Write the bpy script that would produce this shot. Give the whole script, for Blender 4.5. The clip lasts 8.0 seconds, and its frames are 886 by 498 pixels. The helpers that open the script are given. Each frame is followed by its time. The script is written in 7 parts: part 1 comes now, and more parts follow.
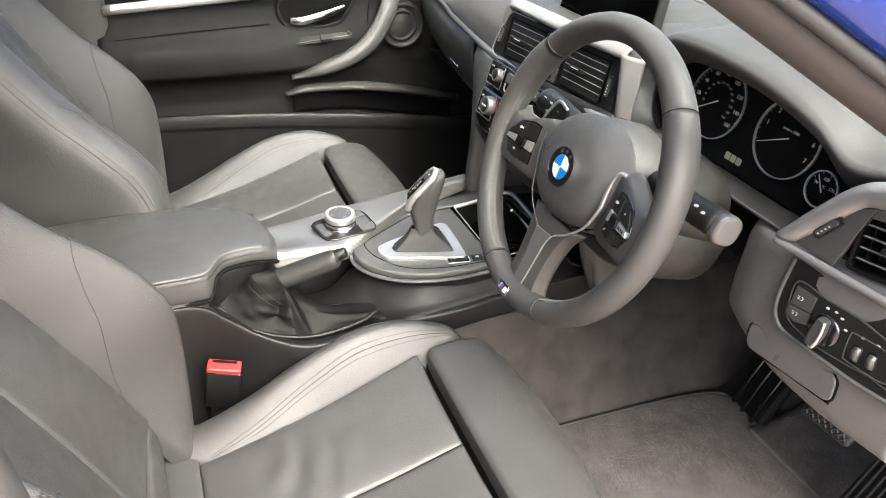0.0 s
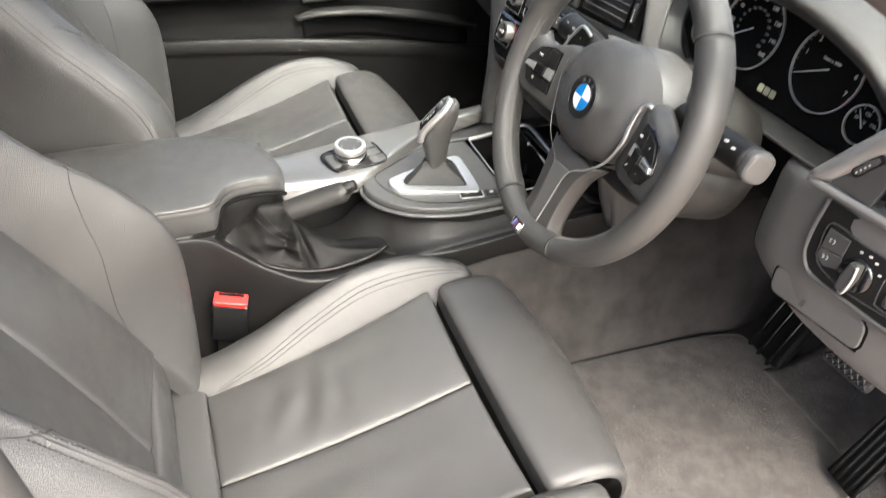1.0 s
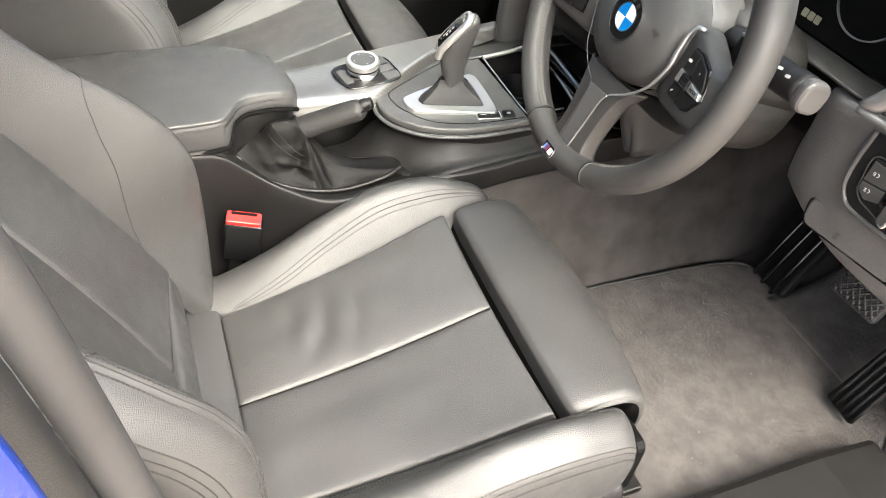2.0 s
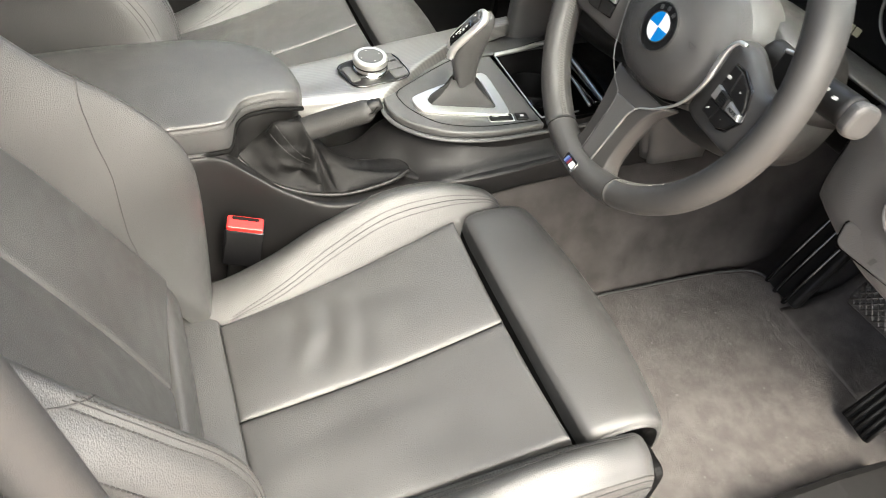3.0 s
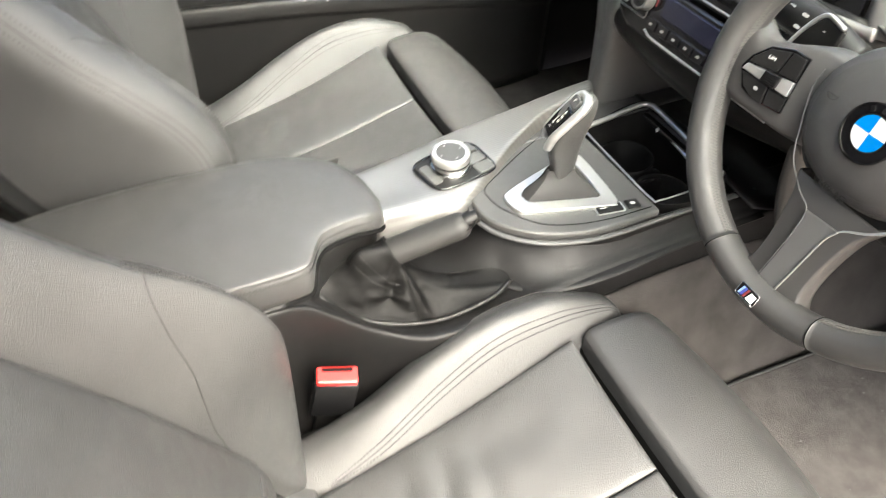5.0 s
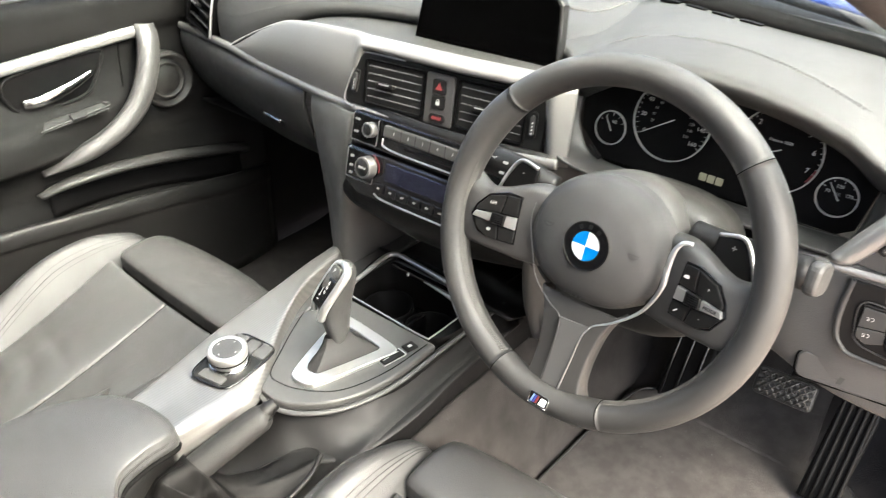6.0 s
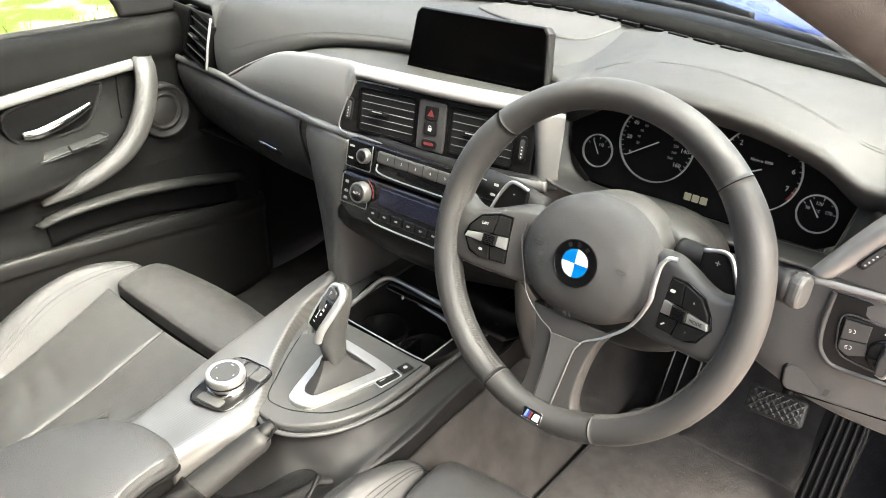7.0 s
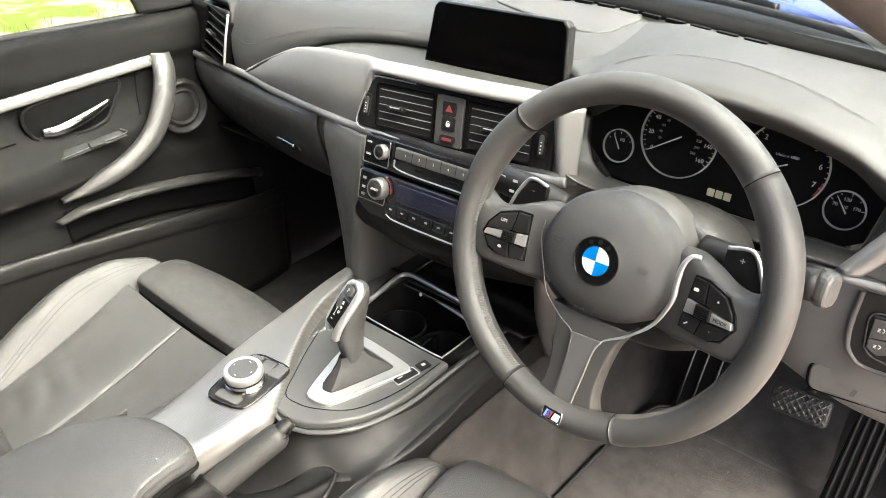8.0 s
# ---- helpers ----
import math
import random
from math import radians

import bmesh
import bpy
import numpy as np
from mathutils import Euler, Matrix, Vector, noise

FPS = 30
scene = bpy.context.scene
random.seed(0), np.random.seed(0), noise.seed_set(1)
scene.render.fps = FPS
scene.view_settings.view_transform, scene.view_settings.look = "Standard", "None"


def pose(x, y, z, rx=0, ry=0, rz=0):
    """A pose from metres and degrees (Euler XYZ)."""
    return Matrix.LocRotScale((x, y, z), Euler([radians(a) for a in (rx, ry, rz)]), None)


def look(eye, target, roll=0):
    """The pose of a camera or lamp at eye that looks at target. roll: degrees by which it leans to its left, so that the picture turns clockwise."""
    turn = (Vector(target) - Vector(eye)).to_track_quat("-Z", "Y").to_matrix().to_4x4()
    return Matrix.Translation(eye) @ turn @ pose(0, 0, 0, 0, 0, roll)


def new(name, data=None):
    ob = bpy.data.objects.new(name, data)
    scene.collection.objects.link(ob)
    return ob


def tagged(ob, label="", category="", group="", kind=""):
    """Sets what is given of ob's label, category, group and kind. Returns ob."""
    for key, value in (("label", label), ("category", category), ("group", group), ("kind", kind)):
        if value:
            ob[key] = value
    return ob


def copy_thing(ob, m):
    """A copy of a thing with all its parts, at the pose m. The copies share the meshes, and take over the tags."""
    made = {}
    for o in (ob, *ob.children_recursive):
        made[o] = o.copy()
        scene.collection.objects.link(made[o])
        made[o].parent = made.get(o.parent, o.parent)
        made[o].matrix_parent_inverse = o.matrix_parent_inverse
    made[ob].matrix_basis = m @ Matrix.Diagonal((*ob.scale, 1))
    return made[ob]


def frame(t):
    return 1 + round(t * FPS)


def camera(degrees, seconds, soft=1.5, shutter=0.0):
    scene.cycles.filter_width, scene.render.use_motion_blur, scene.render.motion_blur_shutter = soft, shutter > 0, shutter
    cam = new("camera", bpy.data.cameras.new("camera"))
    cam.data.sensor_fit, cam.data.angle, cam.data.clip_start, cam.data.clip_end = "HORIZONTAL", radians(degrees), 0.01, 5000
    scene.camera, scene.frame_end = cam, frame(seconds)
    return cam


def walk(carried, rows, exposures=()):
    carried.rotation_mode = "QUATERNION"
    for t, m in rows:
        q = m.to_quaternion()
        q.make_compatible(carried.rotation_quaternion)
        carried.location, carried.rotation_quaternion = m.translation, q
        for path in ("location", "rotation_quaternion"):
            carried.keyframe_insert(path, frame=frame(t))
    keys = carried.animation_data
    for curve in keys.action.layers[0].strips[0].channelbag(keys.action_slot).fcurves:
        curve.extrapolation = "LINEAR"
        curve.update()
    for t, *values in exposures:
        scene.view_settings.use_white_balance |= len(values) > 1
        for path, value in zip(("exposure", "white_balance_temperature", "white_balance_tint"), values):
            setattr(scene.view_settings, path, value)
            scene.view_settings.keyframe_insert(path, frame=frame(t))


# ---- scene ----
cam = camera(61.9, 8.0, soft=0.5, shutter=0.4)
PATH = [
    (0.0, (1.0404, -0.4347, 0.9482), (-0.5225, 0.2425, -0.1013), 3.56),
    (0.5, (1.0344, -0.4117, 0.9478), (-0.5132, 0.2437, -0.1361), 3.61),
    (1.0, (1.0121, -0.4187, 0.9283), (-0.4680, 0.1935, -0.2700), 3.98),
    (1.5, (0.9915, -0.4562, 0.9184), (-0.3879, 0.1434, -0.4006), 5.12),
    (3.0, (0.9116, -0.4723, 0.9132), (-0.3678, 0.1762, -0.4807), 9.08),
    (3.5, (0.8489, -0.4696, 0.9046), (-0.4285, 0.1194, -0.5172), 9.07),
    (4.0, (0.7919, -0.4726, 0.9036), (-0.5048, 0.0224, -0.5361), 7.14),
    (4.2, (0.7709, -0.4706, 0.9027), (-0.5377, -0.0137, -0.5384), 6.12),
    (5.3, (0.6464, -0.5178, 0.9134), (-0.6599, 0.2702, -0.3806), 0.01),
    (5.5, (0.6411, -0.5284, 0.9208), (-0.6205, 0.4514, -0.2844), 0.38),
    (6.0, (0.6638, -0.5477, 0.9557), (-0.4505, 0.7351, -0.0994), 0.65),
    (6.5, (0.6738, -0.5597, 0.9567), (-0.4265, 0.7749, -0.0474), 0.46),
    (7.0, (0.6797, -0.5656, 0.9583), (-0.4492, 0.7589, -0.0284), 0.20),
    (7.5, (0.6768, -0.5637, 0.9571), (-0.4700, 0.7395, -0.0362), -0.27),
    (8.0, (0.6728, -0.5587, 0.9566), (-0.4867, 0.7281, -0.0433), -0.62),
]
walk(cam, [(t, look(eye, target, roll)) for t, eye, target, roll in PATH], [(0.0, 3.18, 6450, 6), (4.0, 3.27, 6600, 2), (5.5, 3.58, 6600, 3), (8.0, 3.50, 6700, 3)])

# ---------- light ----------
world = bpy.data.worlds.new("world")
scene.world = world
world.use_nodes = True
wn = world.node_tree
sky = wn.nodes.new("ShaderNodeTexSky")
sky.sky_type = "NISHITA"
sky.sun_disc = False
sky.sun_elevation, sky.sun_rotation = radians(52), radians(79)
sky.air_density, sky.dust_density, sky.ozone_density = 0.6, 8.0, 0.4
wn.links.new(sky.outputs[0], wn.nodes["Background"].inputs[0])
wn.nodes["Background"].inputs[1].default_value = 0.15
sun = new("sun", bpy.data.lights.new("sun", "SUN"))
sun.data.energy, sun.data.angle, sun.data.color = 1.25, radians(62), (1, 0.985, 0.96)
sun.matrix_world = look((3.2, 0.65, 4.2), (0, 0, 0))


# ---------- materials ----------
def mat(name, color, rough=0.5, metal=0.0, spec=0.5, coat=0.0):
    m = bpy.data.materials.new(name)
    m.use_nodes = True
    b = m.node_tree.nodes["Principled BSDF"]
    b.inputs["Base Color"].default_value = (*color, 1)
    b.inputs["Roughness"].default_value = rough
    b.inputs["Metallic"].default_value = metal
    b.inputs["Specular IOR Level"].default_value = spec
    b.inputs["Coat Weight"].default_value = coat
    return m


def coords(m):
    n = m.node_tree.nodes.new("ShaderNodeNewGeometry")
    return n.outputs["Position"]


def tex(m, kind, scale, detail=4.0, stretch=None):
    t = m.node_tree.nodes
    n = t.new(kind)
    n.inputs["Scale"].default_value = scale
    if "Detail" in n.inputs:
        n.inputs["Detail"].default_value = detail
    src = coords(m)
    if stretch:
        mp = t.new("ShaderNodeMapping")
        mp.inputs["Scale"].default_value = stretch
        m.node_tree.links.new(src, mp.inputs["Vector"])
        src = mp.outputs[0]
    m.node_tree.links.new(src, n.inputs["Vector"])
    return n


def ramp(m, src, lo, hi, a, b):
    n = m.node_tree.nodes.new("ShaderNodeMapRange")
    n.inputs["From Min"].default_value, n.inputs["From Max"].default_value = lo, hi
    n.inputs["To Min"].default_value, n.inputs["To Max"].default_value = a, b
    m.node_tree.links.new(src, n.inputs["Value"])
    return n.outputs[0]


def bump(m, src, strength, dist, after=None):
    n = m.node_tree.nodes.new("ShaderNodeBump")
    n.inputs["Strength"].default_value, n.inputs["Distance"].default_value = strength, dist
    m.node_tree.links.new(src, n.inputs["Height"])
    if after:
        m.node_tree.links.new(after.outputs[0], n.inputs["Normal"])
    m.node_tree.links.new(n.outputs[0], m.node_tree.nodes["Principled BSDF"].inputs["Normal"])
    return n


def tint(m, src, lo, hi, a, b):
    """Base colour between a and b along src."""
    n = m.node_tree.nodes.new("ShaderNodeValToRGB")
    n.color_ramp.elements[0].position, n.color_ramp.elements[1].position = lo, hi
    n.color_ramp.elements[0].color, n.color_ramp.elements[1].color = (*a, 1), (*b, 1)
    m.node_tree.links.new(src, n.inputs[0])
    m.node_tree.links.new(n.outputs[0], m.node_tree.nodes["Principled BSDF"].inputs["Base Color"])


def rough_by(m, src, lo, hi, a, b):
    m.node_tree.links.new(ramp(m, src, lo, hi, a, b), m.node_tree.nodes["Principled BSDF"].inputs["Roughness"])


def leather(name, a, b, rough, grain=700, creases=0.35, spec=0.5, pebble=0.45):
    m = mat(name, a, rough, 0, spec)
    broad = tex(m, "ShaderNodeTexNoise", 9, 5)
    tint(m, broad.outputs[0], 0.3, 0.75, a, b)
    rough_by(m, tex(m, "ShaderNodeTexNoise", 45, 6).outputs[0], 0.3, 0.7, rough - 0.06, rough + 0.08)
    wave = bump(m, tex(m, "ShaderNodeTexNoise", 26, 3).outputs[0], creases, 0.004)
    v = tex(m, "ShaderNodeTexVoronoi", grain)
    bump(m, v.outputs[0], pebble, 0.0010, wave).invert = True
    return m


def plastic(name, a, rough=0.55, grain=1500, strength=0.15, spec=0.45):
    m = mat(name, a, rough, 0, spec)
    tint(m, tex(m, "ShaderNodeTexNoise", 14, 5).outputs[0], 0.3, 0.75, [c * 0.88 for c in a], [c * 1.12 for c in a])
    rough_by(m, tex(m, "ShaderNodeTexNoise", 60, 6).outputs[0], 0.3, 0.7, rough - 0.05, rough + 0.07)
    bump(m, tex(m, "ShaderNodeTexVoronoi", grain).outputs[0], strength, 0.0005)
    return m


LEATHER = leather("seat_leather", (0.0265, 0.0266, 0.0264), (0.0375, 0.0376, 0.0373), 0.39, 700, 0.06, 0.48, 0.38)
RIMLEATHER = leather("rim_leather", (0.021, 0.0207, 0.0201), (0.028, 0.0276, 0.0269), 0.50, 1100, 0.03, 0.38, 0.12)
PAD = leather("soft_pad", (0.0185, 0.0187, 0.0181), (0.0210, 0.0212, 0.0206), 0.57, 1000, 0.0, 0.36, 0.3)
rough_by(PAD, tex(PAD, "ShaderNodeTexNoise", 45, 6).outputs[0], 0.3, 0.7, 0.55, 0.58)
BOOT = leather("gaiter_leather", (0.0028, 0.0027, 0.0027), (0.005, 0.0049, 0.0048), 0.48, 900, 0.25, 0.10, 0.3)
DARK = plastic("dark_plastic", (0.0055, 0.0054, 0.0053), 0.44, spec=0.20)
GREY = plastic("grey_plastic", (0.027, 0.0269, 0.0263), 0.42)
TRIM = plastic("pillar_fabric", (0.034, 0.029, 0.026), 0.85, 900, 0.4)
BLACK = mat("gloss_black", (0.003, 0.003, 0.0033), 0.12, 0, 0.5, 0.3)
rough_by(BLACK, tex(BLACK, "ShaderNodeTexNoise", 30, 6).outputs[0], 0.3, 0.7, 0.08, 0.2)
RUBBER = plastic("black_rubber", (0.018, 0.018, 0.018), 0.6)
CHROME = mat("chrome", (0.50, 0.50, 0.49), 0.16, 1.0)
rough_by(CHROME, tex(CHROME, "ShaderNodeTexNoise", 80, 4).outputs[0], 0.3, 0.7, 0.10, 0.24)
SATIN = mat("satin_silver", (0.46, 0.46, 0.45), 0.33, 0.88)
rough_by(SATIN, tex(SATIN, "ShaderNodeTexNoise", 220, 3, (1, 12, 12)).outputs[0], 0.3, 0.7, 0.28, 0.42)
HATCH = mat("hatched_aluminium", (0.33, 0.325, 0.31), 0.36, 0.85)
w = tex(HATCH, "ShaderNodeTexWave", 118, 0, (0.62, 1.0, 0.0))
w.inputs["Distortion"].default_value = 0.3
w.inputs["Detail Scale"].default_value = 3.0
tint(HATCH, w.outputs[0], 0.2, 0.8, (0.155, 0.153, 0.149), (0.190, 0.188, 0.183))
bump(HATCH, w.outputs[0], 0.07, 0.0006)
rough_by(HATCH, w.outputs[0], 0.0, 1.0, 0.36, 0.50)
CARPET = mat("carpet", (0.04, 0.036, 0.033), 0.95, 0, 0.15)
tint(CARPET, tex(CARPET, "ShaderNodeTexNoise", 16, 8).outputs[0], 0.35, 0.7, (0.024, 0.0218, 0.0208), (0.048, 0.0440, 0.0420))
bump(CARPET, tex(CARPET, "ShaderNodeTexNoise", 900, 3).outputs[0], 0.8, 0.003)
MAT = mat("mat_pile", (0.07, 0.064, 0.058), 0.95, 0, 0.15)
tint(MAT, tex(MAT, "ShaderNodeTexNoise", 34, 12).outputs[0], 0.36, 0.66, (0.055, 0.0512, 0.0490), (0.077, 0.0722, 0.0692))
bump(MAT, tex(MAT, "ShaderNodeTexNoise", 1100, 3).outputs[0], 0.8, 0.003, bump(MAT, tex(MAT, "ShaderNodeTexNoise", 120, 6).outputs[0], 0.5, 0.004))
PAINT = mat("blue_paint", (0.004, 0.020, 0.15), 0.30, 0.2, 0.35, 0.45)
rough_by(PAINT, tex(PAINT, "ShaderNodeTexNoise", 40, 4).outputs[0], 0.3, 0.7, 0.2, 0.32)
WETPAINT = mat("wet_blue_paint", (0.006, 0.028, 0.17), 0.2, 0.2, 0.6, 1.0)
bump(WETPAINT, tex(WETPAINT, "ShaderNodeTexVoronoi", 70).outputs[0], 0.55, 0.004)
RED = plastic("red_button", (0.42, 0.012, 0.010), 0.35)
REDDIM = mat("red_mark", (0.11, 0.012, 0.014), 0.5)
WHITE = mat("white_mark", (0.36, 0.36, 0.35), 0.5)
DIMWHITE = mat("dim_mark", (0.12, 0.12, 0.117), 0.5)
BLUE = mat("blue_enamel", (0.001, 0.10, 0.30), 0.2, 0, 0.5, 0.6)
ENAMEL = mat("white_enamel", (0.42, 0.43, 0.44), 0.2, 0, 0.5, 0.6)
THREAD = mat("grey_thread", (0.016, 0.0157, 0.0152), 0.8)
SEAM = mat("black_seam_cord", (0.004, 0.004, 0.004), 0.9, 0, 0.04)
LCD = mat("dark_display", (0.004, 0.0045, 0.010), 0.1, 0, 0.5, 0.2)
rough_by(LCD, tex(LCD, "ShaderNodeTexNoise", 20, 5).outputs[0], 0.3, 0.7, 0.06, 0.16)
SCREEN = mat("screen_glass", (0.0006, 0.0006, 0.0006), 0.09, 0, 0.035)
rough_by(SCREEN, tex(SCREEN, "ShaderNodeTexNoise", 24, 5).outputs[0], 0.3, 0.7, 0.06, 0.13)


def glass(name, color=(1, 1, 1)):
    m = mat(name, color, 0.0)
    b = m.node_tree.nodes["Principled BSDF"]
    b.inputs["Transmission Weight"].default_value = 1.0
    b.inputs["IOR"].default_value = 1.45
    return m


GLASS = glass("window_glass", (0.93, 0.97, 0.95))
GRASS = mat("grass_blades", (0.09, 0.16, 0.03), 0.8, 0, 0.2)
gi = GRASS.node_tree.nodes.new("ShaderNodeNewGeometry")
tint(GRASS, gi.outputs["Random Per Island"], 0.0, 1.0, (0.055, 0.080, 0.010), (0.17, 0.19, 0.035))
EARTH = mat("grassy_earth", (0.1, 0.14, 0.04), 0.95, 0, 0.1)
# grass on the verge; unseen ground under the car, pale pinkish to bounce warm light
et = EARTH.node_tree
split = et.nodes.new("ShaderNodeSeparateXYZ")
et.links.new(coords(EARTH), split.inputs[0])
cover = et.nodes.new("ShaderNodeMath")
cover.operation = "ADD"
et.links.new(ramp(EARTH, split.outputs["X"], -1.4, -0.9, 0.0, -0.5), cover.inputs[0])
et.links.new(tex(EARTH, "ShaderNodeTexNoise", 2.5, 9).outputs[0], cover.inputs[1])
tint(EARTH, cover.outputs[0], 0.28, 0.50, (0.34, 0.275, 0.235), (0.060, 0.086, 0.014))
bump(EARTH, tex(EARTH, "ShaderNodeTexNoise", 60, 5).outputs[0], 0.8, 0.02)


GREYSOFT = plastic("grey_soft_touch", (0.038, 0.0378, 0.037), 0.48)
SILVERP = mat("silver_paint", (0.165, 0.163, 0.159), 0.42, 0.55)
rough_by(SILVERP, tex(SILVERP, "ShaderNodeTexNoise", 180, 4, (1, 6, 6)).outputs[0], 0.3, 0.7, 0.36, 0.5)
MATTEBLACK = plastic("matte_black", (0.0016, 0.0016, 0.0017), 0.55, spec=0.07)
AMBER = mat("display_cream", (0.18, 0.17, 0.12), 0.5)
DARKTHREAD = mat("dark_thread", (0.008, 0.008, 0.008), 0.8)
STITCHP = mat("pale_thread", (0.055, 0.054, 0.051), 0.8)
RIMTHREAD = mat("rim_thread", (0.055, 0.053, 0.050), 0.8)
BRUSHED = mat("dark_brushed_inlay", (0.17, 0.17, 0.168), 0.36, 0.75)
rough_by(BRUSHED, tex(BRUSHED, "ShaderNodeTexNoise", 240, 3, (1, 10, 10)).outputs[0], 0.3, 0.7, 0.28, 0.44)
DOORSKIN = leather("door_leather", (0.0045, 0.0045, 0.0044), (0.0075, 0.0075, 0.0073), 0.50, 900, 0.06, 0.11)
PULL = mat("brushed_pull", (0.095, 0.095, 0.094), 0.42, 0.7)
pw = tex(PULL, "ShaderNodeTexWave", 110, 0, (0.6, 1.0, -0.8))
bump(PULL, pw.outputs[0], 0.12, 0.0006)
rough_by(PULL, tex(PULL, "ShaderNodeTexNoise", 60, 4).outputs[0], 0.3, 0.7, 0.34, 0.48)
HANDLE = mat("hatched_pull", (0.068, 0.068, 0.067), 0.46, 0.7)
bump(HANDLE, tex(HANDLE, "ShaderNodeTexWave", 110, 0, (0.6, 1.0, -0.8)).outputs[0], 0.2, 0.0006)
rough_by(HANDLE, tex(HANDLE, "ShaderNodeTexNoise", 60, 4).outputs[0], 0.3, 0.7, 0.40, 0.54)
LOUD = plastic("loudspeaker_plastic", (0.010, 0.0098, 0.0095), 0.5, 420, 0.5, 0.25)
GRILLE = mat("speaker_mesh", (0.036, 0.035, 0.034), 0.6, 0, 0.3)
gv_ = tex(GRILLE, "ShaderNodeTexVoronoi", 420)
tint(GRILLE, gv_.outputs[0], 0.15, 0.45, (0.004, 0.004, 0.004), (0.034, 0.0335, 0.033))
bump(GRILLE, gv_.outputs[0], 0.6, 0.0010)

# base lowered to put the shade on the driver's flank into the colour
CONSOLE = plastic("darkened_console_plastic", (0.0050, 0.0048, 0.0048), 0.46, spec=0.22)
KNEE = plastic("grained_knee_plastic", (0.066, 0.0645, 0.0625), 0.46, 800, 0.4)
STALKGREY = plastic("light_grey_plastic", (0.038, 0.0377, 0.0365), 0.45)
# pale colour for the light caught on the slats' front edges
SLATGLINT = plastic("slat_glint_paint", (0.11, 0.109, 0.107), 0.32)
PEDAL = plastic("pedal_rubber", (0.026, 0.0255, 0.0245), 0.5)
BANDBLACK = plastic("black_frit", (0.004, 0.004, 0.004), 0.95, spec=0.03)
BOOTGRIP = leather("grip_leather", (0.012, 0.0117, 0.0114), (0.017, 0.0166, 0.0161), 0.52, 700, 0.05, 0.3, 0.3)
GLOVE = plastic("glove_plastic", (0.014, 0.014, 0.0137), 0.46, spec=0.35)
PILLAR = plastic("pillar_plastic", (0.030, 0.029, 0.0275), 0.7, 900, 0.3)


# ---------- mesh helpers ----------
V = Vector


def mesh_of(name, verts, faces, material, smooth=True):
    me = bpy.data.meshes.new(name)
    me.from_pydata([tuple(v) for v in verts], [], faces)
    me.materials.append(material)
    if smooth:
        me.polygons.foreach_set("use_smooth", [True] * len(me.polygons))
    me.update()
    return me


def thing(name, at, label, category, group="", kind=""):
    """An Empty at the base of a thing, or its root."""
    ob = new(name)
    ob.empty_display_size = 0.05
    ob.matrix_world = Matrix.Translation(at) if not isinstance(at, Matrix) else at
    return tagged(ob, label, category, group, kind)


LAST = {}
MOUNT = {"slat_glint": ("slat",), "tab_inlay": ("vent_tab",), "wheel_mark": ("thumb_wheel",), "dial_numeral": ("dial_ring",), "dial_tick": ("dial_ring",), "needle": ("dial_ring",), "dial_unit": ("dial_ring",), "knob_face": ("knob",), "climate_mark": ("climate_key",), "emblem_quarter": ("emblem_base",), "emblem_mark": ("emblem_base",), "emblem_ring": ("emblem_base",), "emblem_inner_ring": ("emblem_base",), "paddle_edge": ("shift_paddle",), "paddle_mark": ("shift_paddle",), "wheel_rib": ("thumb_wheel",), "badge_stripe": ("badge",), "badge_bar": ("badge",), "badge_cut": ("badge",), "hazard_mark": ("hazard_key",), "lock_mark": ("lock_key",), "lock_mark_bow": ("lock_key",), "assist_mark": ("assist_key",), "mode_mark": ("mode_key",), "traction_mark": ("traction_key",), "dial_mark": ("dial_base", "dial"), "touch_face": ("dial",), "park_mark": ("park_button",), "shift_mark": ("display_face",), "shift_mark_line": ("display_face",), "shift_mark_bar": ("display_face",), "preset_mark": ("preset_strip",), "preset_gap": ("preset_strip",), "rest_rib": ("rest_body",), "tread_rib": ("pedal_pad",), "pedal_rib": ("pedal_plate",), "buckle_mark": ("buckle_body",), "flap_notch": ("flap",), "knob_mark": ("knob",), "lid_stitching": ("lid",), "lid_seam": ("lid",), "grip_stitching": ("grip",), "gaiter_edge": ("gaiter",), "release_button": ("grip", "buckle_body"), "stalk_mark": ("wiper_stalk", "indicator_stalk"), "stalk_end": ("wiper_stalk",), "cover_mark": ("column_cover",), "bolster_stitching": ("cushion_bolster",), "bolster_seam": ("cushion_bolster",), "backrest_stitching": ("backrest_bolster",), "edge_seam": ("backrest_bolster",), "wing_seam": ("backrest_bolster",), "horn_mark": ("airbag_cover",), "horn_mark_bar": ("airbag_cover",), "airbag_lettering": ("airbag_cover",), "blade_inlay": ("lower_blade",), "mat_edging": ("carpet_sheet",), "window_switch": ("switch_plate",), "opening_lever": ("handle_bezel",), "dimmer_wheel": ("dimmer_slot",), "latch_edge": ("latch_recess",), "pad_stitching": ("upper_pad",), "hood_stitching": ("instrument_hood",), "lining_stitching": ("door_lining",)}


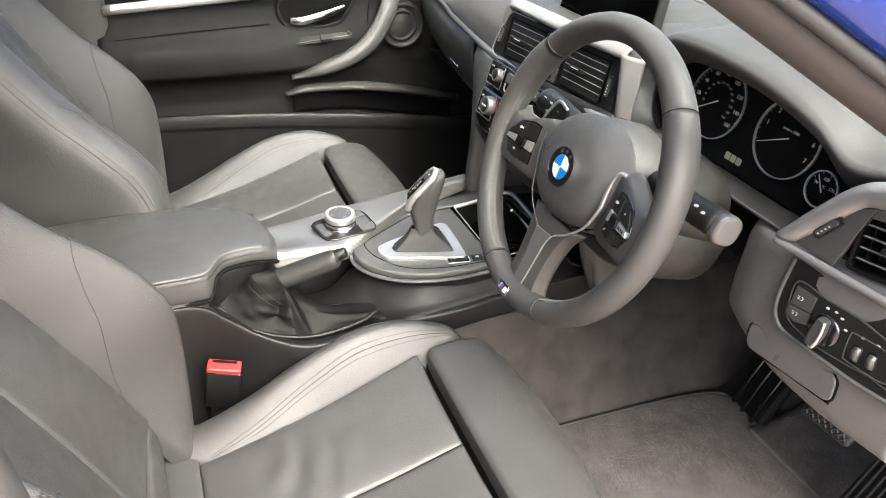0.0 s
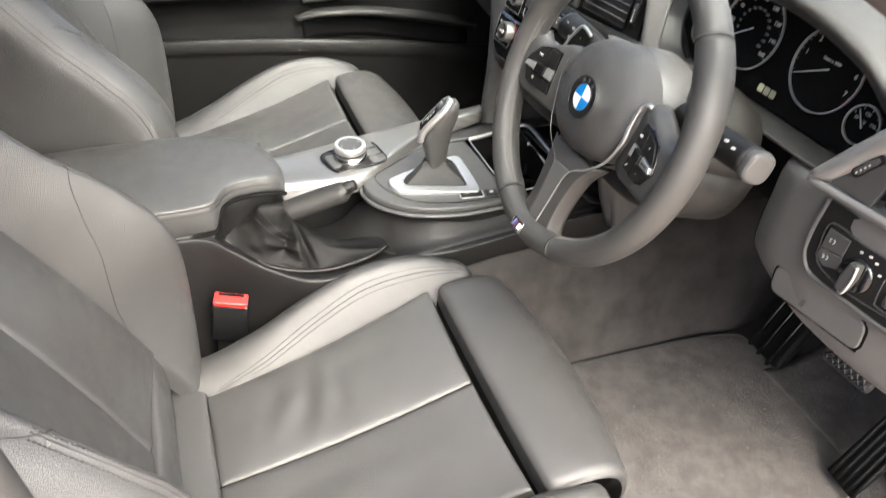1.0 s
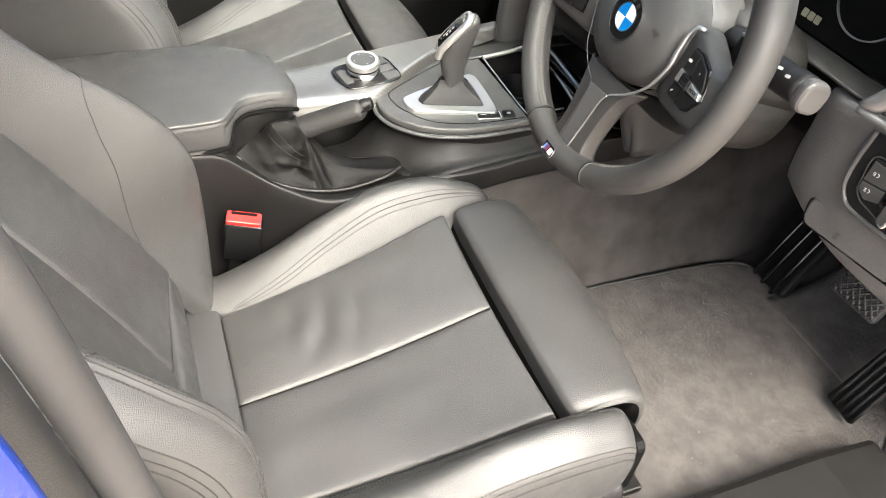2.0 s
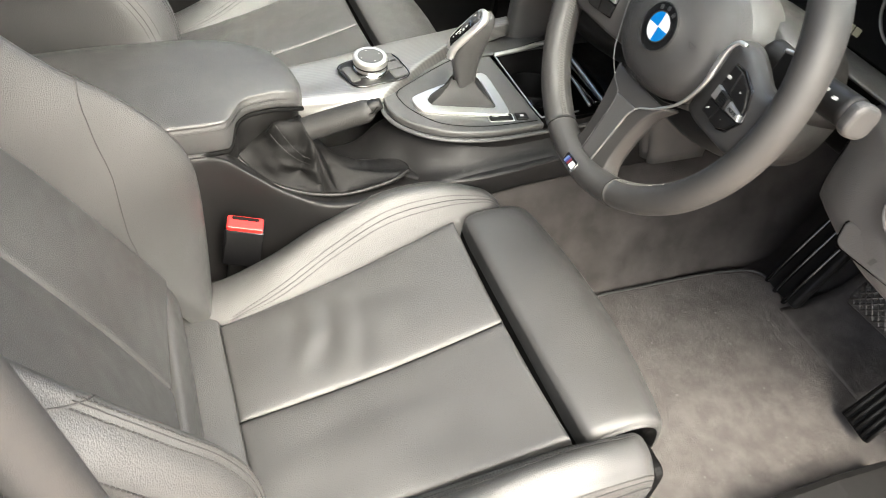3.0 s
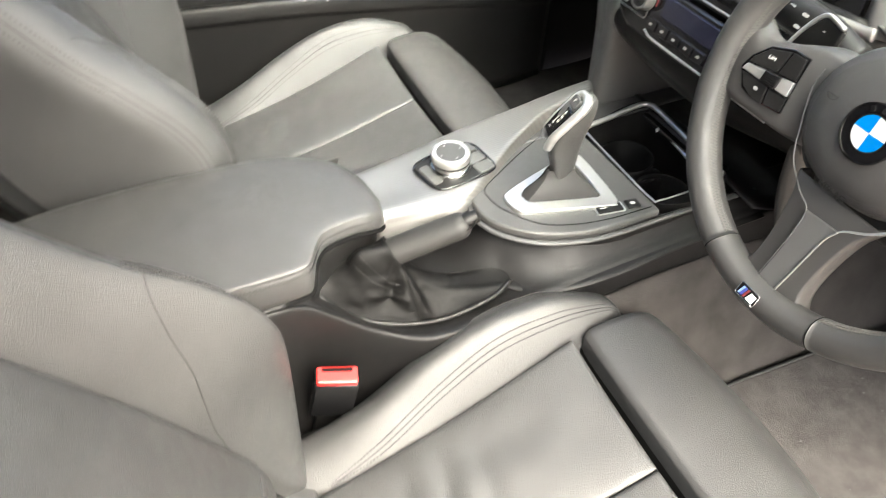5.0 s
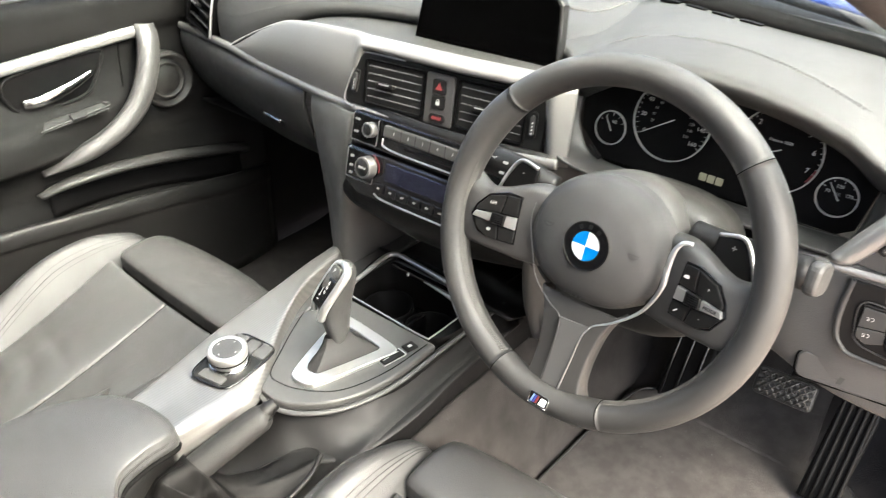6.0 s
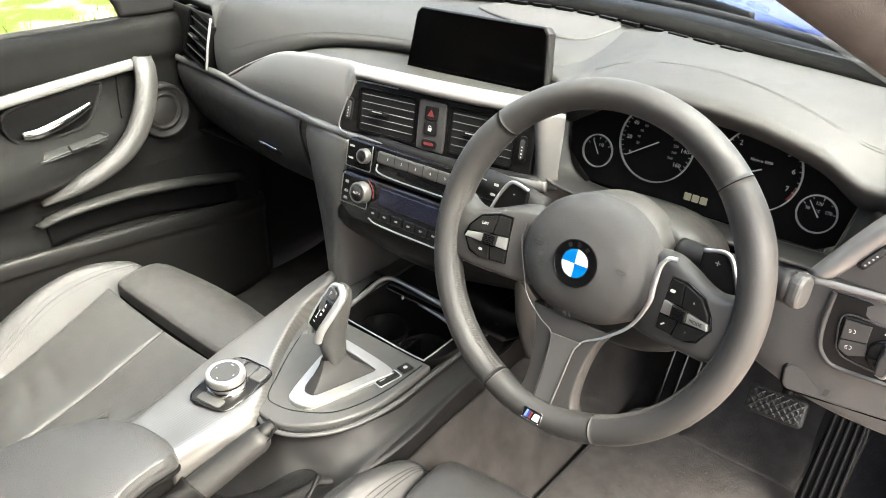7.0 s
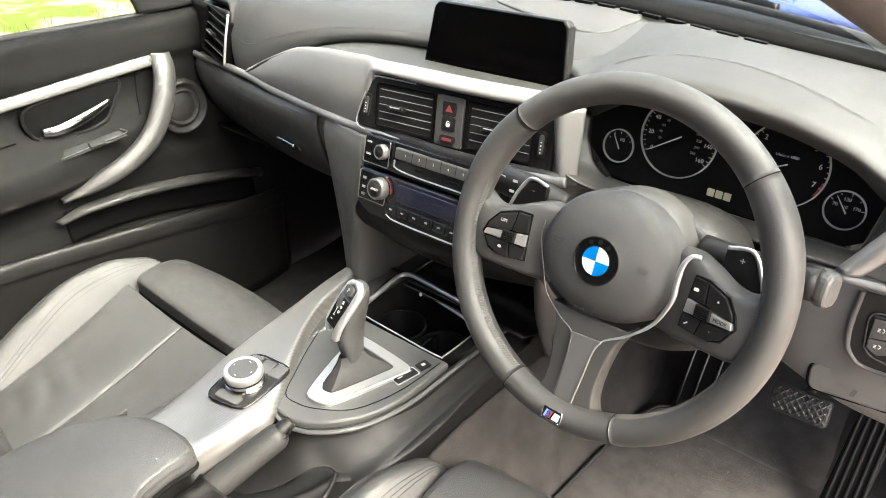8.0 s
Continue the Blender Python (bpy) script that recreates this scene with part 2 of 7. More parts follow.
def put(name, me, parent=None, label="", bevel=0.0, solid=0.0, segs=3, local=False):
    """Link a mesh, given in world places (or in the parent's own, when local), under its parent."""
    ob = new(name, me)
    if parent is not None:
        root = parent
        for carrier_name in MOUNT.get(name, ()) if parent.parent is None else ():
            parent = LAST.get((root, carrier_name), parent)
        LAST[(root, name)] = ob
        ob.parent = parent
        if not local:
            top, m = parent, parent.matrix_basis.copy()
            while top.parent:
                top = top.parent
                m = top.matrix_basis @ m
            ob.matrix_basis = m.inverted()
    if solid:
        s = ob.modifiers.new("thickness", "SOLIDIFY")
        s.thickness, s.offset = solid, -1
    if bevel:
        b = ob.modifiers.new("edge", "BEVEL")
        b.width, b.segments, b.limit_method, b.angle_limit = bevel, segs, "ANGLE", radians(35)
        b.harden_normals = False
    if label:
        ob["label"] = label
    return ob


def catmull(pts, n):
    """n points along a smooth curve through pts."""
    pts = [V(p) for p in pts]
    if len(pts) == 2:
        return [pts[0].lerp(pts[1], i / (n - 1)) for i in range(n)]
    out, k = [], len(pts) - 1
    for i in range(n):
        f = i / (n - 1) * k
        j = min(int(f), k - 1)
        t = f - j
        b, c = pts[j], pts[j + 1]
        a = pts[j - 1] if j else b * 2 - c
        d = pts[j + 2] if j + 2 <= k else c * 2 - b
        out.append(0.5 * (2 * b + (c - a) * t + (2 * a - 5 * b + 4 * c - d) * t * t + (3 * b - a - 3 * c + d) * t ** 3))
    return out


def catmull_rows(rows, x):
    """The row at x on the smooth sheet through rows that run along x."""
    cols = [catmull([r[j] for r in rows], 400) for j in range(len(rows[0]))]
    i = min(range(400), key=lambda q: abs(cols[0][q].x - x))
    return [[c[i] for c in cols]]


def grid_faces(nu, nv, wrap=False):
    f = []
    for i in range(nu - 1):
        for j in range(nv if wrap else nv - 1):
            k = (j + 1) % nv
            f.append((i * nv + j, i * nv + k, (i + 1) * nv + k, (i + 1) * nv + j))
    return f


def cage(name, rows, material, nu=24, nv=24, flip=False, parent=None, solid=0.0, label="", local=False, caps=False):
    """A smooth sheet through a grid of control points; rows run across, each row along."""
    fine = [catmull(r, nv) for r in rows]
    cols = [catmull([r[j] for r in fine], nu) for j in range(nv)]
    verts = [cols[j][i] for i in range(nu) for j in range(nv)]
    faces = grid_faces(nu, nv)
    if caps:
        faces.append(tuple(range(nv)))
        faces.append(tuple((nu - 1) * nv + j for j in reversed(range(nv))))
    if flip:
        faces = [tuple(reversed(f)) for f in faces]
    return put(name, mesh_of(name, verts, faces, material), parent, label, solid=solid, local=local)


def pillow(name, f, material, nu=22, nv=22, bulge=0.006, r=0.008, depth=0.02, parent=None, label="", local=False, flip=False, wrinkle=0.0, seed=0.0, drop=1.0):
    """A stuffed panel over f(u, v), with rounded edges and a skirt that goes down into its seams."""
    def spread(n):
        k = np.linspace(0, 1, n)
        return 0.5 - 0.5 * np.cos(np.pi * k) * (0.75 + 0.25 * np.abs(np.cos(np.pi * k)))
    us, vs = spread(nu), spread(nv)
    e = 1e-3
    rows = []
    size_u = (V(f(1, 0.5)) - V(f(0, 0.5))).length
    size_v = (V(f(0.5, 1)) - V(f(0.5, 0))).length
    sign = -1 if flip else 1
    for i in range(-1, nu + 1):
        row = []
        for j in range(-1, nv + 1):
            u, v = us[min(max(i, 0), nu - 1)], vs[min(max(j, 0), nv - 1)]
            p = V(f(u, v))
            du = V(f(min(u + e, 1), v)) - V(f(max(u - e, 0), v))
            dv = V(f(u, min(v + e, 1))) - V(f(u, max(v - e, 0)))
            n = du.cross(dv).normalized() * sign
            a = min(u, 1 - u) * size_u
            b = min(v, 1 - v) * size_v
            h = bulge * (16 * u * (1 - u) * v * (1 - v)) ** 0.5
            for d in (a, b):
                if d < r:
                    h -= drop * (r - math.sqrt(max(r * r - (r - d) ** 2, 0)))
            if wrinkle:
                h += wrinkle * noise.noise(V((p.x * 18 + seed, p.y * 9, p.z * 9))) * (16 * u * (1 - u) * v * (1 - v))
            if i in (-1, nu) or j in (-1, nv):
                h -= depth
            row.append(p + n * h)
        rows.append(row)
    verts = [p for row in rows for p in row]
    faces = grid_faces(nu + 2, nv + 2)
    if not flip:
        faces = [tuple(reversed(q)) for q in faces]
    return put(name, mesh_of(name, verts, faces, material), parent, label, local=local)


def quad(a, b, c, d):
    """A patch between corners a(0,0) b(1,0) c(1,1) d(0,1)."""
    a, b, c, d = V(a), V(b), V(c), V(d)
    return lambda u, v: a.lerp(b, u).lerp(d.lerp(c, u), v)


def tube(name, pts, radius, material, parent=None, n=40, sides=12, squash=1.0, label="", local=False, closed=False, taper=None, up=(0, 0, 1)):
    path = catmull(pts, n)
    verts, faces = [], []
    for i, p in enumerate(path):
        a = path[(i - 1) % n] if closed or i else p
        b = path[(i + 1) % n] if closed or i < n - 1 else p
        t = (b - a).normalized()
        s = t.cross(V(up)).normalized()
        q = s.cross(t)
        k = radius * (taper(i / (n - 1)) if taper else 1)
        for j in range(sides):
            g = 2 * math.pi * j / sides
            verts.append(p + s * math.cos(g) * k + q * math.sin(g) * k * squash)
    faces = grid_faces(n, sides, True)
    if not closed:
        faces.append(tuple(reversed(range(sides))))
        faces.append(tuple((n - 1) * sides + j for j in range(sides)))
    return put(name, mesh_of(name, verts, faces, material), parent, label, local=local)


def prism(name, outline, m, depth, material, parent=None, bevel=0.0015, label="", local=False, segs=2):
    """An outline (x, y) drawn in the plane of m, raised along its z by depth."""
    n = len(outline)
    verts = [m @ V((x, y, 0)) for x, y in outline] + [m @ V((x, y, depth)) for x, y in outline]
    faces = [tuple(reversed(range(n))), tuple(range(n, 2 * n))]
    faces += [(i, (i + 1) % n, n + (i + 1) % n, n + i) for i in range(n)]
    return put(name, mesh_of(name, verts, faces, material, smooth=False), parent, label, bevel, local=local, segs=segs)


def rounded(w, h, r, k=5):
    """The outline of a rounded rectangle about the origin."""
    out = []
    for cx, cy, a in ((w / 2 - r, h / 2 - r, 0), (-w / 2 + r, h / 2 - r, 90), (-w / 2 + r, -h / 2 + r, 180), (w / 2 - r, -h / 2 + r, 270)):
        for i in range(k + 1):
            g = radians(a + 90 * i / k)
            out.append((cx + r * math.cos(g), cy + r * math.sin(g)))
    return out


def ring2(r, n=40, a0=0, a1=360):
    return [(r * math.cos(radians(a0 + (a1 - a0) * i / n)), r * math.sin(radians(a0 + (a1 - a0) * i / n))) for i in range(n)]


def lathe(name, profile, m, material, parent=None, n=40, label="", local=False):
    """A turned body: profile (radius, height) about the z of m."""
    verts, k = [], len(profile)
    for i in range(n):
        g = 2 * math.pi * i / n
        for r, z in profile:
            verts.append(m @ V((r * math.cos(g), r * math.sin(g), z)))
    faces = []
    for i in range(n):
        for j in range(k - 1):
            a, b = i * k + j, ((i + 1) % n) * k + j
            faces.append((a, b, b + 1, a + 1))
    if profile[-1][0] > 1e-5:
        faces.append(tuple(i * k + k - 1 for i in range(n)))
    me = mesh_of(name, verts, faces, material)
    return put(name, me, parent, label, local=local)


def hoop(name, r, w, h, m, material, parent=None, n=48, label="", a0=0.0, a1=360.0):
    """A flat ring of radius r, width w, height h (or an arc of it)."""
    full = a1 - a0 >= 359.9
    prof = [(r - w / 2, 0), (r - w / 2, h), (r + w / 2, h), (r + w / 2, 0)]
    verts = []
    for i in range(n if full else n + 1):
        g = radians(a0 + (a1 - a0) * i / n)
        for q, z in prof:
            verts.append(m @ V((q * math.cos(g), q * math.sin(g), z)))
    cnt = len(verts) // 4
    faces = []
    for i in range(cnt if full else cnt - 1):
        for j in range(4):
            a, b = i * 4, ((i + 1) % cnt) * 4
            faces.append((a + j, a + (j + 1) % 4, b + (j + 1) % 4, b + j))
    return put(name, mesh_of(name, verts, faces, material, False), parent, label)


def word(name, text, size, m, material, parent=None, depth=0.0003, label=""):
    """Letters of the built-in font as a mesh, centred in the plane of m."""
    c = bpy.data.curves.new(name, "FONT")
    c.body, c.size, c.extrude, c.resolution_u = text, size, depth, 2
    c.align_x, c.align_y = "CENTER", "CENTER"
    tmp = bpy.data.objects.new(name + "_curve", c)
    me = bpy.data.meshes.new_from_object(tmp)
    bpy.data.objects.remove(tmp)
    me.transform(m)
    me.materials.clear()
    me.materials.append(material)
    return put(name, me, parent, label)


def stitch(name, pts, parent, gap=0.0032, length=0.0022, r=0.00045, material=None, local=False, lift=None):
    """A row of short thread stitches along a curve, as one mesh."""
    total = sum((V(a) - V(b)).length for a, b in zip(pts, pts[1:]))
    path = catmull(pts, max(int(total / 0.001), 8))
    verts, faces, run = [], [], 0.0
    last = path[0]
    for a, b in zip(path, path[1:]):
        run += (b - a).length
        if run >= gap:
            run = 0.0
            t = (b - a).normalized()
            s = t.cross(V((0.3, 0.2, 0.93))).normalized()
            q = s.cross(t)
            k = len(verts)
            for e in (-0.5, 0.5):
                for x, y in ((r, 0), (0, r), (-r, 0), (0, -r)):
                    verts.append(a + t * length * e + s * x + q * y)
            faces += [(k + i, k + (i + 1) % 4, k + 4 + (i + 1) % 4, k + 4 + i) for i in range(4)]
            faces += [(k + 3, k + 2, k + 1, k), (k + 4, k + 5, k + 6, k + 7)]
    if not faces:
        return None
    ob = put(name, mesh_of(name, verts, faces, material or THREAD, False), parent, local=local)
    ob["kind"] = "stuff"
    return ob


def plane_at(origin, x, up):
    """A frame with its x along x and its y nearest to up; z is the outward normal."""
    x = V(x).normalized()
    z = x.cross(V(up)).normalized()
    y = z.cross(x)
    return Matrix(((x.x, y.x, z.x, origin[0]), (x.y, y.y, z.y, origin[1]), (x.z, y.z, z.z, origin[2]), (0, 0, 0, 1)))


# ---------- setting ----------
def slab(name, corners, thick, material, kind="structure", label="", category="", smooth=False, parent=None):
    """A flat or folded sheet with thickness, from a list of quads."""
    verts, faces = [], []
    for q in corners:
        k = len(verts)
        verts += [V(p) for p in q]
        faces.append((k, k + 1, k + 2, k + 3))
    ob = put(name, mesh_of(name, verts, faces, material, smooth), parent, solid=thick)
    if parent is None:
        tagged(ob, label, category, "", kind)
    return ob


# carpeted floor pan, falling a little forward under the pedals
floor = cage("floor", [[(x, y, z) for x in (-0.72, -0.3, -0.17, 0.0, 0.17, 0.3, 0.72)] for y, z in ((-1.6, -0.03), (-0.6, -0.03), (0.0, -0.03), (0.5, -0.03), (0.62, 0.02), (0.74, 0.16), (0.82, 0.34))], CARPET, 40, 20, solid=0.02)
tagged(floor, "dark grey carpet of the footwells", "carpet", "", "structure")
tunnel = cage("tunnel_side", [[(0.235, y, -0.035), (0.222, y, 0.0), (0.19 - k, y, 0.5 * h), (0.158, y, h)] for y, h, k in ((-0.7, 0.05, 0.03), (-0.35, 0.06, 0.03), (-0.15, 0.13, 0.01), (0.0, 0.195, 0.0), (0.3, 0.21, 0.0), (0.55, 0.22, 0.0), (0.75, 0.24, 0.0))], CARPET, 24, 8, solid=0.01, flip=True)
tagged(tunnel, "carpeted side of the transmission tunnel", "carpet", "", "structure")
tunnel2 = cage("tunnel_side_far", [[(-0.235, y, -0.035), (-0.222, y, 0.0), (-0.19, y, 0.10), (-0.165, y, 0.22)] for y in (-0.7, -0.3, 0.0, 0.3, 0.55, 0.75)], CARPET, 24, 8, solid=0.01)
tagged(tunnel2, "carpeted side of the tunnel beside the passenger", "carpet", "", "structure")
bulkhead = slab("bulkhead", [[(-0.74, 0.80, -0.1), (0.74, 0.80, -0.1), (0.74, 0.78, 0.62), (-0.74, 0.78, 0.62)]], 0.02, CARPET, label="dark carpeted bulkhead behind the pedals", category="bulkhead")
sill = prism("sill", [(-0.62, -0.06), (0.42, -0.06), (0.42, 0.035), (0.30, 0.05), (-0.45, 0.05), (-0.62, 0.10)], Matrix(((0, 0, 1, 0.66), (1, 0, 0, 0), (0, 1, 0, 0), (0, 0, 0, 1))), 0.12, DARK, None, 0.012)
tagged(sill, "dark plastic door sill trim", "door sill", "", "structure")
# roof lining, rear wall and far quarter panels, which close the cabin and block light
roof = cage("ceiling", [[(x * k, y, 1.12 + 0.05 * math.cos(x * 2) - d) for x in (-0.72, -0.4, 0, 0.4, 0.72)] for y, k, d in ((-1.7, 0.74, 0.05), (-1.0, 0.76, 0.01), (-0.5, 0.72, 0.0), (-0.30, 0.62, 0.02))], TRIM, 16, 16, solid=0.03)
tagged(roof, "light grey fabric roof lining", "roof lining", "", "structure")
roof_skin = cage("roof_skin", [[(x * k * 1.06, y, 1.165 + 0.05 * math.cos(x * 2) - d) for x in (-0.72, -0.4, 0, 0.4, 0.72)] for y, k, d in ((-1.72, 0.74, 0.05), (-1.0, 0.76, 0.01), (-0.5, 0.72, 0.0), (-0.31, 0.62, 0.02))], PAINT, 16, 16, solid=0.004)
tagged(roof_skin, "blue painted roof of the car", "roof", "", "structure")
# upper quad added up to the roof to stop light from behind
rear = slab("wall_rear", [[(-0.75, -1.6, -0.1), (0.75, -1.6, -0.1), (0.75, -1.72, 0.62), (-0.75, -1.72, 0.62)], [(-0.75, -1.72, 0.62), (0.75, -1.72, 0.62), (0.56, -1.70, 1.13), (-0.56, -1.70, 1.13)]], 0.03, LEATHER, label="dark rear bench with a wall added above it to block light", category="rear bench")

# driver's side: B-pillar with its seal, rear door and A-pillar
pillar_b = thing("pillar_b", (0.76, -0.55, 0), "dark trimmed door pillar with a rubber seal, beside the seat", "pillar", kind="structure")
cage("pillar_trim", [[(0.70, -0.72, z), (0.71, -0.585 - k, z), (0.735, -0.545 - k, z), (0.765, -0.535 - k, z), (0.79, -0.555 - k, z)] for z, k in ((-0.05, -0.05), (0.2, -0.025), (0.5, 0.0), (0.7, 0.02), (0.9, 0.06), (1.12, 0.12))], PILLAR, 30, 16, parent=pillar_b, solid=0.006)
tube("door_seal", [(0.772, -0.575, 0.98), (0.772, -0.532, 0.75), (0.772, -0.505, 0.5), (0.772, -0.47, 0.2), (0.772, -0.35, 0.03)], 0.011, RUBBER, pillar_b, 40, 12)
rear_door = thing("rear_door", (0.83, -1.0, 0), "closed blue painted rear door of the car", "car door")
cage("door_skin", [[(0.80, y0, z), (0.815, y0 - 0.012, z), (0.84 + b, y0 - 0.05, z), (0.86 + b, -0.9, z), (0.84 + b, -1.5, z)] for z, y0, b in ((-0.2, -0.45, 0.0), (0.1, -0.505, 0.012), (0.4, -0.528, 0.016), (0.62, -0.536, 0.008), (0.72, -0.545, -0.02), (0.74, -0.56, -0.05))], PAINT, 24, 24, parent=rear_door, solid=0.004)

# unseen pane, its dark tint added to hold side light off the passenger seat
TINTED = glass("light_stop_glass", (0.05, 0.055, 0.055))
put("window_pane", mesh_of("window_pane", [(0.795, -0.56, 0.735), (0.795, -1.62, 0.735), (0.60, -1.50, 1.10), (0.60, -0.68, 1.12)], [(0, 1, 2, 3)], TINTED, False), rear_door, "unseen dark pane added to hold back side light", solid=0.004)
A0, A1 = V((0.735, 0.165, 0.69)), V((0.47, -0.225, 0.95))


def pillar_a(name, side):
    p = thing(name, (side * 0.73, 0.2, 0.69), "brown-grey fabric covered windscreen pillar", "pillar", kind="structure")
    d = (A1 - A0).normalized()
    rows = []
    for k in (-0.25, 0.0, 0.3, 0.6, 1.0, 1.35):
        c = A0 + (A1 - A0) * k
        rows.append([V((side * q.x, q.y, q.z)) for q in (c + V((-0.06, 0.03, 0.035)), c + V((-0.02, 0.0, 0.008)), c + V((0.0, -0.008, 0.004)), c + V((0.020, -0.004, 0.012)), c + V((0.030, 0.006, 0.024)), c + V((0.026, 0.02, 0.034)))])
    cage("pillar_trim", rows, TRIM, 24, 20, flip=side < 0, parent=p, solid=0.004)
    out = []
    for k in (-0.3, 0.0, 0.5, 1.0, 1.35):
        c = A0 + (A1 - A0) * k
        out.append([V((side * q.x, q.y, q.z)) for q in (c + V((0.034, 0.010, 0.028)), c + V((0.054, 0.010, 0.036)), c + V((0.078, 0.035, 0.066)), c + V((0.06, 0.07, 0.10)), c + V((0.02, 0.08, 0.10)))])
    cage("painted_skin", out, PAINT, 20, 16, flip=side < 0, parent=p, solid=0.003, label="blue painted outer skin")
    tube("door_seal", [V((side * q.x, q.y, q.z)) for q in [A0 + (A1 - A0) * k + V((0.032, 0.007, 0.026)) for k in (-0.3, 0, 0.5, 1.0, 1.35)]], 0.008, RUBBER, p, 30, 10)
    return p


# solid wall in place of the rear side window, added to stop light
far_rear = cage("wall_far_rear", [[(-0.735, -1.70, 0.66), (-0.735, -1.1, 0.66), (-0.735, -0.62, 0.65)], [(-0.66, -1.70, 0.92), (-0.67, -1.1, 0.92), (-0.67, -0.64, 0.92)], [(-0.54, -1.70, 1.13), (-0.55, -1.1, 1.14), (-0.54, -0.66, 1.14)]], PILLAR, 8, 8, solid=0.02, flip=True)
tagged(far_rear, "dark wall behind the passenger, added to block side light", "cabin side", "", "structure")
far_b = cage("pillar_b_far", [[(-0.74, -0.66, z), (-0.715, -0.63, z), (-0.705, -0.56, z), (-0.715, -0.505 - k, z), (-0.745, -0.50 - k, z)] for z, k in ((-0.05, 0.0), (0.3, 0.0), (0.66, 0.0), (0.9, 0.02), (1.12, 0.06))], PILLAR, 20, 12, solid=0.006, flip=True)
tagged(far_b, "brown-grey trimmed door pillar behind the passenger door", "pillar", "", "structure")
pillar_a("pillar_a", 1)
pillar_a("pillar_a_far", -1)


# ---------- seats ----------
REC = radians(26)
BD, BN = V((0, -math.sin(REC), math.cos(REC))), V((0, math.cos(REC), math.sin(REC)))


def on_back(x, s, h=0.0):
    return V((x, -0.512, 0.2)) + BD * s + BN * h


def lengthened(rows):
    """The rows of a bolster up to its wing seam."""
    return rows[1:8] + [[a.lerp(b, 0.62) for a, b in zip(rows[7], rows[8])]]


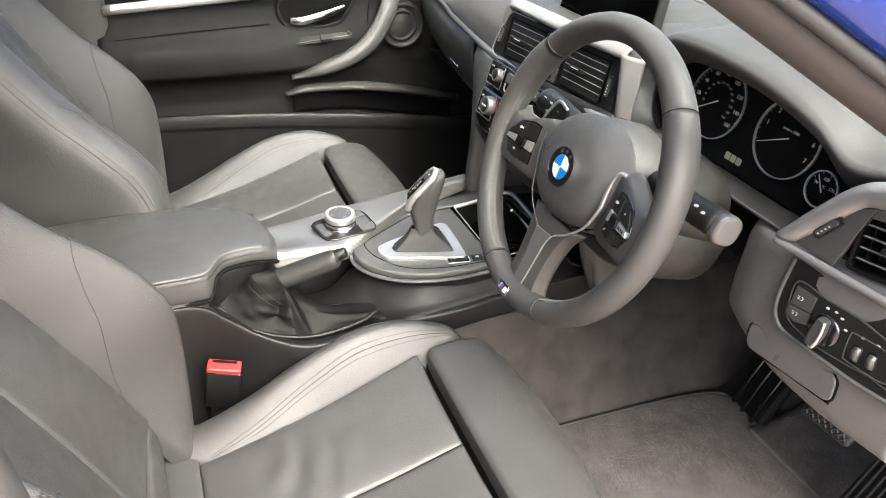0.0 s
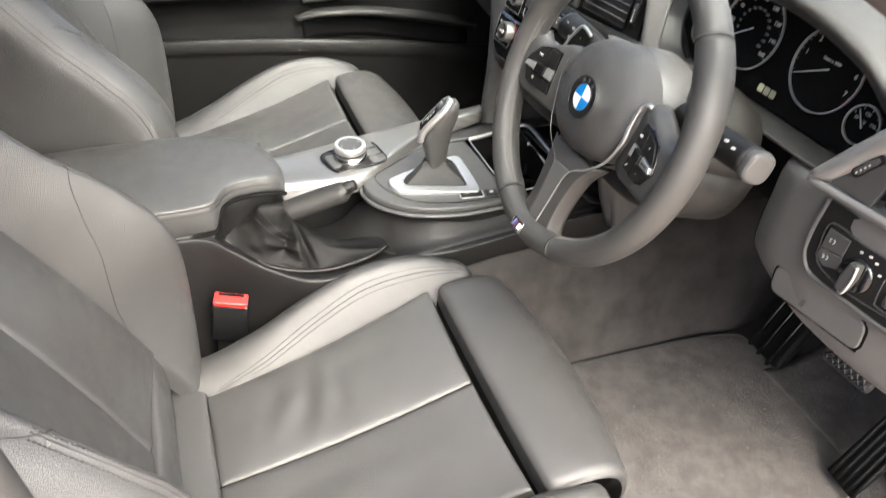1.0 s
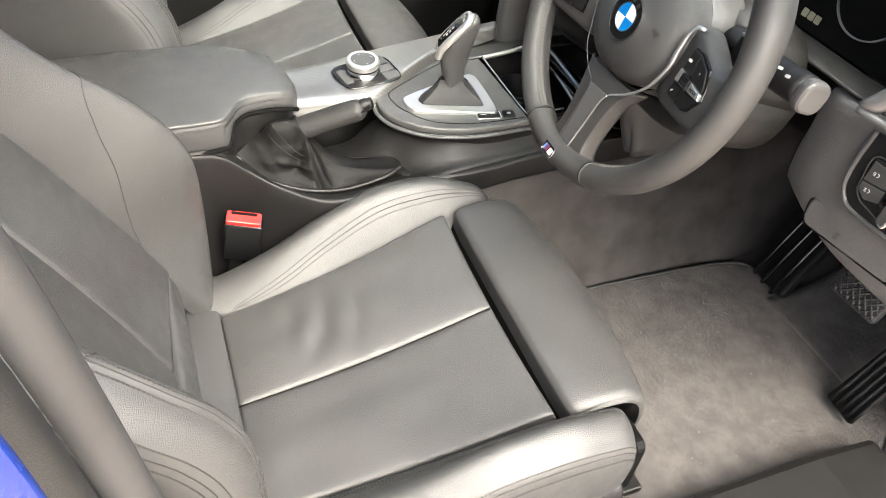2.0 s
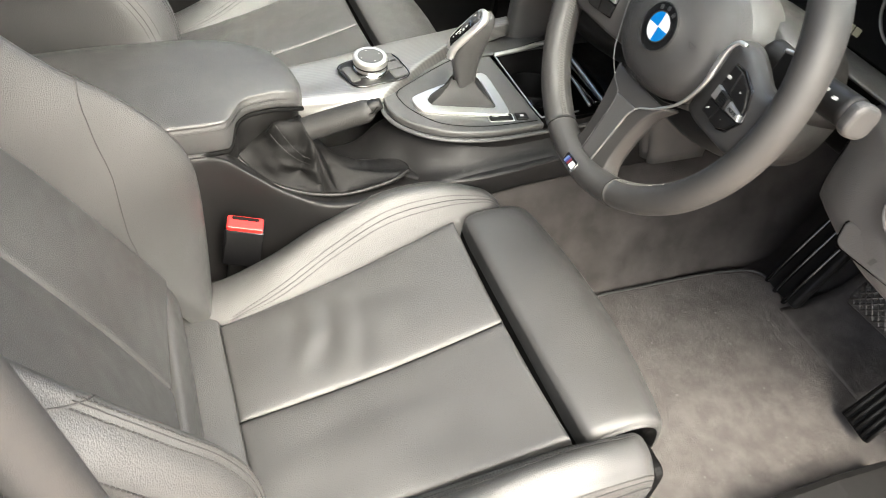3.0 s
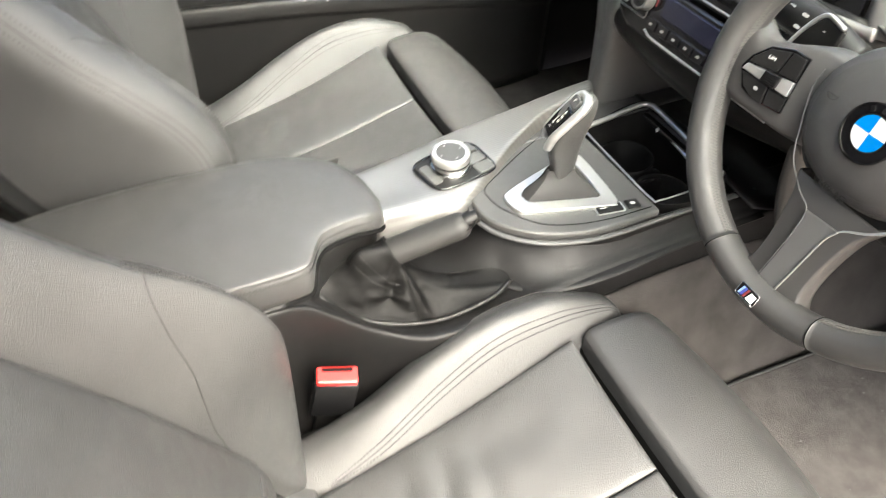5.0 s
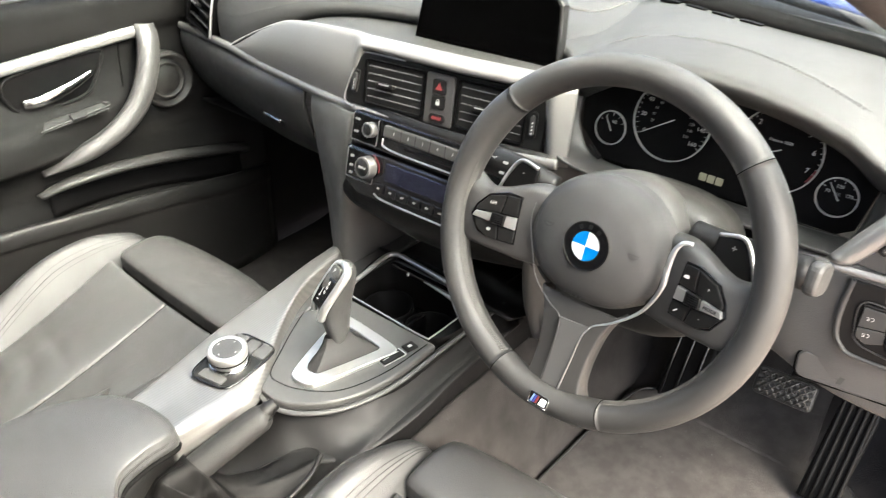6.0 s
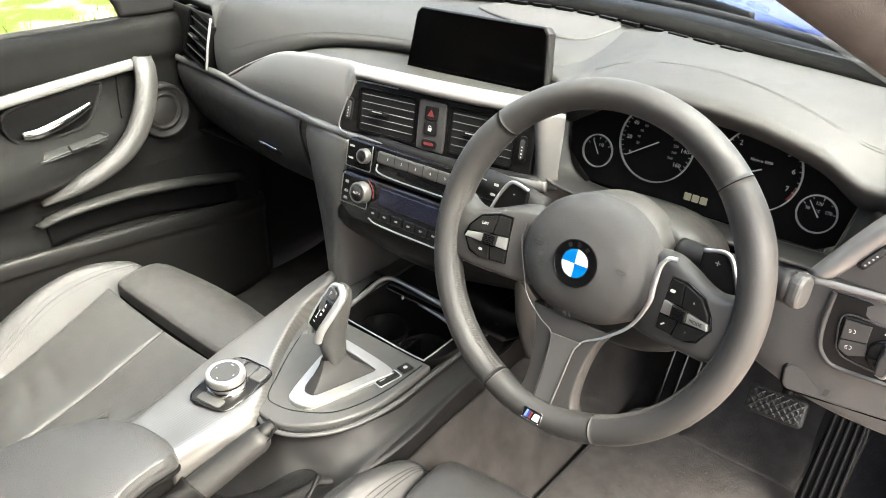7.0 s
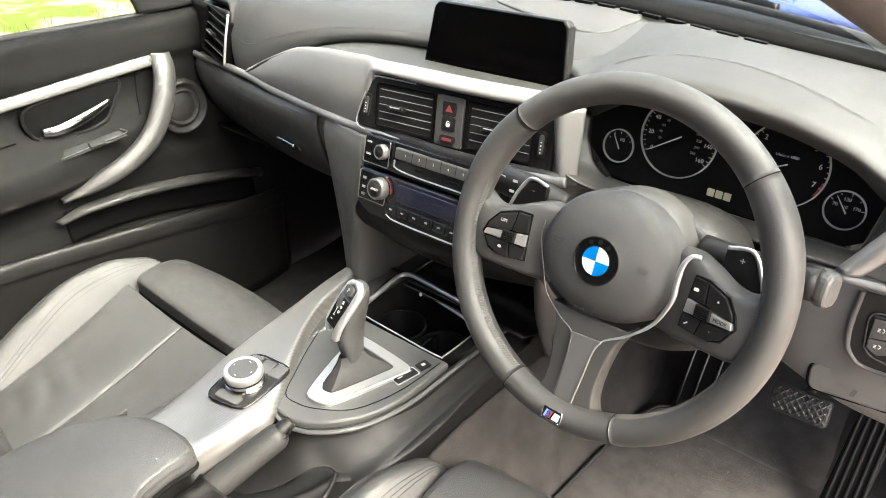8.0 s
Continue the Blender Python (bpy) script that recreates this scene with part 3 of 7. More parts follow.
def sport_seat(label, place):
    seat = thing("sport_seat", place, label, "car seat", "front seats")
    P = dict(parent=seat, local=True)

    def cushion(x, v):
        """Top of the cushion at x, v from back to front."""
        y = -0.447 + 0.340 * v
        g = math.exp(-((x + 0.085) / 0.055) ** 2 - ((y + 0.315) / 0.06) ** 2)
        return V((x, y, 0.104 + 0.086 * v - 0.010 * math.sin(math.pi * v) + 0.25 * x * x * (0.4 + v) + 0.0030 * g * math.sin((y + 0.20 * x) * 135 + 2.5 * noise.noise(V((x * 12, y * 8, 1.7))))))

    def half(side):
        def f(u, v):
            inner, outer = 0.0007 * side, (0.155 + 0.029 * v) * side
            return cushion(inner + (outer - inner) * u, v)
        return f
    pillow("cushion_panel", half(-1), LEATHER, 34, 44, 0.008, 0.007, 0.012, flip=True, wrinkle=0.004, seed=3.1, drop=0.4, **P)
    pillow("cushion_panel", half(1), LEATHER, 34, 44, 0.006, 0.007, 0.012, wrinkle=0.004, seed=8.7, drop=0.4, **P)
    tube("center_seam", [cushion(0, k / 12) - V((0, 0, 0.0030)) for k in range(13)], 0.0016, SEAM, seat, 40, 6, local=True)
    # strip across the back of the cushion
    pillow("cushion_strip", quad((-0.195, -0.545, 0.098), (0.195, -0.545, 0.098), (0.180, -0.4462, 0.103), (-0.180, -0.4462, 0.103)), LEATHER, 30, 22, 0.006, 0.005, 0.012, wrinkle=0.003, seed=2.0, **P)
    # thigh support with its dark gap
    prof = [(-0.088, 0.110), (-0.0900, 0.150), (-0.0905, 0.188), (-0.0878, 0.1995), (-0.074, 0.2065), (-0.035, 0.2110), (0.005, 0.208), (0.036, 0.192), (0.052, 0.160), (0.050, 0.115), (0.030, 0.075), (-0.030, 0.065), (-0.080, 0.075), (-0.088, 0.110)]
    curve = catmull([(0, y, z) for y, z in prof], 92)[:-1]
    body = []
    for x, q in ((-0.191, 0.80), (-0.1895, 0.90), (-0.185, 0.965), (-0.176, 0.995), (-0.15, 1), (-0.1, 1), (-0.05, 1), (0, 1), (0.05, 1), (0.1, 1), (0.155, 1), (0.182, 0.995), (0.1905, 0.965), (0.1945, 0.90), (0.196, 0.80)):
        k = (x / 0.19) ** 2
        ring = []
        for p in curve:
            y = p.y - 0.024 * k * max(0, (p.y + 0.09) / 0.14)
            ring.append(V((x, -0.025 + (y + 0.025) * q, 0.145 + (p.z + 0.004 * k - 0.145) * q)))
        body += ring
    n = len(curve)
    put("thigh_support", mesh_of("thigh_support", body, grid_faces(15, n, True) + [tuple(range(n)), tuple(14 * n + j for j in reversed(range(n)))], LEATHER), seat, local=True)
    tube("gap_cloth", [(x, -0.1000, 0.162 + 0.28 * x * x) for x in (-0.185, -0.1, 0, 0.1, 0.19)], 0.0062, SEAM, seat, 30, 10, local=True)
    cage("gap_lining", [[(x, -0.111, 0.178), (x, -0.107, 0.14), (x, -0.097, 0.13), (x, -0.090, 0.178)] for x in (-0.19, 0, 0.195)], SEAM, 6, 8, **P)
    # bolsters of the cushion
    for side in (-1, 1):
        rows = []
        for y, xi, zi, zc, xc, xo, zb in ((-0.515, 0.186, 0.084, 0.098, 0.218, 0.245, 0.02), (-0.475, 0.173, 0.094, 0.110, 0.215, 0.252, 0.02), (-0.43, 0.157, 0.099, 0.122, 0.212, 0.250, 0.02), (-0.36, 0.160, 0.116, 0.156, 0.210, 0.248, 0.02), (-0.28, 0.166, 0.134, 0.196, 0.218, 0.258, 0.02), (-0.20, 0.172, 0.153, 0.228, 0.220, 0.262, 0.02), (-0.12, 0.178, 0.172, 0.236, 0.220, 0.262, 0.03), (-0.06, 0.186, 0.182, 0.222, 0.217, 0.256, 0.04), (-0.034, 0.188, 0.180, 0.210, 0.213, 0.252, 0.05), (-0.018, 0.189, 0.165, 0.188, 0.212, 0.246, 0.05), (-0.010, 0.190, 0.135, 0.150, 0.212, 0.240, 0.05)):
            rows.append([(side * x, y, z) for x, z in ((xi, zi - 0.015), (xi + 0.004, zi + 0.004), ((xi + xc) / 2, (zi + zc) / 2 + 0.007), (xc, zc), ((xc + xo) / 2 + 0.004, zc - 0.010), (xo, zc - 0.042), (xo - 0.004, zb))])
        cage("cushion_bolster", rows, LEATHER, 64, 34, flip=side > 0, **P)
        fine = [catmull(r, 60) for r in rows]
        for j in (21, 25):
            stitch("bolster_stitching", [f[int(max(11, j - k))] + V((0, 0, 0.0004)) for f, k in zip(fine[2:10], (13, 8, 3, 0, 0, 0, 0, 0))], seat, 0.0038, 0.0028, 0.0008, DARKTHREAD, local=True)
        for j in (45, 49):
            stitch("bolster_stitching", [f[j] + V((side * 0.0006, 0, 0.0003)) for f in fine[4:11]], seat, 0.0038, 0.0028, 0.0007, THREAD, local=True)
        tube("bolster_seam", [f[47] for f in fine[4:11]], 0.0006, DARKTHREAD, seat, 50, 6, local=True)
        # seam bead between the stitch rows
        tube("bolster_seam", [f[k] for f, k in zip(fine[2:10], (11, 15, 20, 23, 23, 23, 23, 23))], 0.0007, DARKTHREAD, seat, 50, 6, local=True)
    # backrest: lower strip, two insert panels, two-piece bolsters
    pillow("backrest_strip", lambda u, v: on_back(-0.185 + 0.37 * u, -0.102 + 0.097 * v, 0.004 - 0.040 * (1 - v) ** 1.8), LEATHER, 30, 24, 0.006, 0.006, 0.012, flip=True, **P)

    def insert(side):
        def f(u, v):
            s = -0.002 + 0.58 * v
            w = 0.162 - 0.068 * v
            x = side * (0.0007 + (w - 0.0007) * u)
            return on_back(x, s, 0.016 * math.sin(math.pi * min(1, v * 1.3)) * 0.6 + 0.5 * x * x)
        return f
    pillow("backrest_panel", insert(-1), LEATHER, 26, 44, 0.007, 0.005, 0.012, wrinkle=0.003, seed=1.2, **P)
    pillow("backrest_panel", insert(1), LEATHER, 26, 44, 0.009, 0.005, 0.012, flip=True, wrinkle=0.003, seed=5.2, **P)
    shape = ((-0.165, 0.175, 0.236, -0.020), (-0.10, 0.172, 0.244, 0.021), (-0.01, 0.164, 0.238, 0.067), (0.07, 0.154, 0.230, 0.104), (0.115, 0.149, 0.224, 0.117), (0.16, 0.143, 0.221, 0.117), (0.20, 0.138, 0.219, 0.108), (0.24, 0.133, 0.214, 0.096), (0.30, 0.126, 0.204, 0.075), (0.42, 0.114, 0.190, 0.050), (0.53, 0.104, 0.172, 0.034), (0.60, 0.098, 0.150, 0.004))
    for side in (-1, 1):
        rows = []
        for s, xi, xe, h in shape:
            rows.append([on_back(side * x, s, q) for x, q in ((xi, -0.016), (xi + 0.003, min(0.010, h + 0.010)), (xi + (xe - xi) * 0.45, h * 0.62 + 0.008), (xe - 0.018, h + 0.003), (xe - 0.004, h), (xe + 0.012, h - 0.009), (xe + 0.028, h - 0.030), (xe + 0.030, h - 0.075), (xe - 0.005, -0.14))])
        cage("backrest_bolster", rows, LEATHER, 84, 52, flip=side > 0, **P)
        edge = [f[41] + (f[41] - f[60]).normalized() * 0.0002 for f in lengthened([catmull(r, 90) for r in rows])]
        tube("edge_seam", edge, 0.0006, DARKTHREAD, seat, 70, 6, local=True)
        fine = [catmull(r, 90) for r in rows]
        for j in (38, 45):
            stitch("backrest_stitching", [f[j] + (BN * 0.6 + V((side * 0.6, 0, 0))) * 0.0006 for f in lengthened(fine)], seat, 0.0040, 0.0030, 0.0008, THREAD if side > 0 else DARKTHREAD, local=True)
        for j in (64, 70):
            stitch("backrest_stitching", [f[j] + (BN * 0.3 + V((side * 0.9, 0, 0))) * 0.0006 for f in fine[1:11]], seat, 0.0040, 0.0030, 0.0008, THREAD, local=True)
        tube("edge_seam", [f[67] + V((side * 0.0003, 0, 0)) for f in fine[1:11]], 0.0006, DARKTHREAD, seat, 70, 6, local=True)
        # curved seam from the insert up to the edge of the wing
        fine = [catmull(r, 60) for r in rows]
        cols = [catmull([r[j] for r in fine], 120) for j in range(60)]

        def spot(s, f):
            """A place on the bolster at height s, f of the way from the insert to the edge."""
            k = float(np.interp(s, [q[0] for q in shape], np.linspace(0, 119, len(shape))))
            j = 7 + f * 22
            j0, k0 = int(j), min(int(k), 118)
            return cols[j0][k0].lerp(cols[j0][k0 + 1], k - k0).lerp(cols[j0 + 1][k0].lerp(cols[j0 + 1][k0 + 1], k - k0), j - j0)
        way = catmull([(s, f, 0) for s, f in ((0.045, 0.02), (0.08, 0.08), (0.12, 0.15), (0.16, 0.23), (0.21, 0.33), (0.24, 0.45), (0.262, 0.60), (0.275, 0.86), (0.284, 1.03), (0.296, 1.20), (0.305, 1.36))], 70)
        seam = [spot(q.x, q.y) + BN * 0.0003 + V((side * -0.0002, 0, 0)) for q in way]
        tube("wing_seam", seam, 0.0006, DARKTHREAD, seat, 90, 6, local=True)
    cage("back_shell", [[on_back(x, s, -0.115) for x in (-0.25 * k, -0.1, 0.1, 0.25 * k)] for s, k in ((-0.2, 0.9), (0.1, 1), (0.4, 1), (0.62, 0.75))], DARK, 16, 10, solid=0.01, **P)
    cage("top_roll", [[on_back(x, 0.575, 0.02), on_back(x, 0.605, 0.025), on_back(x * 0.96, 0.625, -0.02), on_back(x * 0.95, 0.61, -0.10)] for x in (-0.19, -0.1, 0, 0.1, 0.19)], LEATHER, 20, 16, **P)
    # plastic valance and rails
    for side in (-1, 1):
        cage("side_valance", [[(side * 0.232, y, 0.10), (side * 0.252, y, 0.085), (side * 0.256, y, 0.03), (side * 0.236, y, 0.0)] for y in (-0.46, -0.3, -0.12, -0.04, -0.02)], DARK, 20, 12, flip=side > 0, solid=0.004, **P)
        prism("seat_rail", [(-0.45, -0.03), (0.06, -0.03), (0.06, 0.0), (-0.45, 0.0)], Matrix(((0, 0, 1, side * 0.2 - 0.02), (1, 0, 0, 0), (0, 1, 0, 0), (0, 0, 0, 1))), 0.04, DARK, seat, 0.003, local=True)
        prism("bolster_cap", rounded(0.050, 0.105, 0.014), Matrix(((1, 0, 0, side * 0.216), (0, 0, -1, 0.002), (0, 1, 0, 0.112), (0, 0, 0, 1))), 0.014, MATTEBLACK, seat, 0.004, "black plastic end cap", local=True, segs=3)
    cage("under_cushion", [[(x, y, z) for x in (-0.19, 0, 0.19)] for y, z in ((-0.45, 0.02), (-0.2, 0.04), (-0.1, 0.045), (-0.04, 0.05))], DARK, 10, 6, solid=0.03, **P)
    return seat


driver_seat = sport_seat("black leather sport seat with side bolsters and twin stitching", Matrix.Translation((0.392, 0, 0)))
passenger_seat = copy_thing(driver_seat, Matrix.Translation((-0.362, 0.02, 0.015)))
tagged(passenger_seat, "black leather sport seat beside the far door")


# ---------- steering wheel ----------
TILTW = radians(18.5)
WU, WN = V((0, math.sin(TILTW), math.cos(TILTW))), V((0, -math.cos(TILTW), math.sin(TILTW)))
WC = V((0.371, 0.0, 0.583))


def wp(x, y, n=0.0):
    """Place on the wheel: right, up, towards the driver."""
    return WC + V((x, 0, 0)) + WU * y + WN * n


def wm(x, y, n=0.0, turn=0.0):
    return Matrix.Translation(wp(x, y, n)) @ Matrix(((1, 0, 0), (0, WU.y, WN.y), (0, WU.z, WN.z))).to_4x4() @ pose(0, 0, 0, 0, 0, turn)


def rim_mesh(a0, a1, n, grow, material):
    verts, sides = [], 22
    for i in range(n):
        a = radians(a0 + (a1 - a0) * i / (n - 1))
        deg = math.degrees(a) % 360
        # thumb swells at ten and two
        swell = 1 + 0.10 * sum(math.exp(-((((deg - c + 180) % 360) - 180) / 14) ** 2) for c in (28, 152))
        c = V((0.1685 * math.cos(a), 0.1685 * math.sin(a), 0))
        out = V((math.cos(a), math.sin(a), 0))
        for j in range(sides):
            g = 2 * math.pi * j / sides
            p = c + out * math.cos(g) * (0.0155 * swell + grow) + V((0, 0, 1)) * (math.sin(g) * (0.0185 * swell + grow) - 0.012)
            verts.append(wp(p.x, p.y, p.z))
    faces = grid_faces(n, sides, True)
    faces.append(tuple(range(sides)))
    faces.append(tuple((n - 1) * sides + j for j in reversed(range(sides))))
    return mesh_of("rim", verts, faces, material)


def steering_wheel():
    w = thing("steering_wheel", Matrix.Translation(WC), "black leather three-spoke steering wheel with silver trims", "steering wheel")
    for a0, a1 in ((44, 136.3), (136.3, 248.3), (248.3, 291.8), (291.8, 404)):
        put("rim_section", rim_mesh(a0, a1, 60, 0.0, RIMLEATHER), w)
    for a in (44, 136.3, 248.3, 291.8):
        put("rim_seam", rim_mesh(a - 0.16, a + 0.16, 3, 0.0003, SEAM), w)
    # crossed thread along the inside of the rim
    for a0, a1 in ((155, 247), (293, 385)):
        verts, faces, n = [], [], int((a1 - a0) / 1.15)
        for i in range(n):
            for g0, g1 in ((150, 176), (176, 150)):
                ends = []
                for a, g in ((a0 + 1.15 * i, g0), (a0 + 1.15 * (i + 1), g1)):
                    c, s, u, v = math.cos(radians(a)), math.sin(radians(a)), math.cos(radians(g)), math.sin(radians(g))
                    r = 0.1685 + u * 0.0159
                    ends.append(wp(r * c, r * s, v * 0.0189 - 0.012))
                t = (ends[1] - ends[0]).normalized()
                e = t.cross(WN).normalized()
                f = e.cross(t)
                k = len(verts)
                for p in ends:
                    verts += [p + e * 0.0006, p + f * 0.0006, p - e * 0.0006, p - f * 0.0006]
                faces += [(k + q, k + (q + 1) % 4, k + 4 + (q + 1) % 4, k + 4 + q) for q in range(4)]
        put("rim_stitching", mesh_of("rim_stitching", verts, faces, RIMTHREAD, False), w)["kind"] = "stuff"
    # airbag cover
    rows = []
    for k, (r, n) in enumerate(((0.0, 0.002), (0.3, 0.0015), (0.6, -0.001), (0.82, -0.006), (0.94, -0.013), (1.0, -0.024), (1.0, -0.045))):
        row = []
        for i in range(49):
            a = 2 * math.pi * i / 48
            c, s = math.cos(a), math.sin(a)
            R = 0.0712 + 0.003 * math.cos(2 * a) - 0.006 * max(0, -s) ** 3
            row.append(wp(r * R * c, r * R * s + 0.002, n))
        rows.append(row)
    fine_v = [p for row in rows for p in row]
    put("airbag_cover", mesh_of("airbag_cover", fine_v, grid_faces(len(rows), 49), PADW), w, solid=0.0)
    drum = []
    for q, n in ((0.985, -0.0435), (1.0, -0.0455), (1.03, -0.070), (1.04, -0.092), (1.0, -0.099), (0.6, -0.101)):
        drum.append([wp(q * 0.0712 * math.cos(a), q * 0.0690 * math.sin(a) + 0.002, n) for a in [2 * math.pi * i / 48 for i in range(49)]])
    put("hub_housing", mesh_of("hub_housing", [p for row in drum for p in row], grid_faces(len(drum), 49), ARM), w)
    # roundel: black ring, blue and white quarters
    prism("emblem_base", ring2(0.0235, 48), wm(0, 0.002, 0.0012), 0.002, BLACK, w, 0.0006, "black ring emblem with blue and white quarters")
    hoop("emblem_ring", 0.0238, 0.0012, 0.0026, wm(0, 0.002, 0.001), CHROME, w)
    hoop("emblem_inner_ring", 0.0150, 0.0010, 0.0024, wm(0, 0.002, 0.0012), CHROME, w)
    for q in range(4):
        sect = [(0, 0)] + [(0.0145 * math.cos(radians(90 * q + 90 * i / 10)), 0.0145 * math.sin(radians(90 * q + 90 * i / 10))) for i in range(11)]
        prism("emblem_quarter", sect, wm(0, 0.002, 0.0030), 0.0007, BLUE if q in (1, 3) else ENAMEL, w, 0.0)
    for a in (60, 90, 120):
        prism("emblem_mark", rounded(0.0042, 0.0048, 0.001, 2), wm(0.0192 * math.cos(radians(a)), 0.002 + 0.0192 * math.sin(radians(a)), 0.0031, a - 90), 0.0004, CHROME, w, 0.0)
    word("airbag_lettering", "AIRBAG", 0.0085, wm(-0.001, -0.053, -0.0036) @ pose(0, 0, 0, 10, 0, 0), DIMDARK, w)
    for sx in (-1, 1):
        hoop("horn_mark", 0.006, 0.0008, 0.0004, wm(sx * 0.047, 0.012, -0.0010), DIMDARK, w, 16, a0=200, a1=340)
        prism("horn_mark_bar", rounded(0.012, 0.0008, 0.0003, 1), wm(sx * 0.047, 0.010, -0.0010), 0.0004, DIMDARK, w, 0.0)
    # spokes: broad arms to either side and the lower blade
    for sx in (-1, 1):
        rows = []
        for x, y0, y1, n in ((0.062, -0.047, 0.032, -0.028), (0.085, -0.047, 0.033, -0.018), (0.105, -0.046, 0.026, -0.013), (0.125, -0.045, 0.017, -0.008), (0.142, -0.044, 0.015, -0.006), (0.162, -0.036, 0.024, -0.009)):
            rows.append([wp(sx * x, y0 - 0.004, n - 0.026), wp(sx * x, y0, n - 0.004), wp(sx * x, y0 + 0.014, n), wp(sx * x, (y0 + y1) / 2, n + 0.001), wp(sx * x, y1 - 0.012, n), wp(sx * x, y1, n - 0.006), wp(sx * x, y1 + 0.003, n - 0.028)])
        cage("spoke", rows, ARM, 30, 26, flip=sx > 0, parent=w, solid=0.003)
        # control pod: keys that fill a shaped recess, its outer end raised towards the driver
        tilt = wm(sx * 0.114, 0, -0.003) @ pose(0, 0, 0, 0, -sx * 13, 0) @ pose(-sx * 0.114, 0, 0)
        def key(name, pts, n0, h, material, label=""):
            pts = [(sx * x, y) for x, y in pts]
            area = sum(p[0] * q[1] - q[0] * p[1] for p, q in zip(pts, pts[1:] + pts[:1]))
            return prism(name, pts if area > 0 else pts[::-1], tilt @ pose(0, 0, n0), h, material, w, 0.0009, label)
        key("pod_recess", [(0.0885, 0.0200), (0.105, 0.0205), (0.126, 0.0130), (0.1375, -0.001), (0.1415, -0.013), (0.131, -0.030), (0.119, -0.0340), (0.0860, -0.0325)], -0.016, 0.0095, BLACK)
        key("upper_key", [(0.0893, -0.0020), (0.0908, 0.0180), (0.1045, 0.0178), (0.1070, -0.0035)], -0.0075, 0.0030, DARK)
        key("upper_key", [(0.1082, -0.0035), (0.1057, 0.0176), (0.1245, 0.0112), (0.1350, -0.0015), (0.1362, -0.0070)], -0.0075, 0.0030, DARK)
        key("silver_key", [(0.0892, -0.0032), (0.1365, -0.0083), (0.1388, -0.0145), (0.0885, -0.0165)], -0.0075, 0.0042, SATIN, "satin silver rocker key")
        key("lower_key", [(0.0884, -0.0180), (0.0878, -0.0310), (0.1045, -0.0325), (0.1075, -0.0172)], -0.0075, 0.0030, DARK)
        key("lower_key", [(0.1087, -0.0172), (0.1375, -0.0158), (0.1300, -0.0275), (0.1185, -0.0330), (0.1058, -0.0335)], -0.0075, 0.0030, DARK)
        key("thumb_wheel", [(0.1005, -0.0035), (0.1165, -0.0045), (0.1172, -0.0155), (0.1010, -0.0155)], -0.0050, 0.0050, DARK)
        for i in range(5):
            prism("wheel_rib", rounded(0.013, 0.0009, 0.0003, 1), tilt @ pose(sx * 0.109, -0.0135 + 0.0020 * i, -0.0002), 0.0007, BLACK, w, 0.0)
    # silver ring from the right arm round the foot of the hub and down either side of the inlay
    bow = [wp(0.0930, 0.0370, -0.010), wp(0.0845, 0.0352, -0.0085), wp(0.0795, 0.0250, -0.0075), wp(0.0788, 0.0080, -0.0075), wp(0.0785, -0.0125, -0.0085), wp(0.0669, -0.0402, -0.0105), wp(0.0445, -0.0623, -0.0115), wp(0.0240, -0.0760, -0.0105), wp(0.0176, -0.0900, -0.0088), wp(0.0140, -0.1200, -0.0080), wp(0.0095, -0.1530, -0.0078)]
    tube("silver_bow", bow, 0.0030, SATIN, w, 80, 10, 0.7, taper=lambda t: 1.0 if t < 0.42 else max(0.30, 1.0 - 2.2 * (t - 0.42)))
    bow = [wp(-0.0730, 0.0200, -0.012), wp(-0.0730, 0.0, -0.012), wp(-0.0613, -0.0301, -0.0115), wp(-0.0504, -0.0528, -0.0115), wp(-0.0282, -0.0708, -0.0110), wp(-0.0125, -0.0790, -0.0100), wp(-0.0090, -0.0950, -0.0085), wp(-0.0095, -0.1200, -0.0080), wp(-0.0115, -0.1530, -0.0078)]
    tube("silver_bow", bow, 0.0007, PULL, w, 70, 8, 0.7)
    blade = []
    for y, hw, n in ((-0.060, 0.046, -0.020), (-0.078, 0.036, -0.015), (-0.100, 0.031, -0.013), (-0.125, 0.0285, -0.012), (-0.145, 0.030, -0.011), (-0.162, 0.038, -0.011)):
        blade.append([wp(-hw, y, n - 0.022), wp(-hw, y, n - 0.003), wp(-hw * 0.8, y, n), wp(0, y, n + 0.001), wp(hw * 0.8, y, n), wp(hw, y, n - 0.003), wp(hw, y, n - 0.022)])
    cage("lower_blade", blade, ARM, 30, 26, flip=True, parent=w, solid=0.003)
    prism("blade_inlay", [(-0.0118, -0.0800), (-0.0088, -0.0950), (-0.0092, -0.1200), (-0.0112, -0.1530), (0.0092, -0.1540), (0.0137, -0.1200), (0.0172, -0.0900), (0.0225, -0.0775)], wm(0, 0, -0.0120), 0.0030, BRUSHED, w, 0.0008, "dark brushed metal inlay")
    tube("inlay_edge", [wp(0.0232, -0.0775, -0.0088), wp(0.0178, -0.0900, -0.0086), wp(0.0140, -0.1200, -0.0086), wp(0.0096, -0.1545, -0.0086)], 0.0008, SATIN, w, 30, 6)
    badge = prism("badge", rounded(0.0225, 0.0125, 0.002), wm(0.0, -0.1665, 0.0058) @ pose(0, 0, 0, -6), 0.0016, BLACK, w, 0.0006, "small black badge with coloured stripes")
    rb = rounded(0.0225, 0.0125, 0.002)
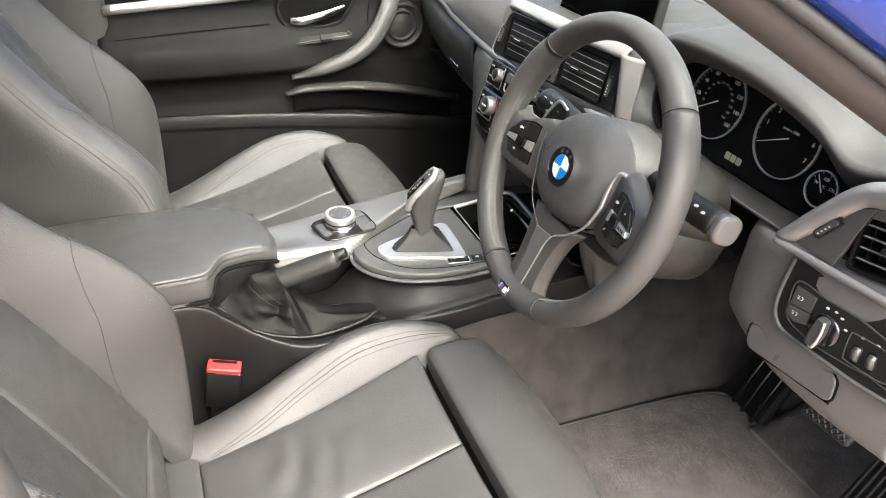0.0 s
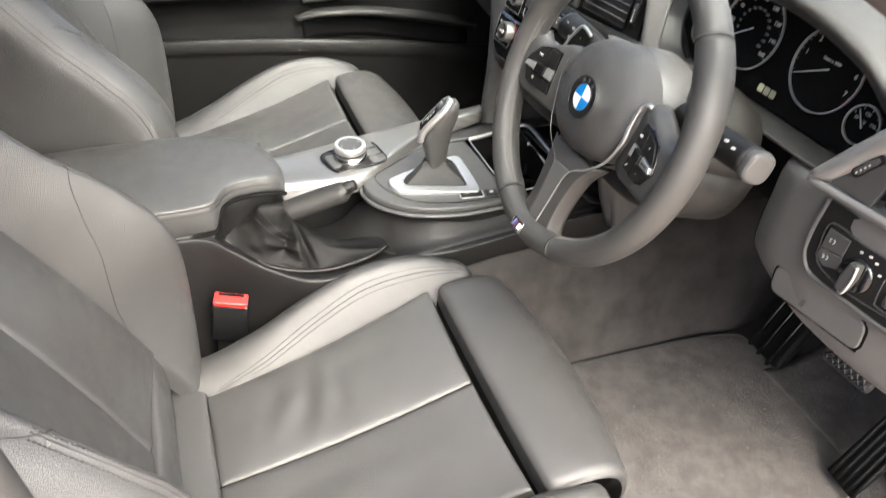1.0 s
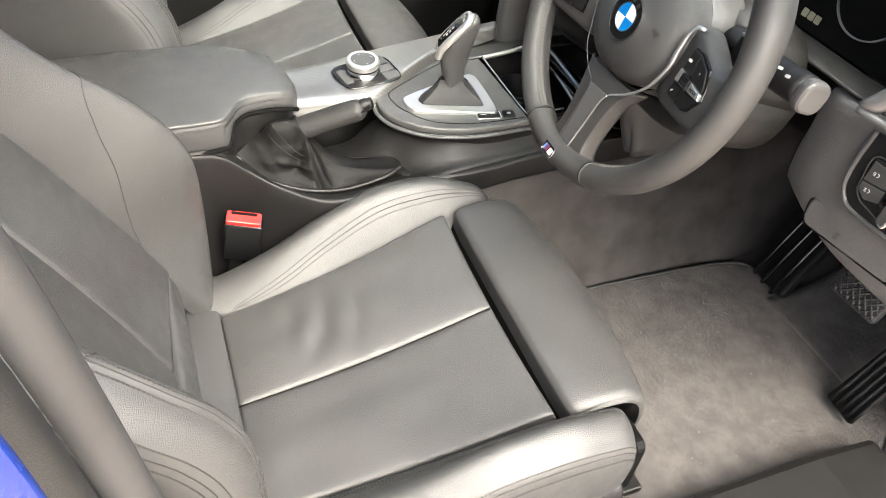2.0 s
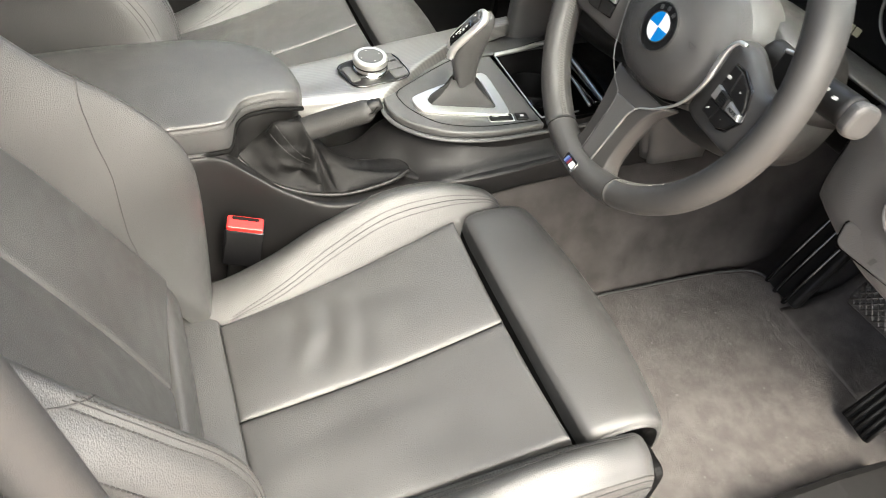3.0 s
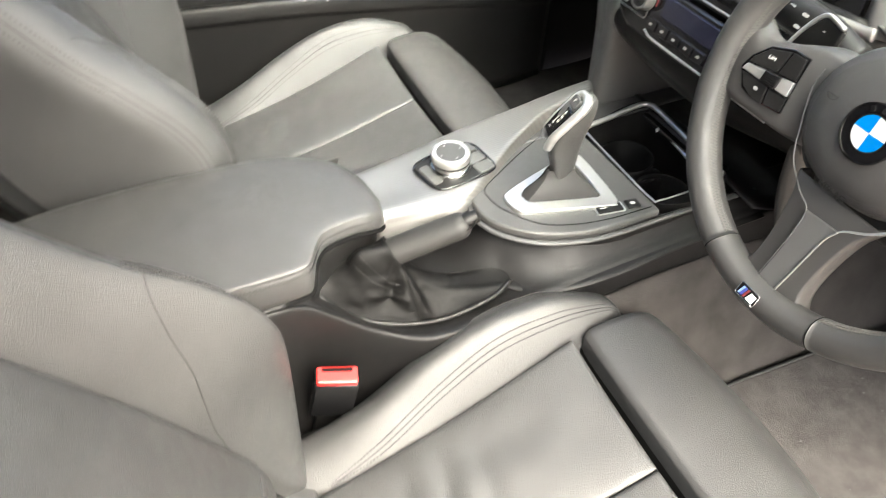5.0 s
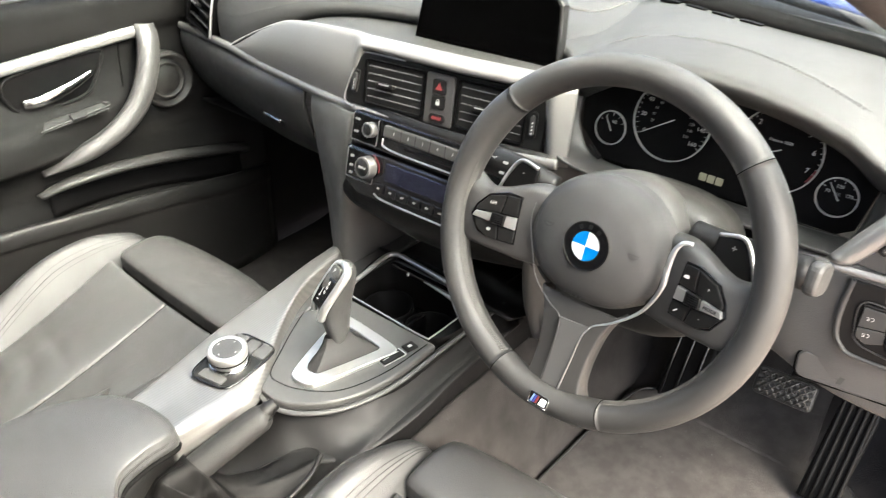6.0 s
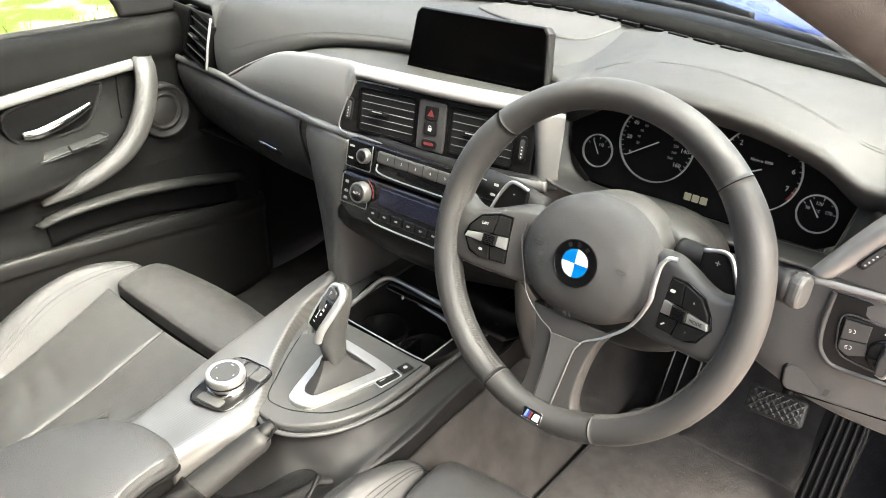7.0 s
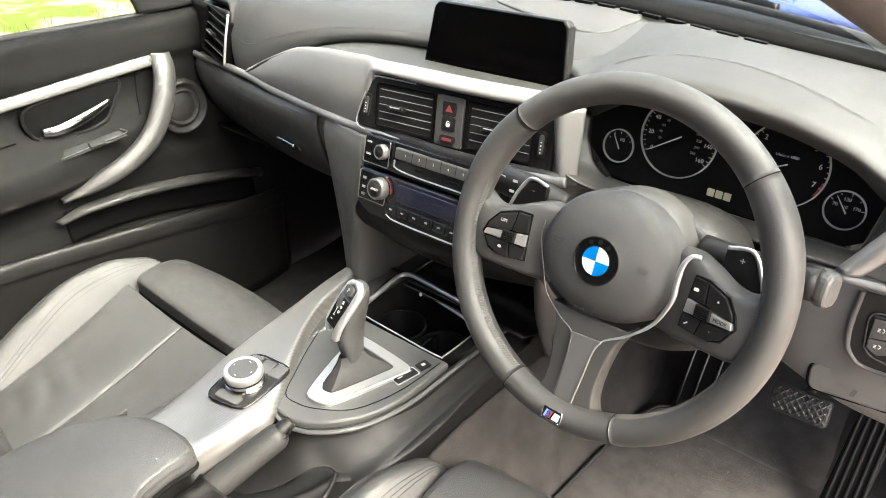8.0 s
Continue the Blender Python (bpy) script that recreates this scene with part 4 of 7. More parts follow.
    tube("badge_rim", [wm(0.0, -0.1665, 0.0073) @ pose(0, 0, 0, -6) @ V((x, y, 0)) for x, y in rb + rb[:1]], 0.0005, CHROME, w, 40, 6)
    for i, m in enumerate((PALEBLUE, NAVY, REDDIM)):
        prism("badge_stripe", [(-0.0014, -0.0042), (0.0008, -0.0042), (0.0028, 0.0042), (0.0006, 0.0042)], wm(-0.0074 + 0.0028 * i, -0.1665, 0.0077) @ pose(0, 0, 0, -6), 0.0005, m, w, 0.0)
    prism("badge_bar", [(-0.0042, -0.0042), (0.0036, -0.0042), (0.0046, 0.0036), (-0.002, 0.0036)], wm(0.0052, -0.1665, 0.0077) @ pose(0, 0, 0, -6), 0.0005, ENAMEL, w, 0.0)
    # shift paddles behind the arms
    for sx in (-1, 1):
        shape = [(0.1000, 0.0180), (0.1005, 0.0460), (0.1240, 0.0490), (0.1365, 0.0310), (0.1438, 0.0118), (0.1310, 0.0065)]
        out = [(x * sx, y) for x, y in shape]
        m = wm(0, 0, -0.054)
        prism("shift_paddle", out[::-1] if sx > 0 else out, m, 0.006, DARK, w, 0.002, "black shift paddle with a silver edge")
        edge = [m @ V((sx * x, y, 0.0055)) for x, y in ((0.1012, 0.0466), (0.1240, 0.0496), (0.1370, 0.0312), (0.1444, 0.0112))]
        tube("paddle_edge", edge, 0.0022, SATIN, w, 30, 8)
        m = wm(sx * 0.1175, 0.034, -0.054)
        word("paddle_mark", "+" if sx > 0 else "-", 0.010, m @ pose(0.0, 0.004, 0.0063), WHITE, w)
    for text, x, y in (("MODE", 0.1265, -0.0115), ("+", 0.119, 0.0045), ("-", 0.119, -0.0235), ("LIM", -0.1185, 0.0055)):
        word("key_mark", text, 0.0048, wm(math.copysign(0.114, x), 0, -0.003) @ pose(0, 0, 0, 0, -math.copysign(13, x), 0) @ pose(x - math.copysign(0.114, x), y, -0.0031 if text == "MODE" else -0.0043), WHITE if text != "MODE" else DIMDARK, w)
    prism("phone_mark", rounded(0.004, 0.0014, 0.0006, 2), wm(0.096, -0.0255, -0.0112, 40), 0.0003, WHITE, w, 0.0)
    prism("voice_mark", rounded(0.005, 0.003, 0.001, 2), wm(0.0965, 0.0075, -0.0112), 0.0003, WHITE, w, 0.0)
    prism("cruise_mark", rounded(0.005, 0.003, 0.001, 2), wm(-0.118, -0.0235, -0.0062), 0.0003, WHITE, w, 0.0)
    return w


PADW = leather("airbag_skin", (0.026, 0.0254, 0.0246), (0.033, 0.0322, 0.0312), 0.46, 1600, 0.04)
DIMDARK = mat("moulded_mark", (0.006, 0.006, 0.006), 0.5)
NAVY = mat("navy_mark", (0.02, 0.03, 0.16), 0.4)
PALEBLUE = mat("pale_blue_mark", (0.10, 0.16, 0.30), 0.4)
COLUMN = plastic("column_plastic", (0.011, 0.0107, 0.0103), 0.48, 1200, 0.2, 0.3)
ARM = plastic("spoke_soft_touch", (0.028, 0.0273, 0.0264), 0.46, 1700, 0.08, 0.42)
steering_wheel()

column = thing("steering_column", (0.371, 0.12, 0.57), "grey plastic steering column cover with control stalks", "steering column")
cy = []
for d, rx, ry in ((-0.078, 0.060, 0.050), (-0.080, 0.098, 0.074), (-0.086, 0.107, 0.079), (-0.11, 0.112, 0.083), (-0.14, 0.113, 0.084), (-0.18, 0.110, 0.082)):
    ringp = []
    for i in range(41):
        a = 2 * math.pi * i / 40
        c, s = math.cos(a), math.sin(a)
        q = abs(c) ** 0.7 * (1 if c > 0 else -1), abs(s) ** 0.7 * (1 if s > 0 else -1)
        ringp.append(wp((rx if s < 0.2 else rx * 0.86) * q[0], ry * (1.0 if s < 0 else 0.86) * q[1] - 0.010, d))
    cy.append(ringp)
put("column_cover", mesh_of("column_cover", [p for r in cy for p in r], grid_faces(len(cy), 41), COLUMN), column, solid=0.002)
for i in range(3):
    k = 34 + i
    mid = (V(cy[2][k]) + V(cy[2][k + 1]) + V(cy[3][k]) + V(cy[3][k + 1])) / 4
    along = (V(cy[2][k + 1]) - V(cy[2][k])).normalized()
    deep = (V(cy[3][k]) - V(cy[2][k])).normalized()
    if along.cross(deep).dot(mid - V(wp(0, -0.01, -0.08))) < 0:
        deep = -deep
    prism("cover_mark", rounded(0.005, 0.002, 0.0006, 1), plane_at(mid - along.cross(deep).normalized() * 0.0008, along, deep), 0.0022, WHITE, column, 0.0)
ms = wm(0.130, 0.031, -0.077)
tube("wiper_stalk", [ms @ V((-0.06, 0, 0)), ms @ V((-0.02, 0, 0.002)), ms @ V((0.050, 0.004, 0.004))], 0.0165, DARK, column, 20, 18, 0.95, "black control stalk with a grey end")
prism("stalk_end", rounded(0.031, 0.033, 0.012), ms @ pose(0.050, 0.003, 0.004, 0, 80, 0), 0.014, STALKGREY, column, 0.005, "light grey stalk end", segs=3)
for i, (x, y) in enumerate(((-0.004, 0.004), (0.008, 0.006), (0.020, 0.004), (0.012, -0.003))):
    prism("stalk_mark", rounded(0.006, 0.003, 0.001, 2), ms @ pose(x + 0.014, y + 0.004, 0.0185, -16, 0, 10), 0.0004, WHITE, column, 0.0)
ml = wm(-0.135, 0.033, -0.072)
tube("indicator_stalk", [ml @ V((0.04, -0.01, -0.01)), ml @ V((0.0, 0, 0)), ml @ V((-0.045, 0.003, 0.004))], 0.0175, DARK, column, 20, 18, 0.95, "black indicator stalk with white symbols")
for x, y in ((-0.012, 0.003), (-0.014, -0.009), (-0.030, 0.004), (-0.034, -0.006)):
    prism("stalk_mark", rounded(0.007, 0.003, 0.001, 2), ml @ pose(x, y + 0.004, 0.0185), 0.0004, WHITE, column, 0.0)


# ---------- centre console ----------
console = thing("center_console", (0, -0.1, 0.0), "grey plastic centre console between the seats", "center console")
# body, driver's side: rim of the gear surround, scooped handbrake well and flank
side = []
for y, xr, zr, xw, zw, xs, zs in ((-0.62, 0.095, 0.300, 0.108, 0.304, 0.118, 0.298), (-0.46, 0.085, 0.300, 0.105, 0.303, 0.116, 0.297), (-0.41, 0.070, 0.288, 0.094, 0.294, 0.112, 0.289), (-0.375, 0.045, 0.235, 0.088, 0.255, 0.118, 0.264), (-0.33, 0.035, 0.205, 0.096, 0.216, 0.132, 0.234), (-0.27, 0.030, 0.200, 0.100, 0.196, 0.148, 0.212), (-0.20, 0.030, 0.205, 0.100, 0.198, 0.148, 0.210), (-0.15, 0.034, 0.245, 0.096, 0.208, 0.147, 0.212), (-0.11, 0.066, 0.250, 0.114, 0.222, 0.147, 0.218), (-0.05, 0.104, 0.256, 0.126, 0.234, 0.147, 0.226), (0.03, 0.110, 0.260, 0.128, 0.243, 0.148, 0.236), (0.12, 0.112, 0.264, 0.130, 0.252, 0.149, 0.246), (0.22, 0.116, 0.270, 0.134, 0.260, 0.151, 0.255), (0.32, 0.120, 0.276, 0.138, 0.264, 0.153, 0.260)):
    side.append([(xr - 0.03, y, zr), (xr, y, zr), (xw, y, zw), (xs - 0.006, y, zs), (xs + 0.002, y, zs - 0.012), (xs + 0.001, y, 0.16), (xs - 0.004, y, 0.03)])
# darker than the passenger flank: shade on this side is in its colour
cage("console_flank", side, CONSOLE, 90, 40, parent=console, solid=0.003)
cage("passenger_flank", [[(-0.08, y, z), (-0.125, y, z - 0.004), (-0.155 - d, y, z - 0.02), (-0.165 - d, y, 0.2), (-0.16, y, 0.08)] for y, z, d in ((-0.62, 0.265, -0.02), (-0.3, 0.275, -0.02), (-0.1, 0.28, 0.0), (0.1, 0.29, 0.012), (0.3, 0.30, 0.012))], GREY, 30, 20, parent=console, solid=0.003, flip=True)
# hatched aluminium trim that sweeps forward past the selector
left = [(-0.090, -0.285, 0.290), (-0.113, -0.20, 0.288), (-0.133, -0.12, 0.290), (-0.150, 0.0, 0.298), (-0.158, 0.07, 0.305), (-0.157, 0.118, 0.312)]
right = [(0.008, -0.288, 0.272), (0.006, -0.21, 0.278), (0.002, -0.15, 0.283), (-0.066, -0.055, 0.290), (-0.108, 0.02, 0.296), (-0.128, 0.112, 0.310)]
mid = [((a[0] + b[0]) / 2, (a[1] + b[1]) / 2, (a[2] + b[2]) / 2 + 0.007) for a, b in zip(left, right)]
nearr = [(a[0] * 0.12 + b[0] * 0.88, a[1] * 0.12 + b[1] * 0.88, max(a[2], b[2]) + 0.003) for a, b in zip(left, right)]
low = [(b[0] + 0.004, b[1], b[2] - 0.014) for b in right]
lowl = [(a[0] - 0.004, a[1], a[2] - 0.012) for a in left]
cage("aluminium_trim", [lowl, left, mid, nearr, right, low], HATCH, 30, 60, parent=console, solid=0.003, flip=True, label="finely hatched satin aluminium trim")
# plate round the selector
plate = [(-0.012, -0.151), (0.032, -0.153), (0.063, -0.139), (0.094, -0.105), (0.113, -0.062), (0.120, -0.010), (0.118, 0.068), (-0.095, 0.062), (-0.114, 0.035), (-0.100, -0.010), (-0.076, -0.060), (-0.040, -0.106)]
plate = [(p.x, p.y) for p in catmull([(x, y, 0) for x, y in plate[:7]], 40)] + plate[7:]
prism("selector_plate", plate, pose(0, 0, 0.270, 0.6), 0.0135, GREYSOFT, console, 0.004, "grey soft-touch plate round the selector", segs=3)
rimc = [(0.002, -0.153, 0.273), (0.032, -0.157, 0.272), (0.066, -0.143, 0.271), (0.098, -0.108, 0.271), (0.117, -0.063, 0.272), (0.124, -0.010, 0.272), (0.122, 0.07, 0.273), (0.122, 0.14, 0.275), (0.124, 0.22, 0.278)]
groove = [(-0.1044, 0.0600), (-0.0900, 0.0100), (-0.0640, -0.0420), (-0.0336, -0.0914), (-0.0086, -0.1267), (0.0187, -0.1285), (0.045, -0.1190), (0.0800, -0.0930), (0.0980, -0.0560), (0.1070, -0.0069), (0.1080, 0.0595)]
tube("plate_groove", [(x, y, 0.2836 + 0.0105 * y) for x, y in groove], 0.0008, SEAM, console, 70, 6)
tube("surround_rim", rimc, 0.0050, GREYSOFT, console, 60, 14, 0.6)
surround = []
for (x, y, z) in rimc:
    a = V((x, y, z))
    o = V((max(x, 0.02) * 0.12 + 0.004, -0.012 if y < -0.06 else 0, 0))
    o2 = o * float(np.interp(y, (-0.12, -0.05, 0.03), (1.0, 0.45, 0.1)))
    f = float(np.interp(y, (-0.12, -0.06, 0.03, 0.22), (1.0, 0.86, 0.62, 0.40)))
    surround.append([a + V((0, 0, 0.003)), a - o2 * 0.7 + V((0, 0, -0.008 * f)), a - o2 * 1.2 + V((0, 0, -0.024 * f)), a - o2 * 1.0 + V((0, 0, -0.041 * f)), a + V((0, 0, -0.053 * f)), a + o * 1.7 + V((0, 0, -0.060 * f))])
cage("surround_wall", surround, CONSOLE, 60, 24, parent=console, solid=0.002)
# cup holder well with chrome edging
well = thing("cup_holder", (0.0, 0.115, 0.27), "open black cup holder with bright edging", "cup holder")
wx0, wx1, wy0, wy1 = -0.082, 0.100, 0.072, 0.185
cage("well_wall", [[(wx0, wy0, 0.284), (wx0, wy1, 0.30), (wx1, wy1, 0.296), (wx1, wy0, 0.282), (wx0, wy0, 0.284)], [(wx0 + 0.004, wy0 + 0.004, 0.25), (wx0 + 0.004, wy1, 0.25), (wx1 - 0.004, wy1, 0.25), (wx1 - 0.004, wy0 + 0.004, 0.25), (wx0 + 0.004, wy0 + 0.004, 0.25)], [(wx0 + 0.008, wy0 + 0.008, 0.19), (wx0 + 0.008, wy1, 0.19), (wx1 - 0.008, wy1, 0.19), (wx1 - 0.008, wy0 + 0.008, 0.19), (wx0 + 0.008, wy0 + 0.008, 0.19)]], DARK, 10, 41, parent=well)
prism("well_floor", [(wx0, wy0), (wx1, wy0), (wx1, wy1), (wx0, wy1)], pose(0, 0, 0.185), 0.004, RUBBER, well)
for cx in (-0.036, 0.054):
    lathe("cup", [(0.030, 0.003), (0.036, 0.010), (0.0385, 0.062), (0.0405, 0.064), (0.0405, 0.056), (0.038, 0.004)], pose(cx, 0.125, 0.186), MATTEBLACK, well, 32)
prism("bridge", rounded(0.03, 0.055, 0.008), pose(0.010, 0.130, 0.19), 0.055, BLACK, well, 0.004)
prism("grip_finger", rounded(0.020, 0.014, 0.004), pose(0.000, 0.092, 0.236), 0.012, DARK, well, 0.003)
tube("chrome_edge", [(wx0 + 0.002, wy0 - 0.004, 0.2855), (wx0, wy0 + 0.04, 0.290), (wx0 - 0.002, wy1 - 0.02, 0.299), (wx0 + 0.006, wy1 - 0.003, 0.301), (wx0 + 0.03, wy1, 0.301), (0.02, wy1 - 0.002, 0.299), (wx1, wy1 - 0.006, 0.297)], 0.0040, SATIN, well, 70, 8)
tube("chrome_edge", [(-0.028, wy1 - 0.024, 0.291), (-0.022, wy1 - 0.018, 0.293), (0.03, wy1 - 0.020, 0.291), (0.092, wy1 - 0.026, 0.288)], 0.0026, SATIN, well, 40, 8)
tube("chrome_edge", [(wx0 + 0.002, wy0 - 0.004, 0.2855), (0.0, wy0 - 0.0045, 0.2852), (wx1 - 0.008, wy0 - 0.004, 0.2850), (wx1 + 0.002, wy0 + 0.006, 0.2850), (wx1 + 0.004, wy0 + 0.06, 0.289)], 0.0013, SATIN, well, 50, 6)
prism("rear_lid", rounded(0.165, 0.034, 0.006), pose(0.012, wy1 - 0.004, 0.288), 0.008, BLACK, well, 0.002)

# selector
gear = thing("gear_selector", (0.022, -0.03, 0.284), "black and silver automatic gear selector with leather gaiter", "gear selector")
fr = [(0.012, -0.108), (0.026, -0.116), (0.050, -0.112), (0.060, -0.102), (0.090, 0.010), (0.089, 0.018), (0.080, 0.025), (-0.014, 0.029), (-0.026, 0.026), (-0.031, 0.016)]
fin = [(0.020, -0.086), (0.027, -0.091), (0.040, -0.089), (0.045, -0.082), (0.067, 0.000), (0.066, 0.006), (0.060, 0.009), (-0.002, 0.012), (-0.009, 0.010), (-0.011, 0.004)]


def frame_ring(name, outer, inner, z0, z1, material, parent, label=""):
    n = len(outer)
    verts = [V((x, y, z0)) for x, y in outer] + [V((x, y, z1)) for x, y in outer] + [V((x, y, z1 - 0.001)) for x, y in inner] + [V((x, y, z0)) for x, y in inner]
    faces = []
    for k in range(3):
        for i in range(n):
            faces.append((k * n + i, k * n + (i + 1) % n, (k + 1) * n + (i + 1) % n, (k + 1) * n + i))
    return put(name, mesh_of(name, verts, faces, material, False), parent, label, 0.0015)


def soft(loop, turns=2):
    """A closed outline with its corners cut round."""
    for _ in range(turns):
        loop = [q for a, b in zip(loop, loop[1:] + loop[:1]) for q in ((a[0] * 0.75 + b[0] * 0.25, a[1] * 0.75 + b[1] * 0.25), (a[0] * 0.25 + b[0] * 0.75, a[1] * 0.25 + b[1] * 0.75))]
    return loop


frame_ring("silver_frame", soft(fr), soft(fin), 0.280, 0.2885, SATIN, gear, "satin silver frame round the gaiter")
gs = []
for k, z in ((1.0, 0.284), (0.95, 0.289), (0.80, 0.2955), (0.62, 0.304), (0.44, 0.311), (0.33, 0.322)):
    c = V((0.027, -0.030, 0))
    gs.append([V((c.x + (x - c.x) * k, c.y + (y - c.y) * k - (1 - k) * 0.010, z + 0.002 * math.sin(i * 2.3 + k * 9))) for i, (x, y) in enumerate(fin + fin[:1])])
put("gaiter", mesh_of("gaiter", [p for g in [catmull(r, 57) for r in gs] for p in g], grid_faces(len(gs), 57), BOOTGRIP), gear)
stem = []
for z, y, hx, hy in ((0.294, -0.032, 0.012, 0.016), (0.318, -0.034, 0.0120, 0.0155), (0.343, -0.036, 0.0135, 0.019), (0.368, -0.036, 0.0155, 0.0245), (0.392, -0.031, 0.0172, 0.026), (0.410, -0.026, 0.0165, 0.022), (0.420, -0.023, 0.012, 0.015)):
    stem.append([V((0.0285 + 0.002 * (z - 0.3) / 0.1 + hx * (abs(math.cos(a)) ** 0.7) * (1 if math.cos(a) > 0 else -1), y + hy * (abs(math.sin(a)) ** 0.7) * (1 if math.sin(a) > 0 else -1), z + 0.35 * hy * math.sin(a))) for a in [2 * math.pi * i / 28 for i in range(29)]])
cols = [catmull([r[j] for r in stem], 36) for j in range(29)]
put("lever", mesh_of("lever", [cols[j][i] for i in range(36) for j in range(29)], grid_faces(36, 29) + [tuple(35 * 29 + j for j in range(28))], GREY), gear)
KN = plane_at((0.027, -0.0480, 0.3985), (0.95, -0.31, 0), (0.19, 0.56, 0.80))
prism("display_face", [(-0.012, -0.026), (0.012, -0.026), (0.014, -0.005), (0.013, 0.018), (-0.013, 0.018), (-0.014, -0.005)], KN @ pose(0, 0.0, -0.010), 0.012, BLACK, gear, 0.002, "glossy black face with shift marks")
for sx, rad in ((-1, 0.0040), (1, 0.0058)):
    tube("silver_side", [KN @ V((sx * 0.0120, -0.038, -0.010)), KN @ V((sx * 0.0145, -0.030, -0.006)), KN @ V((sx * 0.0165, -0.018, -0.003)), KN @ V((sx * 0.0175, 0.010, -0.004)), KN @ V((sx * 0.015, 0.034, -0.006)), KN @ V((0, 0.040, -0.007))], rad, SATIN, gear, 24, 10)
prism("park_button", rounded(0.021, 0.013, 0.004), KN @ pose(0.0, 0.0275, -0.010), 0.0125, GREY, gear, 0.0015)
word("park_mark", "P", 0.008, KN @ pose(0, 0.0275, 0.0028), WHITE, gear)
for text, y in (("R", 0.010), ("N", 0.003), ("D", -0.004)):
    word("shift_mark", text, 0.006, KN @ pose(0.004, y, 0.0022), WHITE, gear)
prism("shift_mark_line", rounded(0.0008, 0.018, 0.0003, 1), KN @ pose(-0.003, -0.003, 0.0020), 0.0004, WHITE, gear, 0.0)
for y in (-0.017, -0.011):
    prism("shift_mark_bar", rounded(0.005, 0.001, 0.0004, 1), KN @ pose(-0.003, y, 0.0020), 0.0004, WHITE, gear, 0.0)

# drive mode and traction keys
keys = thing("drive_mode_keys", (0.095, 0.0, 0.284), "small row of console keys in a bright frame", "switch")
KM = Matrix.Translation((0.0905, 0.006, 0.2835)) @ pose(0, 0, 0, 0, 0, 82)
frame_ring("key_frame", [tuple((KM @ V((x, y, 0))).xy) for x, y in rounded(0.040, 0.0185, 0.002, 2)], [tuple((KM @ V((x, y, 0))).xy) for x, y in rounded(0.036, 0.0150, 0.002, 2)], 0.2825, 0.2855, SATIN, keys)
prism("mode_key", rounded(0.0355, 0.0145, 0.002), KM, 0.003, DARK, keys, 0.001)
prism("mode_mark", rounded(0.010, 0.0012, 0.0004, 1), KM @ pose(-0.009, 0, 0.003), 0.0004, WHITE, keys, 0.0)
prism("mode_mark", rounded(0.010, 0.0012, 0.0004, 1), KM @ pose(0.008, 0.002, 0.003), 0.0004, WHITE, keys, 0.0)
prism("traction_key", rounded(0.019, 0.0165, 0.002), KM @ pose(0.033, 0.001, 0.0), 0.0032, DARK, keys, 0.001)
prism("traction_mark", rounded(0.006, 0.005, 0.001, 2), KM @ pose(0.033, 0.001, 0.0032), 0.0004, WHITE, keys, 0.0)

# rotary controller
ctl = thing("rotary_controller", (-0.052, -0.16, 0.29), "silver rotary media controller with menu keys", "rotary controller")
CM = Matrix.Translation((-0.054, -0.158, 0.2915)) @ pose(0, 0, 0, 2, 2, 12)
prism("key_plate", [(-0.024, -0.044), (0.020, -0.042), (0.033, -0.030), (0.037, 0.0), (0.036, 0.048), (0.006, 0.056), (-0.030, 0.050), (-0.035, 0.0), (-0.033, -0.032)], CM, 0.005, DARK, ctl, 0.002)
kp = [(-0.024, -0.044), (0.020, -0.042), (0.033, -0.030), (0.037, 0.0), (0.036, 0.048), (0.006, 0.056), (-0.030, 0.050), (-0.035, 0.0), (-0.033, -0.032), (-0.024, -0.044)]
tube("plate_edge", [CM @ V((x, y, 0.004)) for x, y in kp], 0.0013, BLACK, ctl, 60, 6)
prism("menu_key", rounded(0.040, 0.015, 0.004), CM @ pose(0.0, -0.032, 0.004), 0.003, GREYSOFT, ctl, 0.001)
for x in (-0.019, 0.004, 0.025):
    prism("menu_key", rounded(0.020, 0.016, 0.003), CM @ pose(x, 0.034, 0.004), 0.003, GREYSOFT, ctl, 0.001)
    prism("menu_key", rounded(0.018, 0.011, 0.003), CM @ pose(x, 0.046, 0.004), 0.003, GREYSOFT, ctl, 0.001)
lathe("dial_base", [(0.0285, 0.0), (0.0285, 0.006), (0.0265, 0.009), (0.024, 0.0095)], CM @ pose(0, 0, 0.003), CHROME, ctl, 44)
lathe("dial", [(0.0242, -0.003), (0.0245, 0.003), (0.0262, 0.004), (0.0266, 0.0155), (0.0258, 0.0185), (0.0218, 0.0200), (0.0206, 0.0190), (0.0, 0.0180)], CM @ pose(0, 0, 0.012), SATIN, ctl, 44)
hoop("dial_groove", 0.0264, 0.0014, 0.0020, CM @ pose(0, 0, 0.0185), DARK, ctl)
prism("touch_face", ring2(0.0200, 40), CM @ pose(0, 0, 0.0300), 0.0010, GREY, ctl, 0.0004)
for a in (0, 90, 180, 270):
    prism("dial_mark", rounded(0.003, 0.0012, 0.0004, 1), CM @ pose(0.015 * math.cos(radians(a)), 0.015 * math.sin(radians(a)), 0.0310, 0, 0, a + 90), 0.0003, WHITE, ctl, 0.0)

# armrest with its lid and base
def lid_drop(y):
    return float(np.interp(y, (-0.392, -0.384), (0.047, 0.027)))


